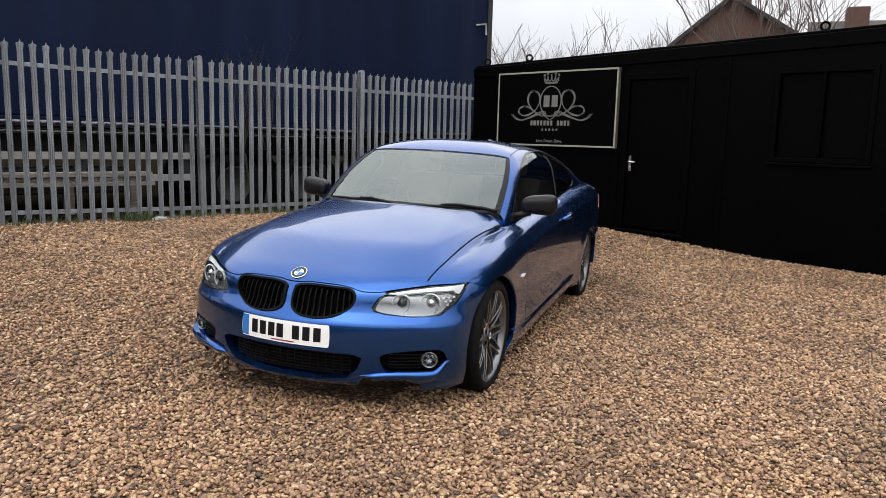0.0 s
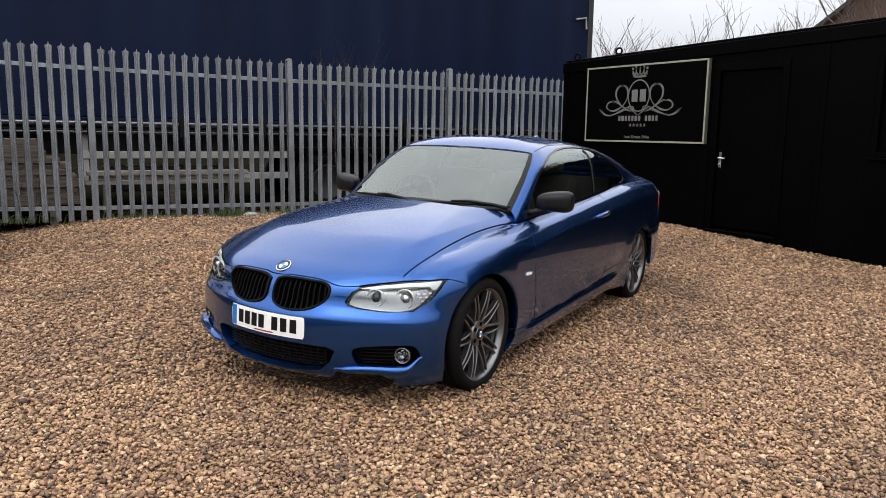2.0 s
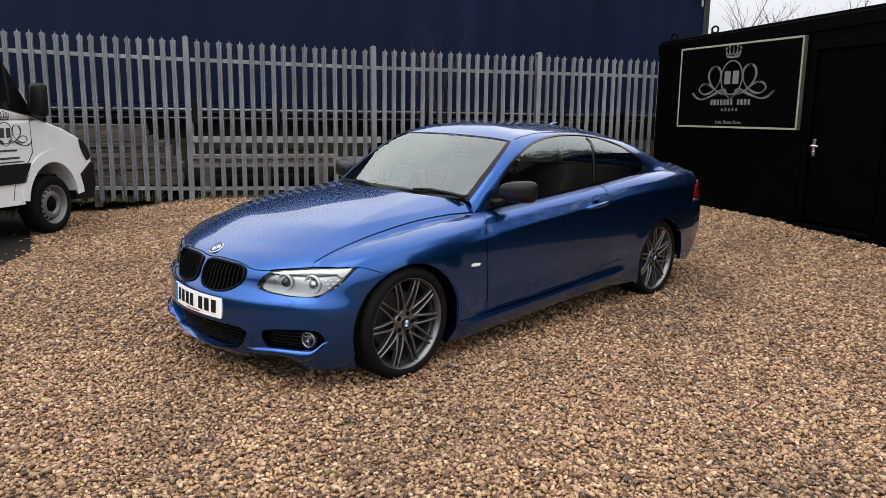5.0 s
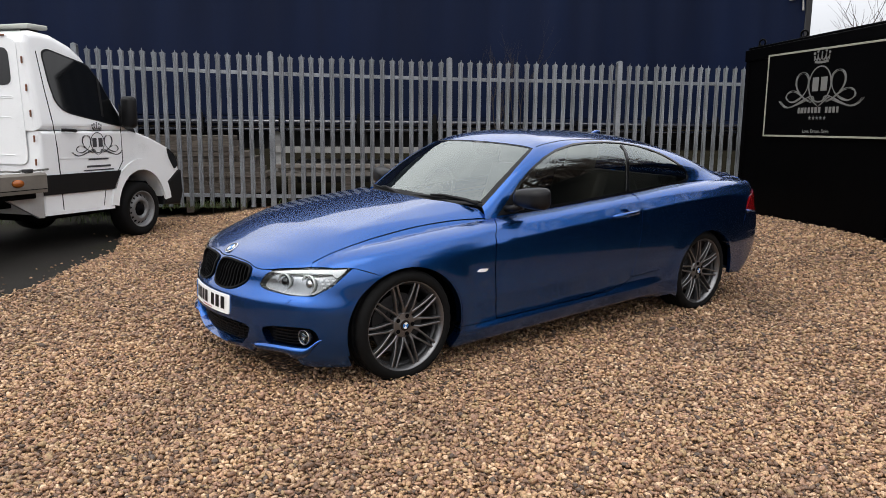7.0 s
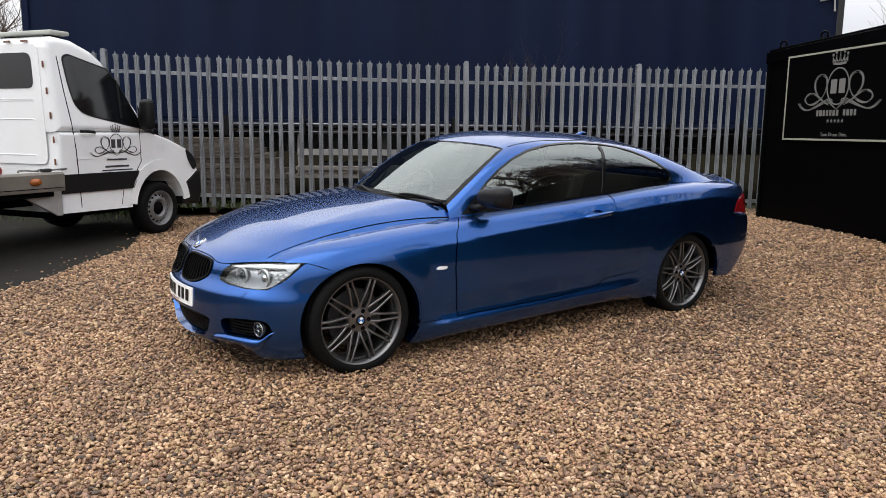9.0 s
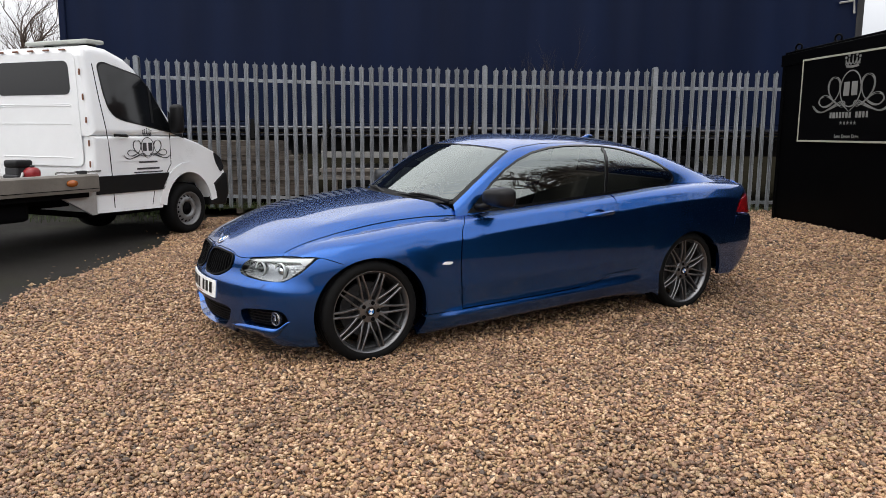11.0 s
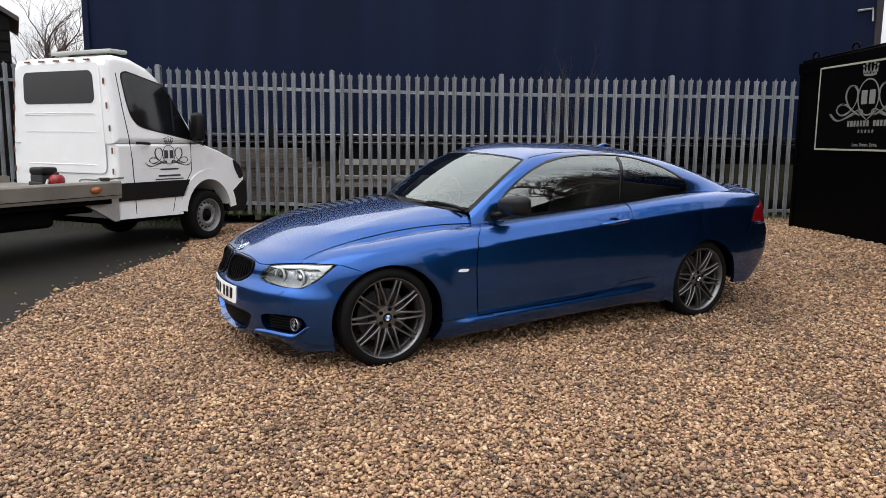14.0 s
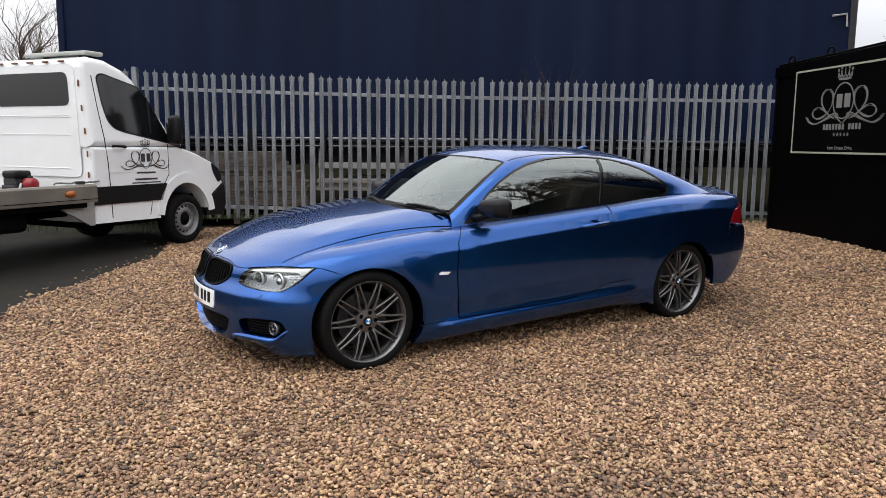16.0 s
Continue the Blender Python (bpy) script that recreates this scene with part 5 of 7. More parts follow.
def build_interior(car):
    part("dashboard", prism([(0.86, 0.60), (0.86, 0.86), (0.74, 0.885), (0.52, 0.875), (0.42, 0.83), (0.38, 0.70), (0.42, 0.55)], -0.52, 0.52, "y", 0.02), DASH, car, "dark dashboard", smooth=False)
    # steering wheel on the right
    ring = [(0.0, 0.185 * math.cos(a), 0.185 * math.sin(a)) for a in np.linspace(0, 2 * math.pi, 37)]
    m = pose(0.30, -0.36, 0.86, 0, -24, 0)
    sw = part("steering_wheel", tube(ring, 0.015, 8), DASH, car, "dark steering wheel", smooth=True, m=m)
    bm = lathe([(0.0, 0.02), (0.06, 0.02), (0.065, -0.02), (0.0, -0.03)], 20, "x")
    box(-0.012, 0.012, -0.18, 0.18, -0.02, 0.02, 0.006, 1, bm)
    box(-0.012, 0.012, -0.02, 0.02, -0.18, 0.0, 0.006, 1, bm)
    part("hub", bm, DASH, sw)
    for y in (0.36, -0.36):
        seat = part("seat", box(-0.42, 0.12, y - 0.25, y + 0.25, 0.42, 0.58, 0.05, 3), SEAT_GREY, car, "dark leather front seat", smooth=True)
        part("backrest", prism([(-0.36, 0.52), (-0.24, 0.52), (-0.44, 1.06), (-0.56, 1.06)], y - 0.23, y + 0.23, "y", 0.04, 3), SEAT_GREY, seat, smooth=True)
        part("headrest", prism([(-0.50, 1.08), (-0.42, 1.08), (-0.47, 1.24), (-0.54, 1.24)], y - 0.13, y + 0.13, "y", 0.03, 3), SEAT_GREY, seat, smooth=True)
    part("rear_bench", prism([(-1.25, 0.42), (-0.75, 0.42), (-0.78, 0.60), (-1.08, 0.62), (-1.30, 1.00), (-1.42, 1.00)], -0.55, 0.55, "y", 0.04, 2), SEAT_GREY, car, smooth=True)
    part("parcel_shelf", box(-1.85, -1.38, -0.6, 0.6, 0.93, 0.95), DASH, car)
    part("cabin_mirror", prism([(0.10, 1.17), (0.13, 1.17), (0.12, 1.225), (0.09, 1.225)], -0.11, 0.11, "y", 0.01), DASH, car, "dark rear-view mirror")
    part("sensor_pod", prism([(0.16, 1.20), (0.26, 1.205), (0.20, 1.255), (0.12, 1.27)], -0.05, 0.05, "y", 0.01), DASH, car)


def build_car():
    car = thing("car", "metallic blue two-door coupe with dark alloy wheels, parked on gravel", "car")
    left = Vector((0.9507, -0.3102, 0)) * math.cos(radians(1.5)) + Vector((0, 0, -math.sin(radians(1.5))))
    ahead = Vector((-0.3102, -0.9507, 0)).normalized()
    up = ahead.cross(left).normalized()
    m = Matrix((ahead, left, up)).transposed().to_4x4()
    m.translation = (-0.172 + 0.0153 * 0.9507, 5.504 - 0.0153 * 0.3102, 0.0267)
    car.matrix_world = m

    # bonnet
    nose = view_front(np.array([(a, NOSE_EDGE(abs(a))) for a in np.linspace(43.8, -43.8, 85)]))
    side = [(x, HOOD_GAP(x) - 0.003) for x in np.linspace(0.68, 1.84, 30)]
    rear = [(float(SCUTTLE(abs(y))), y) for y in np.linspace(-0.655, 0.655, 31)]
    outline = [(float(a), float(b)) for a, b in side] + [(float(x), float(y)) for x, y, _ in nose] + [(float(a), -float(b)) for a, b in side[::-1]] + rear[1:-1]
    ridges = [[(float(x), sgn * (float(HOOD_CREASE(x)) + d)) for x in np.linspace(0.66, 1.78, 90)] for sgn in (1, -1) for d in (-0.0085, -0.003, 0.003, 0.0085)]
    bonnet = panel("bonnet", view_top, outline, PAINT, car, cell=0.015, lines=ridges)

    def disc_at(p, n, radius, colours, parent, name):
        """A round badge: black ring, and quarters in two colours."""
        q = Vector(n).to_track_quat('Z', 'X').to_matrix().to_4x4()
        q.translation = Vector(p)
        ring = part(name, lathe([(0.0, 0.0), (radius, 0.0), (radius, 0.003), (radius * 0.93, 0.005), (radius * 0.62, 0.005), (0.0, 0.0045)], 28, "z"), BLACK_GLOSS, parent, "round badge", smooth=False, m=q)
        for k in range(4):
            a0 = math.pi / 2 * k
            poly = [(0, 0)] + [(radius * 0.6 * math.cos(a0 + math.pi / 2 * i / 6), radius * 0.6 * math.sin(a0 + math.pi / 2 * i / 6)) for i in range(7)]
            part("quarter", prism(poly, 0.005, 0.006, "z"), (BADGE_BLUE, PLATE_WHITE)[k % 2], ring)
        part("rim", lathe([(radius * 0.93, 0.003), (radius * 1.02, 0.0), (radius * 1.02, 0.005), (radius * 0.93, 0.006)], 28, "z", close=True), CHROME, ring)
        return ring
    p = view_top(np.array([(2.032, 0.0)]))
    disc_at(p[0], grad(p, shell_body)[0], 0.041, None, bonnet, "badge")

    # front bumper
    def to_phi(pts_xz):
        q = view_side(np.array(pts_xz, float))
        return [(math.degrees(math.atan2(y, x - NOSE_AXIS)), z) for x, y, z in q]
    arch_f = [(a - 0.0, b) for a, b in to_phi([q for q in arch_points("front", -30, 62, 22)])]
    half = [(a, NOSE_EDGE(a) - 0.004) for a in np.linspace(0, 30, 26)] + [(30.4, 0.6085), (28.0, 0.585), (26.0, 0.536), (26.9, 0.518)] + [(30.5, 0.506), (37.8, 0.498), (46.1, 0.504), (51.6, 0.554), (56.7, 0.630), (57.6, 0.640), (58.8, 0.6415)]
    half += arch_f[::-1] + [(a, 0.112 + 0.016 * math.cos(radians(a * 1.6)) + 0.080 * smooth01(21, 26, a) * smooth01(42.5, 39.5, a)) for a in np.linspace(arch_f[0][0], 0, 70)]
    outline = [(float(a), float(b)) for a, b in half] + [(-float(a), float(b)) for a, b in half[::-1] if abs(a) > 0.01]
    kid = closed_spline(KIDNEY, 5)
    fog = closed_spline(FOG, 5)
    intake = rounded(INTAKE, 2.0 * 0.02, 4)
    panel("front_bumper", view_front, outline, PAINT, car, holes=[kid, mirrored(kid), intake, fog, mirrored(fog)], cell=0.014, unit=PHI, lip=0.056)

    def shrink(poly, k):
        c = np.mean(np.array(poly), 0)
        return [tuple(c + (np.array(q) - c) * k) for q in poly]
    for flip in (False, True):
        grille = panel("kidney_grille", view_front, kid, DARK_VOID, car, "gloss black kidney grille with upright slats", cell=0.03, unit=PHI, lift=-0.05, lip=0, flip=flip)
        panel("surround", view_front, kid, GRILLE_BLACK, grille, holes=[[(11 + (a - 11) * 0.93, 0.548 + (b - 0.548) * 0.90) for a, b in kid]], cell=0.012, unit=PHI, lift=0.008, lip=0.03, flip=flip)
        poly = np.array(kid)
        for i in range(10):
            a = 2.9 + i * 1.84
            zs = [z0 + (a - x0) / (x1 - x0) * (z1 - z0) for (x0, z0), (x1, z1) in zip(poly, np.roll(poly, -1, 0)) if (x0 - a) * (x1 - a) < 0]
            lo, hi = min(zs) + 0.006, max(zs) - 0.006
            hw = 0.19
            panel("slat", view_front, [(a - hw, lo), (a + hw, lo), (a + hw, hi), (a - hw, hi)], GRILLE_BLACK, grille, cell=0.02, unit=PHI, lift=-0.008, lip=0.035, flip=flip)
        rec = panel("fog_recess", view_front, fog, DARK_VOID, car, "black fog lamp recess", cell=0.03, unit=PHI, lift=-0.055, lip=0, flip=flip)
        for k in range(5):
            z = 0.235 + 0.018 * k
            panel("vane", view_front, [(31.5, z), (41, z), (41, z + 0.005), (31.5, z + 0.005)], BLACK_PLASTIC, rec, cell=0.02, unit=PHI, lift=-0.03, lip=0.02, flip=flip)
        # lower blade of the bumper, standing proud under the fog lamp
        rows = []
        bm = bmesh.new()
        sy = -1 if flip else 1
        for k in range(37):
            t = k / 36
            a = 23.6 + 25.2 * t
            zt = 0.205 + 0.024 * math.sin(min(1, t * 2.2) * math.pi / 2) + 0.050 * smooth01(0.80, 1.0, t)
            zb = zt - 0.006 - 0.050 * smooth01(0, 0.22, t) * (1 - smooth01(0.70, 1.0, t))
            out = 0.004 + 0.026 * smooth01(0, 0.15, t) * (1 - smooth01(0.82, 1.0, t))
            q = view_front(np.array([(a, zt + 0.004), (a, zt), (a, (zt + zb) / 2), (a, zb), (a, zb - 0.012)]))
            nrm = Vector((math.cos(radians(a)), math.sin(radians(a)), 0))
            ring = []
            for p, d in zip(q, (-0.012, out, out * 0.92, out * 0.72, -0.012)):
                c = Vector(p) + nrm * d
                ring.append(bm.verts.new((c.x, c.y * sy, c.z)))
            rows.append(ring)
        for u, v in zip(rows, rows[1:]):
            for k in range(4):
                bm.faces.new((u[k], u[k + 1], v[k + 1], v[k]))
        bmesh.ops.recalc_face_normals(bm, faces=bm.faces)
        part("bumper_blade", bm, PAINT, car, smooth=True)
        s = -1 if flip else 1
        ctr = view_front(np.array([(42.9, 0.284)]))[0] * (1, s, 1)
        lamp = part("fog_lamp", lathe([(0.0, -0.03), (0.036, -0.03), (0.041, 0.0), (0.041, 0.008), (0.037, 0.008), (0.033, -0.01), (0.02, -0.025), (0.0, -0.028)], 28, "x", m=pose(ctr[0] - 0.022, ctr[1] - 0.012 * s, ctr[2], 0, 0, 14 * s)), REFLECTOR, car, "round fog lamp", smooth=True)
        part("lens", lathe([(0.037, 0.004), (0.03, 0.012), (0.015, 0.018), (0.0, 0.019)], 24, "x", m=pose(ctr[0] - 0.022, ctr[1] - 0.012 * s, ctr[2], 0, 0, 14 * s)), LAMP_GLASS, lamp, smooth=True)
        panel("washer_cover", view_front, [(33.4, 0.452), (34.3, 0.482), (39.2, 0.482), (37.6, 0.450)], PAINT, car, cell=0.01, unit=PHI, lift=0.004, lip=0.01, flip=flip)

        # headlight
        hl = closed_spline(HEADLIGHT, 5)
        lampb = panel("headlight", view_front, hl, LAMP_DARK, car, "clear twin-projector headlight", cell=0.025, unit=PHI, lift=-0.05, lip=0, flip=flip)
        panel("seal", view_front, [(42 + (a - 42) * 1.004, 0.57 + (b - 0.57) * 1.012) for a, b in hl], BLACK_PLASTIC, lampb, holes=[shrink(hl, 0.988)], cell=0.012, unit=PHI, lift=-0.001, lip=0.05, flip=flip)
        panel("cover", view_front, shrink(hl, 0.99), LAMP_GLASS, lampb, cell=0.02, unit=PHI, lift=0.004, lip=0, flip=flip)
        brow = [(30.8, 0.6055), (34, 0.616), (38.1, 0.6245), (46, 0.6355), (56.0, 0.6425), (55.2, 0.628), (53.2, 0.600), (52.2, 0.604), (51.4, 0.619), (46, 0.619), (38, 0.6105), (34, 0.603)]
        panel("brow", view_front, brow, LAMP_WHITE, lampb, "white brow strip", cell=0.02, unit=PHI, lift=-0.004, lip=0.02, flip=flip)
        inner = [(27.3, 0.535), (28.9, 0.578), (31.2, 0.602), (38, 0.612), (46.5, 0.619), (51.5, 0.618), (53.2, 0.603), (50.4, 0.560), (45.5, 0.514), (37.8, 0.507), (30.8, 0.515), (28, 0.524)]
        panel("reflector", view_front, closed_spline(inner, 4), REFLECTOR, lampb, cell=0.012, unit=PHI, lift=-0.022, lip=0.015, flip=flip, wave=lambda q: -0.012 * np.clip((q[:, 2] - 0.52) / 0.09, 0, 1))
        for a, r in ((34.9, 0.045), (43.4, 0.049)):
            c = view_front(np.array([(a, 0.558)]))[0] * (1, s, 1)
            mm = pose(c[0] - 0.030, c[1] - 0.012 * s, c[2], 0, 0, 16 * s)
            part("halo", lathe([(r, 0.0), (r + 0.002, 0.009), (r, 0.014), (r - 0.004, 0.014), (r - 0.006, 0.008), (r - 0.006, 0.0)], 32, "x", m=mm, close=True), HALO, lampb, "pale ring light", smooth=True)
            part("bowl", lathe([(r - 0.005, 0.010), (r - 0.012, -0.008), (0.0, -0.018)], 28, "x", m=mm, cap=False), CHROME if a > 40 else REFLECTOR, lampb, smooth=True)
            part("projector", lathe([(0.026, -0.012), (0.026, 0.0), (0.022, 0.010), (0.012, 0.017), (0.0, 0.019)], 24, "x", m=mm), BLACK_GLOSS if a < 40 else CHROME, lampb, smooth=True)
        for k in range(3):
            for j in range(3):
                a = 47.5 + 1.9 * k + 0.6 * j
                z = 0.588 - 0.019 * j
                panel("reflector_cell", view_front, [(a, z - 0.004), (a + 0.9, z - 0.004), (a + 0.9, z + 0.004), (a, z + 0.004)], HALO, lampb, cell=0.03, unit=PHI, lift=-0.018, lip=0.006, flip=flip)

    cave = panel("lower_intake", view_front, intake, DARK_VOID, car, "black lower intake with mesh", cell=0.04, unit=PHI, lift=-0.07, lip=0)
    for k in range(7):
        z = 0.182 + 0.019 * k
        w = 20.5 if k else 17
        panel("mesh_bar", view_front, [(-w, z), (w, z), (w, z + 0.004), (-w, z + 0.004)], BLACK_PLASTIC, cave, cell=0.03, unit=PHI, lift=-0.04, lip=0.015)
    for k in range(17):
        a = -20 + 2.5 * k
        panel("mesh_bar", view_front, [(a, 0.178), (a + 0.22, 0.178), (a + 0.22, 0.310), (a, 0.310)], BLACK_PLASTIC, cave, cell=0.03, unit=PHI, lift=-0.043, lip=0.012)
    # number plate, bent a little with the bumper
    plate = panel("number_plate", view_front, rounded([(-14.6, 0.338), (14.6, 0.338), (14.6, 0.447), (-14.6, 0.447)], 0.5, 3), PLATE_WHITE, car, "white number plate with blue end band", cell=0.02, unit=PHI, lift=0.006, lip=0.010)
    panel("band", view_front, [(-14.4, 0.341), (-11.9, 0.341), (-11.9, 0.444), (-14.4, 0.444)], BADGE_BLUE, plate, cell=0.02, unit=PHI, lift=0.0068, lip=0)
    for a in (-10.6, -7.6, -4.6, -1.7, 3.4, 6.6, 9.9):
        panel("bar", view_front, [(a, 0.362), (a + 2.2, 0.362), (a + 2.2, 0.430), (a, 0.430)], BLACK_PLASTIC, plate, cell=0.02, unit=PHI, lift=0.0076, lip=0)
    panel("bar", view_front, [(-3.5, 0.3455), (4.0, 0.3455), (4.0, 0.3515), (-3.5, 0.3515)], RED_PAINT, plate, cell=0.02, unit=PHI, lift=0.0076, lip=0)

    # flanks
    DOOR_FRONT = [(0.744, 0.249), (0.757, 0.40), (0.761, 0.548), (0.752, 0.66), (0.734, 0.741), (0.690, 0.795), (0.630, 0.831)]
    DOOR_LOW = [(0.489, 0.254), (0.255, 0.262), (0.005, 0.270), (-0.256, 0.286), (-0.398, 0.303), (-0.474, 0.326), (-0.508, 0.352)]
    DOOR_REAR = [(-0.530, 0.43), (-0.550, 0.50), (-0.584, 0.605), (-0.602, 0.721), (-0.606, 0.80), (-0.615, 0.86), (-0.628, 0.918)]
    belt = lambda a, b, n: [(x, BELT(x) - 0.004) for x in np.linspace(a, b, n)]
    crease = lambda a, b: [flank_xz([(x, BELT(x) - 0.121 + d) for x in np.linspace(a, b, 60)]) for d in (-0.013, -0.0045, 0.0045, 0.013)]
    for flip in (False, True):
        # wing: over the arch, up to the bonnet gap, back to the door
        top = flank_xy([(x, HOOD_GAP(x) + 0.003) for x in np.linspace(1.85, 0.665, 24)])
        tip = view_front(np.array([(58.8, 0.6440), (52, 0.6460), (46, 0.6435), (44.2, 0.6425)]))
        tipf = [(x, math.degrees(math.atan2(z - 0.35, y - 0.35))) for x, y, z in tip]
        doorf = flank_xz([(x + 0.004, z) for x, z in DOOR_FRONT[::-1]])
        low = flank_xz([(0.748, 0.245), (0.90, 0.242), (1.03, 0.24)])
        arch = flank_xz(arch_points("front", 189, 62, 30))
        wing = panel("front_wing", view_flank, top + [(0.64, doorf[0][1])] + doorf + low + arch + tipf, PAINT, car, cell=0.016, unit=FLANK, lip=0.02, flip=flip, lines=crease(1.12, 0.78))
        panel("arch_lip", view_flank, flank_xz(arch_points("front", 186, -20, 40)) + flank_xz(arch_points("front", -20, 186, 40, -0.010)), PAINT, wing, cell=0.02, unit=FLANK, lift=-0.004, lip=0.05, flip=flip)
        panel("side_repeater", view_flank, rounded(flank_xz([(0.908, 0.549), (0.886, 0.567), (0.818, 0.561), (0.838, 0.544)]), 0.3), LAMP_WHITE, wing, "clear side repeater lamp", cell=0.01, unit=FLANK, lift=0.006, lip=0.008, flip=flip)
        # door
        door_o = flank_xz([(x - 0.004, z + 0.003) for x, z in DOOR_FRONT] + belt(0.60, -0.61, 24) + [(x + 0.003, z) for x, z in DOOR_REAR[::-1][1:]] + [(x, z + 0.004) for x, z in DOOR_LOW[::-1]])
        dish = closed_spline(flank_xz([(-0.365, 0.797), (-0.39, 0.823), (-0.435, 0.832), (-0.475, 0.820), (-0.488, 0.795), (-0.43, 0.770)]), 5)
        door = panel("door", view_flank, door_o, PAINT, car, holes=[dish], cell=0.018, unit=FLANK, lip=0.02, flip=flip, lines=crease(0.56, -0.56))
        # handle in its shell-shaped dish
        panel("handle_dish", view_flank, dish, PAINT, door, cell=0.012, unit=FLANK, lift=-0.019, lip=0, flip=flip)
        hp = view_side(np.array([(x, z) for x, z in ((-0.292, 0.788), (-0.33, 0.795), (-0.43, 0.803), (-0.53, 0.810), (-0.562, 0.811))]))
        s = -1 if flip else 1
        bm = tube([(q[0], (q[1] + d) * s, q[2]) for q, d in zip(hp, (0.002, 0.026, 0.034, 0.026, 0.002))], [0.010, 0.016, 0.017, 0.015, 0.009], 10)
        part("handle", bm, PAINT, door, "body-coloured pull handle", smooth=True)
        # skirt
        sk = flank_xz([(1.03, 0.236), (0.90, 0.238), (0.744, 0.245)] + [(x, z - 0.002) for x, z in DOOR_LOW] + [(-0.784, 0.368), (-1.035, 0.392)] + arch_points("rear", 14, -30, 8)[1:] + [(-1.0, 0.168), (-0.6, 0.153), (0, 0.134), (0.6, 0.116), (1.0, 0.106)] + arch_points("front", 212, 192, 6))
        panel("side_skirt", view_flank, sk, PAINT, car, cell=0.010, unit=FLANK, lip=0.06, flip=flip)
        # rear quarter
        topq = flank_xy([(x, min(0.60, GLASS_FOOT(x) - 0.03)) for x in np.linspace(-1.55, -2.10, 12)])
        seam = flank_xz([(-2.07, 0.90), (-1.97, 0.82), (-1.93, 0.73), (-1.90, 0.62), (-1.80, 0.57), (-1.72, 0.50)])
        rq = flank_xz(DOOR_REAR[:-1]) + flank_xz(belt(-0.632, -1.50, 18)) + topq + seam + flank_xz(arch_points("rear", 146, 15, 26)) + flank_xz([(-0.784, 0.373), (-0.515, 0.356)])
        quarter = panel("rear_quarter", view_flank, rq, PAINT, car, cell=0.018, unit=FLANK, lip=0.02, flip=flip, lines=crease(-0.64, -1.88))
        panel("arch_lip", view_flank, flank_xz(arch_points("rear", 142, 5, 36)) + flank_xz(arch_points("rear", 5, 142, 36, -0.010)), PAINT, quarter, cell=0.02, unit=FLANK, lift=-0.004, lip=0.05, flip=flip)
        # dark liners behind the bodywork
        panel("door_card", view_flank, flank_xz([(0.70, 0.28)] + belt(0.66, -1.35, 14) + [(-1.0, 0.6), (-0.9, 0.30)]), DASH, car, cell=0.08, unit=FLANK, lift=-0.06, lip=0, flip=flip)
    # tail
    def to_rear(pts_xz):
        q = view_side(np.array(pts_xz, float))
        return [(math.degrees(math.atan2(y, TAIL_AXIS - x)), z) for x, y, z in q]
    seam = to_rear([(-2.07, 0.90), (-1.97, 0.82), (-1.93, 0.73), (-1.90, 0.62), (-1.80, 0.57), (-1.72, 0.50)])
    arch_r = to_rear(arch_points("rear", 143, 189, 12))
    half = [(0, 0.70)] + [(a, 0.70) for a in np.linspace(8, 40, 6)] + [(seam[2][0] - 1, 0.71)] + seam[3:] + arch_r + [(a, 0.20 + 0.045 * smooth01(40, 75, a)) for a in np.linspace(arch_r[-1][0] - 1, 2, 14)] + [(0, 0.20)]
    panel("rear_bumper", view_rear, half + [(-a, b) for a, b in half[::-1] if a > 0.01], PAINT, car, cell=0.03, unit=(0.016, 1.0), lip=0.03)
    half = [(0, 0.975)] + [(a, 0.975 - 0.0006 * a) for a in np.linspace(6, 34, 6)] + [(34, 0.71), (0, 0.71)]
    panel("boot_face", view_rear, half + [(-a, b) for a, b in half[::-1] if a > 0.01], PAINT, car, cell=0.03, unit=(0.016, 1.0), lip=0.02)
    for flip in (False, True):
        lampo = [(34.5, 0.895), (44, 0.889), (51, 0.876), (56, 0.852), (seam[1][0] - 1.5, 0.81), (seam[2][0] - 0.8, 0.74), (46, 0.712), (34.5, 0.712)]
        lamp = panel("tail_light", view_rear, lampo, RED_LENS, car, "red L-shaped tail light", cell=0.02, unit=(0.016, 1.0), lift=0.003, lip=0.02, flip=flip)
        panel("quarter_corner", view_rear, [(34, 0.975)] + [(a, 0.972 - 0.0006 * a) for a in np.linspace(38, seam[0][0], 6)] + [(seam[0][0], 0.90), (seam[1][0], 0.83), (57.5, 0.866), (52, 0.892), (44, 0.902), (34, 0.906)], PAINT, car, cell=0.02, unit=(0.016, 1.0), lip=0.012, flip=flip)
    deck = [(x, min(0.60, GLASS_FOOT(x) - 0.03) - 0.004) for x in np.linspace(-1.50, -2.08, 10)] + [(-2.22, 0.48), (-2.31, 0.30), (-2.335, 0)]
    panel("boot_lid", view_top, deck + [(x, -y) for x, y in deck[::-1] if y > 0], PAINT, car, cell=0.03, lip=0.02)
    bm = prism([(-0.085, 0.0), (0.10, 0.0), (0.03, 0.020), (-0.03, 0.036), (-0.065, 0.032)], -0.022, 0.022, "y", 0.012, 2)
    q = view_top(np.array([(-1.0, 0.0)]), shell_cabin)[0]
    part("roof_antenna", bm, PAINT, car, "blue shark-fin roof antenna", smooth=True, m=pose(q[0], 0, q[2] - 0.006, 0, 6, 0))

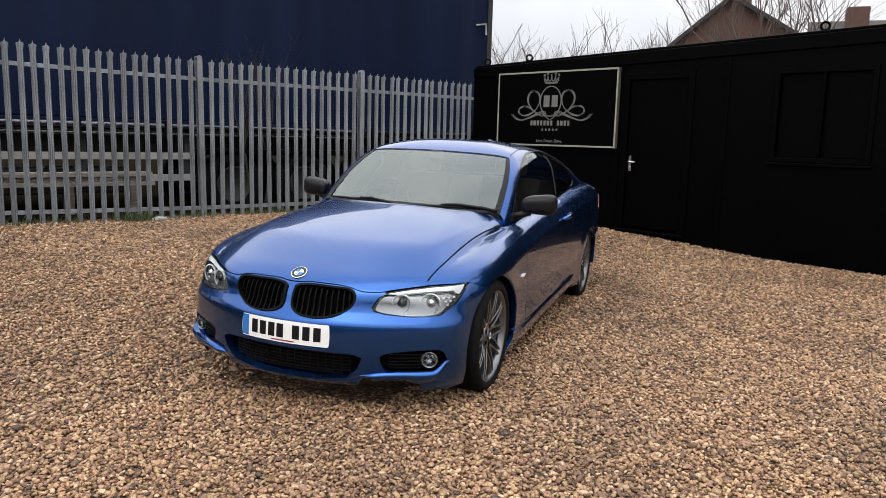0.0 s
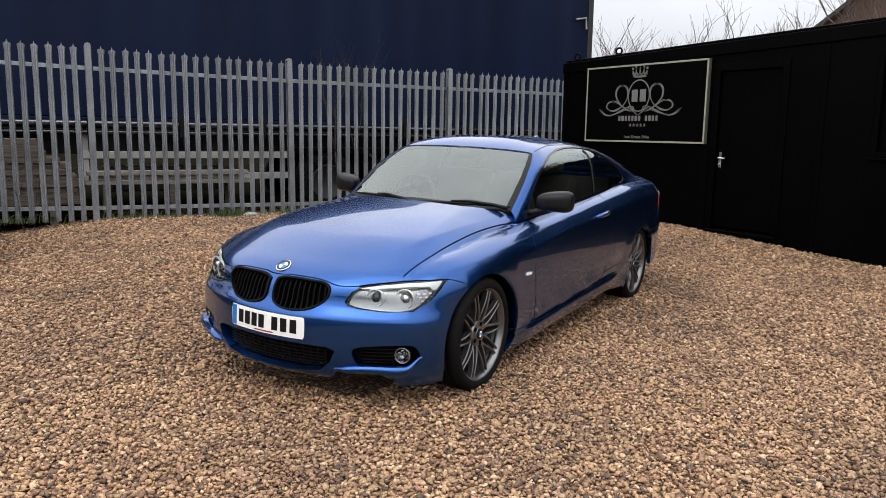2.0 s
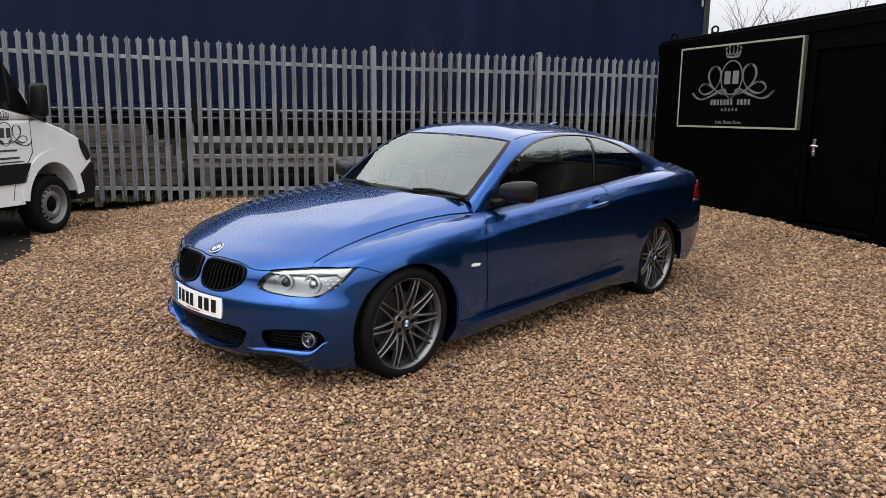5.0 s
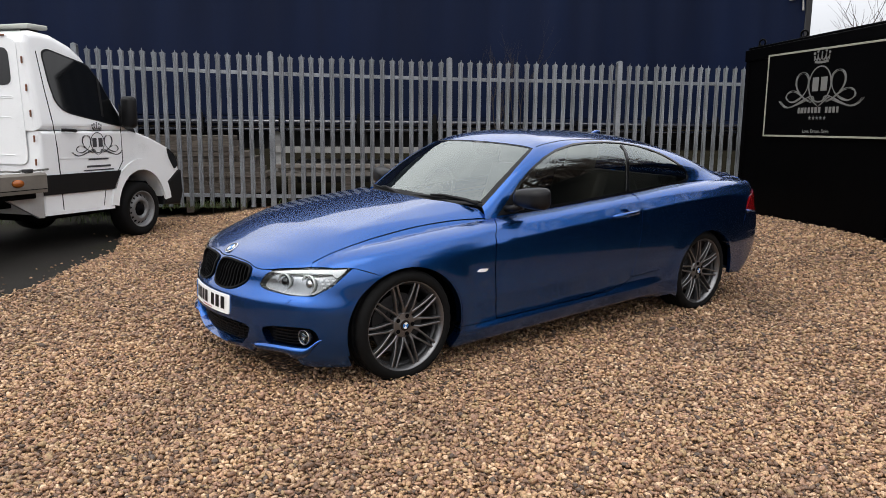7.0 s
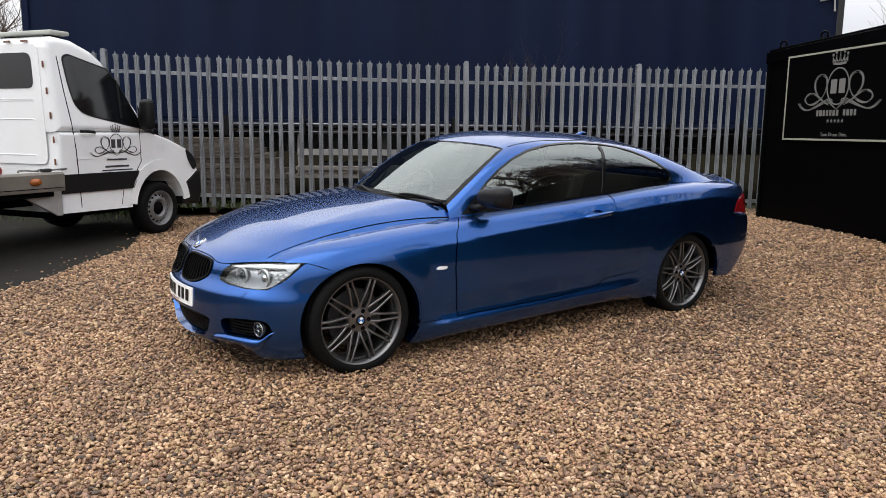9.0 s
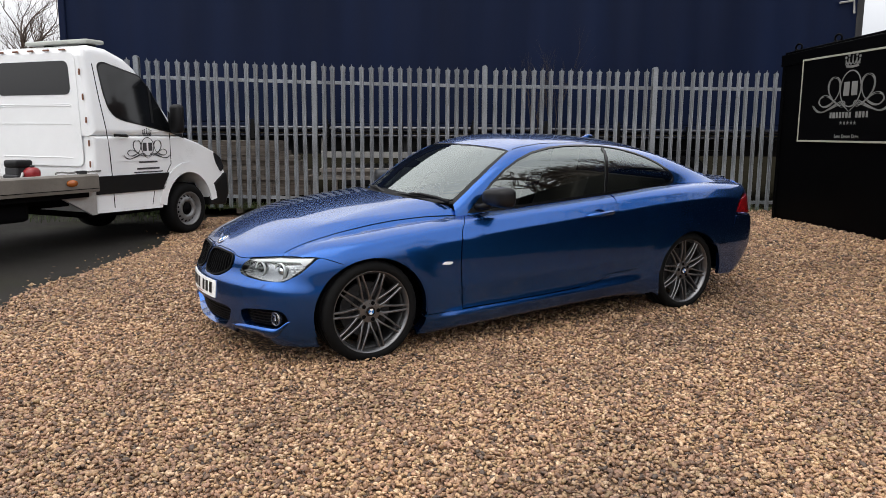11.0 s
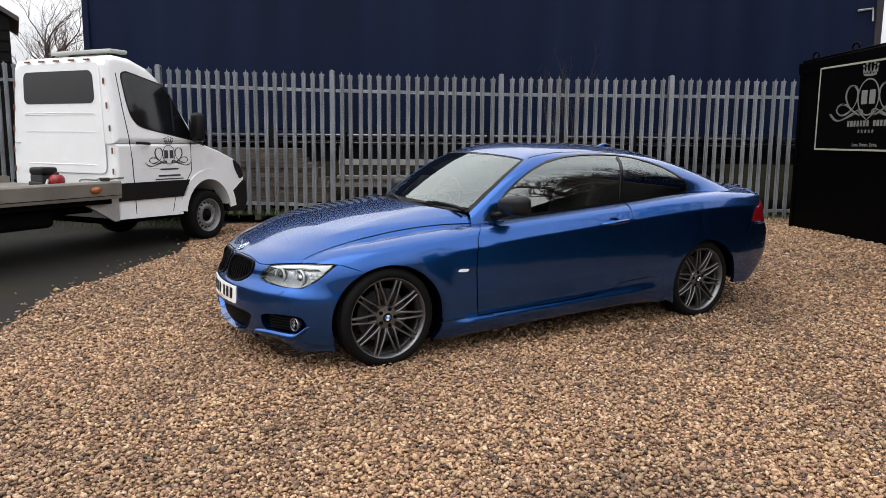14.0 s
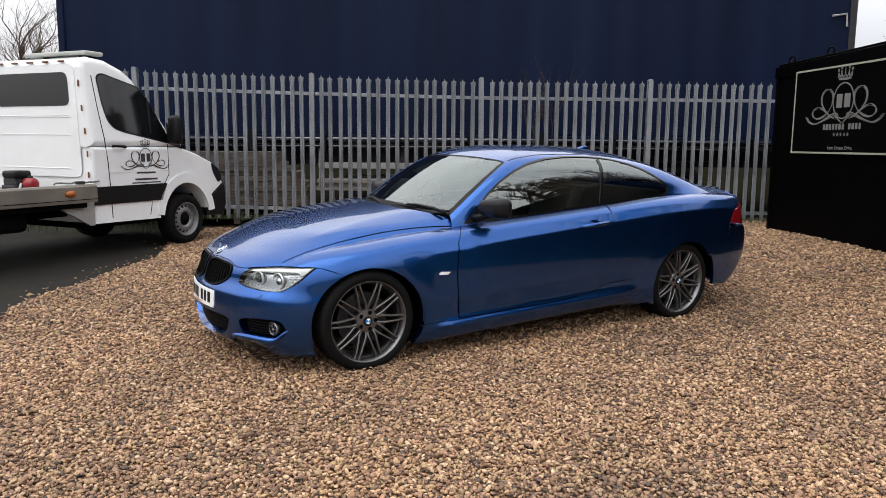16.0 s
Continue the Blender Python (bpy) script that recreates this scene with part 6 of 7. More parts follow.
    # roof, pillars and glass
    DLO = [(0.618, 0.838), (0.514, 0.932), (0.41, 1.03), (0.296, 1.113), (0.166, 1.18), (0.016, 1.231), (-0.166, 1.264), (-0.343, 1.277), (-0.517, 1.279), (-0.685, 1.272), (-0.821, 1.256), (-0.958, 1.228), (-1.081, 1.190), (-1.191, 1.143),
           (-1.285, 1.090), (-1.325, 1.050), (-1.330, 1.012), (-1.305, 0.984), (-1.211, 0.962), (-0.912, 0.942), (-0.613, 0.922), (-0.334, 0.902), (-0.072, 0.882), (0.172, 0.863), (0.4, 0.846)]
    dlo = cabin_xz(DLO)
    near = [(0.700, 0.0), (0.682, 1.1), (0.523, 12.1), (0.368, 22.2), (0.235, 30.0), (0.165, 34.0)]
    header = []
    for y in np.linspace(0.50, -0.50, 21):
        x = 0.178 - 0.10 * abs(y) ** 2.6
        q = view_top(np.array([(x, y)]), shell_cabin)[0]
        header.append((x, math.degrees(math.atan2(q[2] - 0.88, q[1]))))
    flipt = lambda pts: [(a, 180 - b) for a, b in pts]
    base = []
    for y in np.linspace(-0.645, 0.645, 25):
        base.append((0.70 + 0.40 * (0.645 ** 2 - y * y) - 0.02, y))
    foot = []
    for x, y in base:
        q = view_top(np.array([(x, y)]), shell_cabin)[0]
        foot.append((x, math.degrees(math.atan2(q[2] - 0.88, q[1]))))
    screen_o = near[1:] + header[1:-1] + flipt(near[1:])[::-1] + foot[1:-1]
    back = [(-1.25, 40.0), (-1.32, 35), (-1.45, 27), (-1.62, 18.5), (-1.76, 12.5)]
    rear_o = back + [(-1.80, 20), (-1.82, 45), (-1.83, 90), (-1.82, 135), (-1.80, 160)] + flipt(back)[::-1] + [(-1.20, 130), (-1.17, 110), (-1.16, 90), (-1.17, 70), (-1.20, 50)]
    outer = [(0.702, -6.0), (0.700, -2.0), (0.694, 1.1)] + [(x + 0.010, t) for x, t in near[2:]]
    shell_out = outer + [(x + 0.012, t) for x, t in header[1:-1]] + flipt(outer)[::-1] + [(-0.3, 186), (-1.0, 183), (-1.60, 178), (-1.85, 173), (-1.90, 150), (-1.90, 90), (-1.90, 30), (-1.85, 7), (-1.60, 2), (-1.0, -3), (-0.3, -6)]
    cabin = panel("cabin_shell", view_cabin, shell_out, PAINT, car, "painted roof and pillars", holes=[dlo, flipt(dlo)[::-1], rear_o], cell=0.02, unit=THETA, lip=0.02)
    for sgn in (1, -1):
        # the groove where the roof skin meets the side frame
        pts = []
        for x in np.linspace(0.14, -1.15, 40):
            y = 0.533 - 0.03 * smooth01(0.14, -0.2, x) - 0.012 * math.sin((x + 0.5) * 2)
            q = view_top(np.array([(x, y)]), shell_cabin)[0]
            pts.append((q[0], q[1] * sgn, q[2] - 0.0005))
        part("roof_groove", tube(pts, 0.0028, 6), BLACK_PLASTIC, cabin)
    ws = panel("windscreen", view_cabin, screen_o, SCREEN_GLASS, car, "windscreen mirroring the sky", cell=0.03, unit=THETA, lift=-0.0045, lip=0)
    ws.visible_shadow = False
    panel("frit_band", view_cabin, screen_o, BLACK_PLASTIC, ws, "black printed screen border", holes=[inset(screen_o, THETA, 0.022)], cell=0.014, unit=THETA, lift=-0.0025, lip=0)
    rw = panel("rear_screen", view_cabin, rear_o, SIDE_GLASS, car, cell=0.05, unit=THETA, lift=-0.003, lip=0)
    rw.visible_shadow = False
    for flip in (False, True):
        ring_in = inset(dlo, THETA, 0.013)
        trim = panel("window_trim", view_cabin, dlo, BLACK_GLOSS, car, "black window surround", holes=[ring_in], cell=0.012, unit=THETA, lift=0.001, lip=0.015, flip=flip)
        bx = lambda z: -0.669 + (1.26 - z) * 0.267
        pil = cabin_xz([(bx(z) - 0.012, z) for z in (0.925, 1.0, 1.1, 1.2, 1.254)] + [(bx(z) + 0.012, z) for z in (1.254, 1.2, 1.1, 1.0, 0.925)])
        panel("b_pillar", view_cabin, pil, BLACK_GLOSS, trim, cell=0.02, unit=THETA, lift=0.0015, lip=0.02, flip=flip)
        sail = cabin_xz([(0.612, 0.838), (0.514, 0.930), (0.455, 0.985), (0.445, 0.852)])
        panel("mirror_sail", view_cabin, sail, BLACK_PLASTIC, trim, cell=0.02, unit=THETA, lift=0.0015, lip=0.01, flip=flip)
        g = panel("side_window", view_cabin, ring_in, SIDE_GLASS, car, "dark tinted side window", cell=0.05, unit=THETA, lift=-0.003, lip=0, flip=flip)
        g.visible_shadow = False
    # roof lining and cowl
    panel("roof_lining", view_cabin, [(0.16, 40), (0.16, 140), (-1.15, 135), (-1.15, 45)], SEAT_GREY, car, cell=0.08, unit=THETA, lift=-0.03, lip=0)
    cowl = [(float(SCUTTLE(abs(y))) + 0.03, y) for y in np.linspace(-0.66, 0.66, 21)] + [(0.62, 0.66), (0.74, 0.3), (0.76, 0), (0.74, -0.3), (0.62, -0.66)]
    panel("cowl", view_top, cowl, GRILLE_BLACK, car, "black plastic scuttle", cell=0.04, lift=-0.022, lip=0)
    # inner structure, so that no light falls through
    part("underbody", prism([(-2.25, 0.24), (-1.0, 0.20), (1.80, 0.20), (1.80, 0.44), (1.5, 0.58), (0.95, 0.72), (0.86, 0.40), (-1.0, 0.40), (-1.25, 0.78), (-2.25, 0.85)], -0.60, 0.60, "y"), DARK_VOID, car)
    part("front_undertray", prism([(1.72, 0.15), (1.93, 0.15), (1.97, 0.20), (1.72, 0.24)], -0.56, 0.56, "y"), DARK_VOID, car)
    for s in (1, -1):
        part("inner_sill", prism([(1.0, 0.125), (-0.98, 0.20), (-0.98, 0.30), (1.0, 0.24)], *sorted((0.60 * s, 0.77 * s)), "y"), DARK_VOID, car)
    for x in (1.38, -1.38):
        for s in (1, -1):
            build_wheel(car, pose(x, 0.735 * s, 0.295, 0, 7 + 47 * (x > 0) + 11 * (s < 0), 0 if s > 0 else 180))
            # dark liner of the wheel housing
            bm = lathe([(0.02, 0.40 * s), (0.40, 0.40 * s), (0.40, 0.70 * s), (0.385, 0.72 * s)], 36, "y", m=pose(x, 0, 0.30), cap=False)
            bmesh.ops.bisect_plane(bm, geom=bm.verts[:] + bm.edges[:] + bm.faces[:], plane_co=(0, 0, 0.15), plane_no=(0, 0, 1), clear_inner=True)
            part("wheel_liner", bm, DARK_VOID, car)
    build_mirrors(car)
    build_wipers(car)
    build_interior(car)
    return car


CAR = build_car()


# ---------------------------------------------------------------- white recovery van with a flat bed
VAN_GLASS = plain("van_window_glass", (0.004, 0.0045, 0.005), 0.04, vary=0.1, gloss=0.5)


def build_van():
    van = thing("flatbed_van", "white flatbed recovery van with black lower trim on the asphalt", "van", pose(*VAN_AT, 0, 0, 0, VAN_YAW))
    HW = 0.92

    def half(z):
        return HW - max(0.0, z - 1.28) * 0.115

    def tapered(poly, bevel, name, mat, label=""):
        bm = prism(poly, -1.0, 1.0, "y", 0.0)
        for v in bm.verts:
            v.co.y *= half(v.co.z)
        if bevel:
            edges = [e for e in bm.edges if abs(e.verts[0].co.y) > 0.5 and e.verts[0].co.y * e.verts[1].co.y > 0]
            bmesh.ops.bevel(bm, geom=edges, offset=bevel, segments=5, profile=0.5, affect='EDGES')
        return part(name, bm, mat, van, label)
    arch = [(-0.12 + 0.42 * math.cos(radians(a)), 0.36 + 0.47 * math.sin(radians(a))) for a in np.linspace(0, 180, 17)]
    lower = [(0.58, 0.62), (0.60, 0.80), (0.52, 1.00), (0.40, 1.09), (0.10, 1.21), (-0.20, 1.30), (-1.58, 1.30), (-1.60, 0.42), (-0.60, 0.40)] + arch[::-1][0:0] + [(-0.56, 0.44)] + arch[::-1][1:-1] + [(0.32, 0.62)]
    tapered(lower, 0.035, "lower_body", WHITE_VAN)
    upper = [(-0.20, 1.302), (-0.62, 1.86), (-0.84, 2.12), (-0.98, 2.22), (-1.22, 2.31), (-1.45, 2.33), (-1.57, 2.30), (-1.60, 2.20), (-1.60, 1.302)]
    tapered(upper, 0.075, "cab", WHITE_VAN)

    def plate(poly, t0, t1, name, mat, parent, label="", side=-1):
        """A flat piece on the van's side, following its lean."""
        bm = prism(poly, t0, t1, "y")
        for v in bm.verts:
            v.co.y = side * (half(v.co.z) + v.co.y)
        bmesh.ops.recalc_face_normals(bm, faces=bm.faces)
        return part(name, bm, mat, parent, label)

    def seam(pts, parent, side=-1, r=0.005):
        return part("seam", tube([(x, side * (half(z) + 0.001), z) for x, z in pts], r, 6), DARK_VOID, parent)
    for side in (-1, 1):
        door = plate([(-1.36, 1.0), (-0.42, 1.0), (-0.42, 1.01), (-1.36, 1.01)], 0.0, 0.003, "door", WHITE_VAN, van, "white cab door with a dark crest", side)
        win = rounded([(-1.40, 2.10), (-1.365, 1.80), (-1.32, 1.62), (-1.24, 1.53), (-1.12, 1.49), (-0.42, 1.36), (-0.40, 1.42), (-0.66, 1.86), (-0.80, 2.02), (-1.32, 2.14)], 0.05, 3)
        plate(win, 0.001, 0.006, "window", VAN_GLASS, door, "dark door window", side)
        P = np.array(win)
        rim = [tuple(q) for q in (P - P.mean(0)) * (1.035, 1.05) + P.mean(0)]
        plate(rim, 0.0005, 0.003, "window_rubber", BLACK_PLASTIC, door, "", side)
        plate([(-0.70, 1.47), (-0.67, 1.46), (-0.66, 1.86), (-0.69, 1.92)], 0.006, 0.012, "pillar", BLACK_PLASTIC, door, "", side)
        plate([(-0.42, 1.35), (-0.18, 1.27), (-0.30, 1.50), (-0.40, 1.62)], 0.001, 0.008, "mirror_base", BLACK_PLASTIC, door, "", side)
        seam([(-1.47, 2.12), (-1.44, 1.75), (-1.40, 1.40), (-1.375, 1.12), (-1.36, 0.85), (-1.345, 0.46)], door, side)
        seam([(-0.42, 1.34), (-0.42, 0.95), (-0.50, 0.84)], door, side)
        plate([(-1.60, 0.63), (-0.565, 0.63), (-0.52, 0.72), (-0.47, 0.84), (-1.60, 0.84)], 0.001, 0.016, "side_strip", BLACK_PLASTIC, van, "black side moulding", side)
        plate([(-1.60, 0.415), (-0.60, 0.40), (-0.60, 0.43), (-1.60, 0.445)], 0.001, 0.01, "sill", WHITE_VAN, van, "", side)
        seam([(-0.72, 0.62), (-0.76, 0.45)], van, side, 0.004)
        tubep = [(-1.30, -0.0, 1.31), (-1.27, 0.03, 1.312), (-1.14, 0.03, 1.305), (-1.10, 0.0, 1.30)]
        part("door_handle", tube([(x, side * (half(z) + d), z) for x, d, z in tubep], 0.017, 8), BLACK_PLASTIC, door, "black door handle", smooth=True)
        # arch flare, lamp, bumper corner
        fl = [(-0.12 + 0.42 * math.cos(radians(a)), 0.36 + 0.47 * math.sin(radians(a))) for a in np.linspace(8, 172, 20)]
        fo = [(-0.12 + 0.53 * math.cos(radians(a)), 0.36 + 0.60 * math.sin(radians(a))) for a in np.linspace(172, 8, 20)]
        plate(fl + fo, -0.01, 0.016, "arch_flare", WHITE_VAN, van, "", side)
        plate(rounded([(0.36, 1.09), (0.50, 1.00), (0.575, 0.86), (0.50, 0.80), (0.40, 0.95)], 0.04, 3), 0.001, 0.010, "headlight", BLACK_GLOSS, van, "dark headlight cluster", side)
        mm = part("mirror", box(-0.47, -0.34, side * (HW + 0.03) if side > 0 else -HW - 0.21, side * (HW + 0.21) if side > 0 else -HW - 0.03, 1.33, 1.70, 0.055, 3), BLACK_PLASTIC, van, "tall black door mirror", smooth=True)
        part("mirror_arm", tube([(-0.36, side * (HW - 0.02), 1.37), (-0.40, side * (HW + 0.10), 1.42)], 0.025, 8), BLACK_PLASTIC, mm)
    part("front_bumper", prism([(0.28, 0.36), (0.60, 0.34), (0.66, 0.50), (0.64, 0.79), (0.56, 0.80), (0.30, 0.62)], -HW - 0.01, HW + 0.01, "y", 0.03), BLACK_PLASTIC, van, "black plastic bumper")
    part("windscreen", prism([(-0.225, 1.335), (-0.625, 1.868), (-0.83, 2.11), (-0.84, 2.10), (-0.66, 1.86), (-0.25, 1.325)], -0.76, 0.76, "y"), BLACK_GLOSS, van, "dark windscreen")
    # back wall of the cab
    part("rear_window", prism(rounded([(-0.62, 1.77), (0.62, 1.77), (0.60, 2.15), (-0.60, 2.15)], 0.09, 5), -1.612, -1.599, "x"), BLACK_GLOSS, van, "dark rear cab window")
    part("wall_frame", prism(rounded([(-0.76, 0.95), (0.76, 0.95), (0.71, 2.24), (-0.71, 2.24)], 0.10, 4), -1.606, -1.598, "x"), WHITE_VAN, van)
    for z, w in ((1.66, 0.62), (1.64, 0.62), (1.44, 0.60), (1.05, 0.60)):
        part("swage", tube([(-1.604, -w, z - 0.01), (-1.606, -w + 0.03, z), (-1.606, w - 0.03, z), (-1.604, w, z - 0.01)], 0.007, 6), WHITE_VAN, van)
    for y in (-1, 1):
        for z in (0.98, 1.22, 1.48, 1.74, 2.02):
            part("marker_lamp", box(-1.618, -1.600, y * (half(z) - 0.055) - 0.009, y * (half(z) - 0.055) + 0.009, z - 0.036, z + 0.036, 0.005), MARKER, van, "small dull amber marker lamp")
    for y in (-0.52, -0.26, 0.0, 0.26, 0.52):
        part("marker_lamp", box(-1.618, -1.59, y - 0.045, y + 0.045, 2.262, 2.282, 0.005), MARKER, van, "small dull amber marker lamp")
    bar = part("light_bar", box(-1.42, -1.16, -0.70, 0.34, 2.362, 2.410, 0.018, 3), BAR_GREY, van, "pale flat roof light bar", smooth=True)
    part("foot", box(-1.36, -1.20, -0.60, -0.52, 2.30, 2.36), BLACK_PLASTIC, bar)
    part("foot", box(-1.36, -1.20, 0.0, 0.08, 2.30, 2.36), BLACK_PLASTIC, bar)
    # flat bed
    bed = part("flat_bed", box(-5.9, -1.66, -1.0, 1.0, 0.76, 0.80), BED_ALU, van, "worn aluminium load bed")
    for side in (-1, 1):
        part("side_rail", prism([(side * 1.0, 0.68), (side * 1.045, 0.68), (side * 1.05, 0.70), (side * 1.05, 0.86), (side * 1.03, 0.88), (side * 0.93, 0.88), (side * 0.92, 0.80), (side * 1.0, 0.80)], -5.9, -1.66, "x", 0.004), BED_ALU, bed, "aluminium bed rail")
        part("rail_groove", box(-5.9, -1.67, side * 1.052 - 0.003, side * 1.052 + 0.003, 0.715, 0.722), DARK_VOID, bed)
        part("side_lamp", lathe([(0.0, 0.0), (0.05, 0.0), (0.045, 0.018), (0.0, 0.024)], 20, "y", m=pose(-2.02, side * 1.05, 0.79, 0 if side > 0 else 180) @ Matrix.Diagonal((1.4, 1, 0.8, 1))), AMBER, bed, "amber side lamp", smooth=True)
        part("ramp_edge", prism([(-1.66, 0.40), (-1.60, 0.40), (-1.60, 0.68), (-2.05, 0.68), (-2.05, 0.62)], side * 0.90 - 0.02, side * 0.90 + 0.02, "y"), ALUMINIUM, van)
        part("chassis_rail", box(-5.6, -0.3, side * 0.42 - 0.04, side * 0.42 + 0.04, 0.48, 0.66), DARK_VOID, van)
    part("crossboard", box(-5.8, -1.75, -0.98, 0.98, 0.62, 0.68), DARK_VOID, van)
    part("tank", box(-3.2, -2.4, -0.86, -0.50, 0.40, 0.62, 0.05, 2), DARK_VOID, van)
    part("exhaust", tube([(-2.6, -0.60, 0.46), (-3.3, -0.66, 0.46), (-3.5, -0.78, 0.44), (-3.6, -0.92, 0.38)], 0.045, 10), STEEL_DARK, van, smooth=True)
    part("underbody", box(-1.55, 0.4, -0.72, 0.72, 0.34, 0.66), DARK_VOID, van)
    for x, tw in ((-0.12, 0.0), (-3.75, 0.0)):
        for side in (-1, 1):
            m = pose(x, side * 0.80, 0.343, 0, 12, 180 if side < 0 else 0)
            wheel = part("wheel", lathe([(0.20, -0.10), (0.29, -0.115), (0.328, -0.09), (0.335, 0.0), (0.328, 0.09), (0.29, 0.115), (0.215, 0.105)], 48, "y", close=True), RUBBER, van, "black van tyre", smooth=True, m=m)
            rim = part("rim", lathe([(0.21, 0.10), (0.224, 0.112), (0.214, 0.108), (0.203, 0.085), (0.196, 0.055), (0.186, 0.050), (0.148, 0.086), (0.112, 0.094), (0.100, 0.088), (0.092, 0.064), (0.0, 0.060)], 40, "y", cap=False), STEEL_WHEEL, wheel, "grey steel wheel", smooth=True)
            part("hub_cap", lathe([(0.085, 0.058), (0.082, 0.074), (0.060, 0.086), (0.040, 0.088), (0.036, 0.098), (0.0, 0.100)], 24, "y"), DARK_VOID, rim, "dark hub centre", smooth=True)
            for k in range(16):
                a = 2 * math.pi * k / 16
                part("slot", lathe([(0.0, 0.0), (0.021, 0.001), (0.018, 0.004), (0.0, 0.005)], 10, "y"), DARK_VOID, rim, m=pose(0, 0, 0, 0, -math.degrees(a)) @ pose(0.167, 0.068, 0, 0, 0, -43) @ Matrix.Diagonal((1, 1, 0.68, 1)))
    # crest and unreadable lines on the doors
    ink = plain("dark_vinyl", (0.03, 0.03, 0.035), 0.5)
    tagged(part("crest", crest(0.50, -0.003, -0.0005), ink, van, "dark grey crest on the door", m=pose(-0.80, -HW - 0.001, 1.17)), kind="stuff")
    for x in (-0.045, 0.045):
        part("monogram_block", box(x - 0.03, x + 0.03, -0.003, -0.0005, -0.05, 0.05), ink, van, m=pose(-0.80, -HW - 0.001, 1.17))
    for z, w, h in ((0.985, 0.30, 0.018), (0.905, 0.36, 0.022), (0.862, 0.46, 0.014)):
        part("text_bar", box(-w / 2, w / 2, -0.003, -0.0005, -h / 2, h / 2), ink, van, m=pose(-0.80, -HW - 0.001, z))
    return van


VAN = build_van()


def build_winch():
    """A small engine with a red drum on the van's bed."""
    m = pose(*VAN_AT, 0, 0, 0, VAN_YAW) @ pose(-1.93, -0.30, 0.80) @ Matrix.Scale(0.72, 4)
    w = thing("winch_engine", "small black petrol engine with a red tank on the bed", "engine", m)
    bm = box(-0.14, 0.14, 0.16, 0.50, 0.0, 0.08, 0.02, 2)
    box(-0.12, 0.12, 0.18, 0.48, 0.06, 0.20, 0.03, 2, bm)
    part("engine_block", bm, STEEL_DARK, w)
    part("air_filter", box(-0.15, 0.15, 0.14, 0.46, 0.19, 0.31, 0.04, 3), BLACK_PLASTIC, w, smooth=True)
    part("drum", lathe([(0.0, -0.16), (0.06, -0.16), (0.095, -0.13), (0.10, -0.02), (0.09, 0.04), (0.0, 0.05)], 28, "y", m=pose(0, 0.04, 0.105)), RED_PAINT, w, "red painted drum", smooth=True)
    part("filler_cap", lathe([(0.0, 0.0), (0.035, 0.0), (0.035, 0.03), (0.0, 0.035)], 14, "z", m=pose(0, -0.02, 0.20)), STEEL_DARK, w)
    part("exhaust_pipe", tube([(0.1, 0.1, 0.06), (-0.1, 0.08, 0.10), (-0.14, 0.06, 0.02)], 0.025, 8), ALUMINIUM, w)
    m2 = pose(*VAN_AT, 0, 0, 0, VAN_YAW) @ pose(-1.85, -0.97, 0.885)
    st = thing("ratchet_strap", "crumpled grey ratchet strap lying on the bed rail", "strap", m2)
    rng = random.Random(9)
    pts = [(-0.3 + 0.05 * i, 0.05 * math.sin(i * 1.3), 0.012 + 0.012 * abs(math.sin(i * 0.9))) for i in range(13)]
    part("webbing", tube(pts, 0.010, 6), SEAT_GREY, st)
    part("buckle", box(-0.02, 0.08, -0.03, 0.03, 0.0, 0.035, 0.006), STEEL_DARK, st)


build_winch()


# ---------------------------------------------------------------- trees, house and edges of the yard
def grow_tree(name, at, height, seed, label, spread_=0.55, stems=1, thick=0.028, depth=6, lean=0.0, taper_=0.42, fork=3, bark=None):
    """A leafless tree: tapered stems that fork into ever finer twigs."""
    rng = random.Random(seed)
    bark = bark or BARK
    tree = thing(name, label, "tree", pose(*at, 0, 0, rng.uniform(0, 360)))
    tagged(tree, group="leafless trees round the yard" if name == "bare_tree" else "saplings by the fence")
    trunk, twigs = bmesh.new(), bmesh.new()

    def limb(p, d, length, r, level):
        pts, rad = [p], [r]
        n = 4 if level < 3 else 3
        for i in range(n):
            d = (d + Vector((rng.uniform(-1, 1), rng.uniform(-1, 1), rng.uniform(-0.3, 0.7))) * (0.14 + 0.03 * level)).normalized()
            pts.append(pts[-1] + d * length / n)
            rad.append(r * (1 - taper_ * (i + 1) / n))
        tube(pts, rad, 7 if level < 2 else (5 if level < 4 else 3), trunk if level < 2 else twigs)
        if level >= depth:
            return
        for k in range(fork if level < 4 else rng.choice((2, 3))):
            i = rng.randint(2, n) if k else n
            side = Vector((rng.uniform(-1, 1), rng.uniform(-1, 1), rng.uniform(-0.25, 0.55))).normalized()
            limb(pts[i], (d * (1 - spread_) + side * spread_ + Vector((0, 0, 0.12))).normalized(), length * rng.uniform(0.58, 0.82), rad[i] * (0.95 if k == 0 else 0.72), level + 1)
    for s in range(stems):
        a = rng.uniform(0, 2 * math.pi)
        tilt = 0.32 if stems > 1 else 0.05
        limb(Vector((0.12 * math.cos(a) * (stems > 1), 0.12 * math.sin(a) * (stems > 1), -0.05)), Vector((tilt * math.cos(a) + lean, tilt * math.sin(a), 1)).normalized(), height * (0.30 if stems == 1 else 0.34), height * thick / (1 if stems == 1 else 1.9), 0)
    stem = part("trunk", trunk, bark, tree, smooth=True)
    if stems > 1:
        tagged(stem, kind="stuff")
    tagged(part("twig_crown", twigs, bark, tree, "bare brown twigs"), kind="stuff")
    return tree


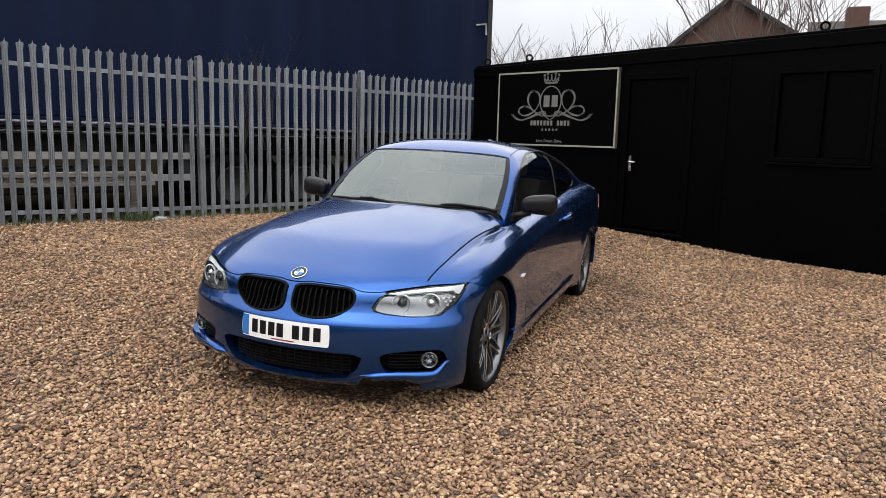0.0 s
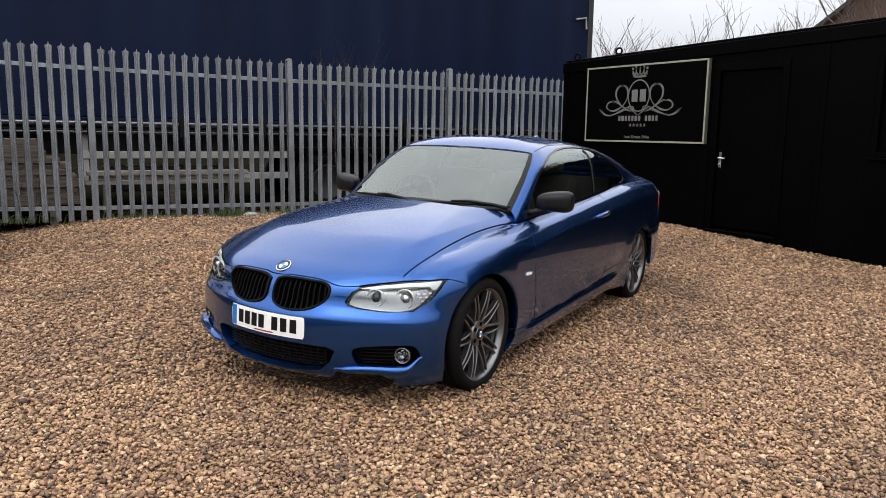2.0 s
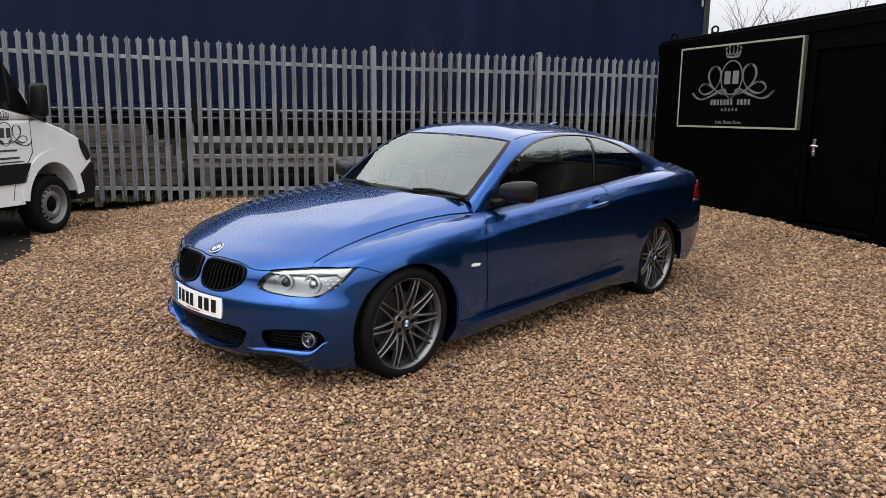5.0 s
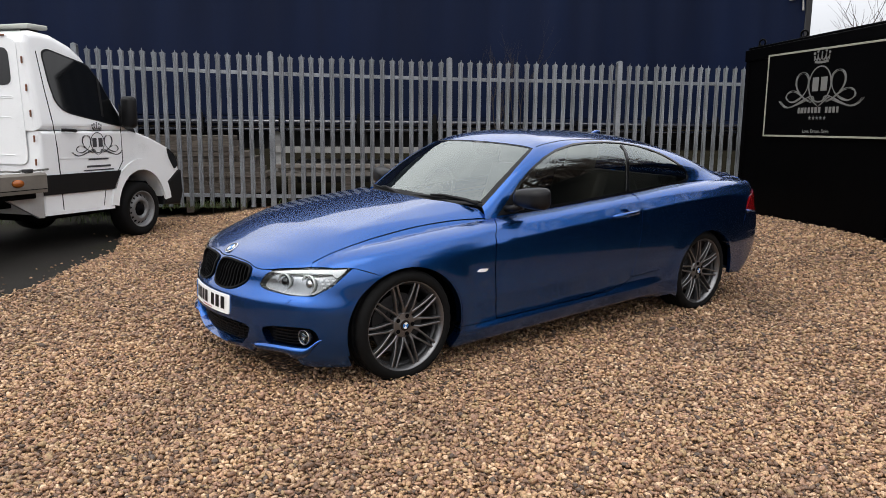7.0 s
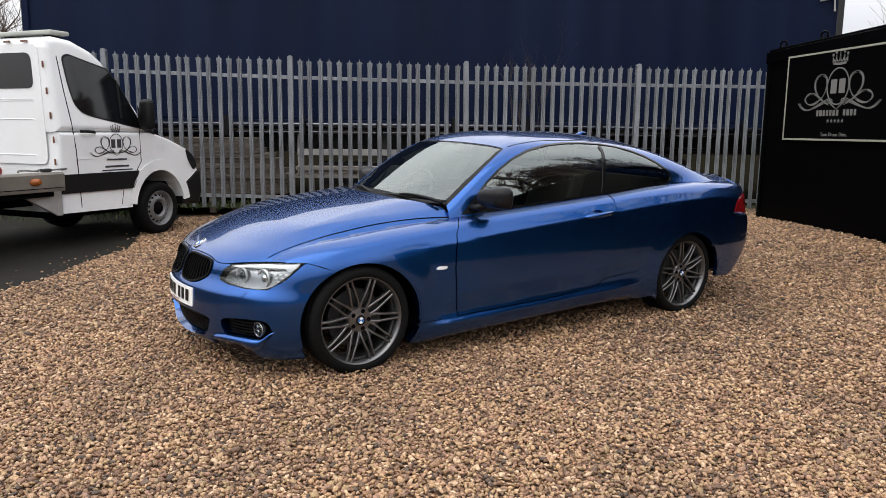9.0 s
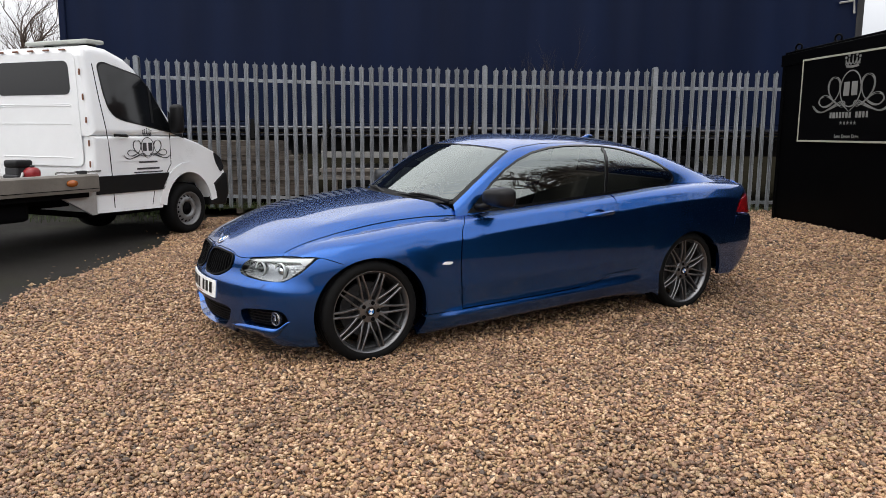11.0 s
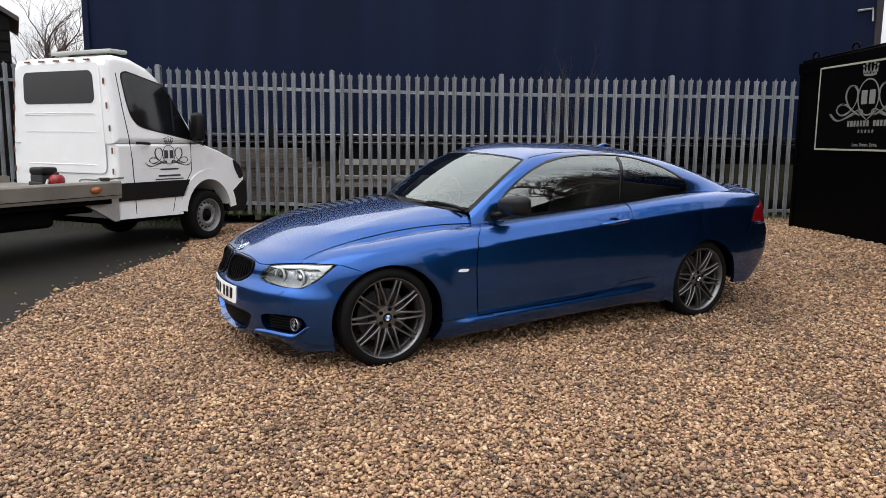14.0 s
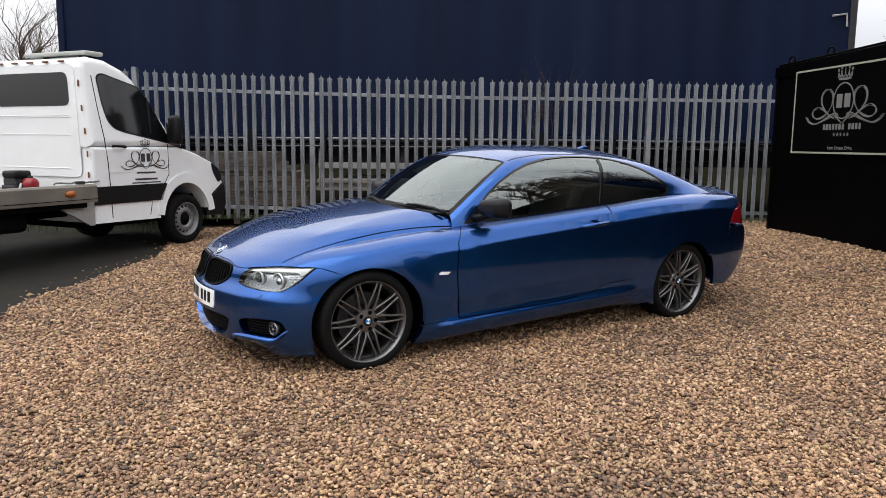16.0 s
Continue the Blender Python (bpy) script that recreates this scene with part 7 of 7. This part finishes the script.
grow_tree("bare_tree", (13.4, 11.6, 0), 13.5, 11, "large spreading leafless tree beyond the yard", 0.66, thick=0.034, depth=6, taper_=0.27, fork=4)
grow_tree("bare_tree", (11.2, 15.2, 0), 12.5, 12, "large spreading leafless tree beyond the yard", 0.64, thick=0.032, depth=6, taper_=0.27, fork=4)
grow_tree("bare_tree", (9.2, 22.6, 0), 9.5, 13, "many-stemmed leafless tree in front of the brick house", 0.40, stems=7, thick=0.013, depth=5)
grow_tree("bare_tree", (4.9, 23.5, 0), 5.6, 14, "thin leafless tree behind the cabin", 0.40, stems=3, depth=4)
grow_tree("bare_tree", (3.4, 23.8, 0), 5.2, 15, "thin leafless tree behind the cabin", 0.42, stems=4, depth=4)
grow_tree("bare_tree", (4.2, 22.4, 0), 4.9, 16, "thin leafless tree behind the cabin", 0.42, stems=4, depth=4)
grow_tree("bare_tree", (6.2, 23.0, 0), 4.9, 17, "thin leafless tree behind the cabin", 0.42, stems=3, depth=4)
grow_tree("bare_tree", (1.0, 20.5, 0), 4.9, 18, "thin leafless tree behind the cabin", 0.45, stems=4, depth=4)
grow_tree("bare_tree", (-24.9, 10.8, 0), 8.2, 19, "leafless tree beyond the far fence", 0.5, depth=6)
grow_tree("bare_tree", (-27.5, 13.5, 0), 7.5, 20, "leafless tree beyond the far fence", 0.5, depth=5)


def sapling():
    c, s = math.cos(radians(FENCE_YAW)), math.sin(radians(FENCE_YAW))
    for k, (along, back, h, seed) in enumerate(((0.84, 0.14, 3.0, 31), (-3.45, -0.10, 0.75, 32))):
        grow_tree("sapling", (FENCE_AT[0] + along * c - back * s, FENCE_AT[1] + along * s + back * c, 0.12), h, seed, "brown leafless sapling growing by the fence", 0.13, stems=2, thick=0.013, depth=4, bark=DARK_BARK)


sapling()


def build_house():
    m = pose(9.7, 30.5, 0, 0, 0, -17)
    house = thing("house", "red-brown brick house with a slate gable roof", "house", m)
    W, D, E, A = 5.6, 9.0, 4.2, 7.0
    XL, XR = -3.3, 4.6
    part("wall", prism([(XL, -0.3), (XR, -0.3), (XR, E), (0, A), (XL, E)], 0.0, D, "y"), BRICK_RED, house, "brick gable wall")
    for x in (XL, XR):
        e = x + 0.35 * (1 if x > 0 else -1)
        part("roof_slope", prism([(0, A + 0.02), (e, E - 0.28), (e, E - 0.14), (0, A + 0.17)], -0.25, D + 0.25, "y"), SLATE, house, "dark slate roof")
        part("bargeboard", prism([(0, A - 0.02), (e, E - 0.30), (e, E - 0.12), (0, A + 0.16)], -0.29, -0.26, "y"), STEEL_DARK, house)
    ch = part("chimney", box(-0.1, 0.75, 0.9, 1.6, A - 0.6, A + 0.9, 0.02), BRICK_RED, house, "brick chimney stack")
    part("chimney_pot", lathe([(0.0, 0.0), (0.13, 0.0), (0.11, 0.35), (0.0, 0.35)], 14, "z", m=pose(0.32, 1.25, A + 0.9)), BRICK_RED, ch)
    part("side_wing", prism([(0.0, -0.3), (D * 0.7, -0.3), (D * 0.7, E - 0.3), (0.0, E - 0.3)], XR, XR + 3.5, "x"), BRICK_RED, house)
    part("roof_slope", prism([(-0.3, E - 0.35), (D * 0.35, A - 0.5), (D * 0.7 + 0.3, E - 0.35), (D * 0.7 + 0.3, E - 0.5), (-0.3, E - 0.5)], XR - 1.5, XR + 3.7, "x"), SLATE, house)
    part("chimney", box(W / 2 + 1.6, W / 2 + 2.4, 2.4, 3.1, A - 1.6, A - 0.05, 0.02), BRICK_RED, house, "brick chimney stack")
    part("window", box(-0.45, 0.45, -0.03, -0.002, 2.6, 3.7), BLACK_GLOSS, house)


build_house()


def build_outbuilding():
    """A dark end wall with a shallow roof, beyond the fence by the van."""
    hut = thing("outbuilding", "dark weatherboarded outbuilding beyond the fence", "building", pose(-13.64, 6.65, 0, 0, 0, -108.6))
    part("wall", prism([(0, 0), (3.6, 0), (3.6, 4.3), (1.8, 4.9), (0, 3.75)], -2.4, 0.0, "y"), TARRED, hut)
    for k in range(17):
        part("weatherboard", prism([(0.0, 0.0), (0.03, 0.0), (0.006, 0.21), (0.0, 0.21)], 0.0, 3.6, "x"), TARRED, hut, m=pose(0, 0, 0.12 + 0.212 * k))
    part("roof_slope", prism([(-0.18, 3.68), (1.8, 4.94), (1.8, 5.02), (-0.18, 3.78)], -2.5, 0.12, "y"), SLATE, hut)
    part("roof_slope", prism([(3.75, 4.27), (1.8, 4.94), (1.8, 5.02), (3.75, 4.36)], -2.5, 0.12, "y"), SLATE, hut)


build_outbuilding()


def build_grass():
    """Tufts along the foot of the fence and beyond the asphalt."""
    rng = np.random.default_rng(21)
    c, s = math.cos(radians(FENCE_YAW)), math.sin(radians(FENCE_YAW))
    spots = []
    for along, n, wide in ((-0.95, 420, 0.16), (-0.1, 120, 0.16), (-2.0, 120, 0.3), (-3.6, 160, 0.3), (0.9, 200, 0.4), (2.6, 120, 0.3), (-4.6, 200, 0.4), (4.2, 160, 0.3)):
        a = along + rng.normal(0, wide, n)
        b = rng.normal(-0.02, 0.10, n)
        spots.append(np.stack([FENCE_AT[0] + a * c - b * s, FENCE_AT[1] + a * s + b * c, np.full(n, 0.165)], -1))
    n = 1300
    a = rng.uniform(-14, -4.6, n)
    b = rng.uniform(-0.7, 0.7, n)
    p = np.stack([FENCE_AT[0] + a * c - b * s, FENCE_AT[1] + a * s + b * c, np.full(n, 0.005)], -1)
    spots.append(p[gravel_side(p[:, 0], p[:, 1]) < -0.2])
    p = np.concatenate(spots)
    n = len(p)
    h, w, yaw = rng.uniform(0.04, 0.15, n), rng.uniform(0.003, 0.007, n), rng.uniform(0, 2 * np.pi, n)
    lean = rng.normal(0, 0.45, (n, 2)) * h[:, None]
    dx = np.stack([np.cos(yaw) * w, np.sin(yaw) * w, np.zeros(n)], -1)
    mid = p + np.concatenate([lean * 0.35, (h * 0.6)[:, None]], 1)
    tip = p + np.concatenate([lean, h[:, None]], 1)
    v = np.stack([p - dx, p + dx, mid - dx * 0.7, mid + dx * 0.7, tip], 1).reshape(-1, 3)
    k = 5 * np.arange(n)[:, None]
    faces = np.concatenate([k + np.array((0, 1, 3)), k + np.array((0, 3, 2)), k + np.array((2, 3, 4))])
    me = bpy.data.meshes.new("grass")
    me.from_pydata(v.tolist(), [], faces.tolist())
    me.materials.append(GRASS_MAT)
    tagged(new("grass", me), "short ragged green grass at the fence foot", "grass", kind="stuff")


build_grass()


def build_stone():
    """A pale lump of rubble at the foot of the fence."""
    c, s = math.cos(radians(FENCE_YAW)), math.sin(radians(FENCE_YAW))
    along, back = -0.66, -0.12
    at = pose(FENCE_AT[0] + along * c - back * s, FENCE_AT[1] + along * s + back * c, 0.17, 0, 0, 40)
    stone = thing("stone", "pale grey lump of rubble by the fence", "stone", at)
    rng = random.Random(8)
    bm = bmesh.new()
    bmesh.ops.create_icosphere(bm, subdivisions=2, radius=1.0)
    for v in bm.verts:
        v.co = Vector((v.co.x * 0.11, v.co.y * 0.07, v.co.z * 0.045)) * (1 + rng.uniform(-0.16, 0.16))
    part("lump", bm, CONCRETE, stone)


build_stone()


def build_backdrop():
    """A low dark hedge line far round the yard, added to darken the reflected horizon."""
    bm = bmesh.new()
    rng = random.Random(4)
    rows = []
    n = 240
    for i in range(n + 1):
        a = 2 * math.pi * i / n
        r = 46 + 3 * noise.noise((math.cos(a) * 3, math.sin(a) * 3, 0))
        h = 2.6 + 1.5 * noise.noise((math.cos(a) * 9, math.sin(a) * 9, 4)) + 0.5 * noise.noise((a * 40, 0, 1))
        rows.append([bm.verts.new((r * math.cos(a), 5 + r * math.sin(a), z)) for z in (-0.3, h * 0.6, h)])
    for a, b in zip(rows, rows[1:]):
        for k in range(2):
            bm.faces.new((a[k], b[k], b[k + 1], a[k + 1]))
    return tagged(part("backdrop", bm, HEDGE, smooth=False), "added dark hedge ring closing the horizon, mostly out of view", "hedge", kind="structure")


build_backdrop()
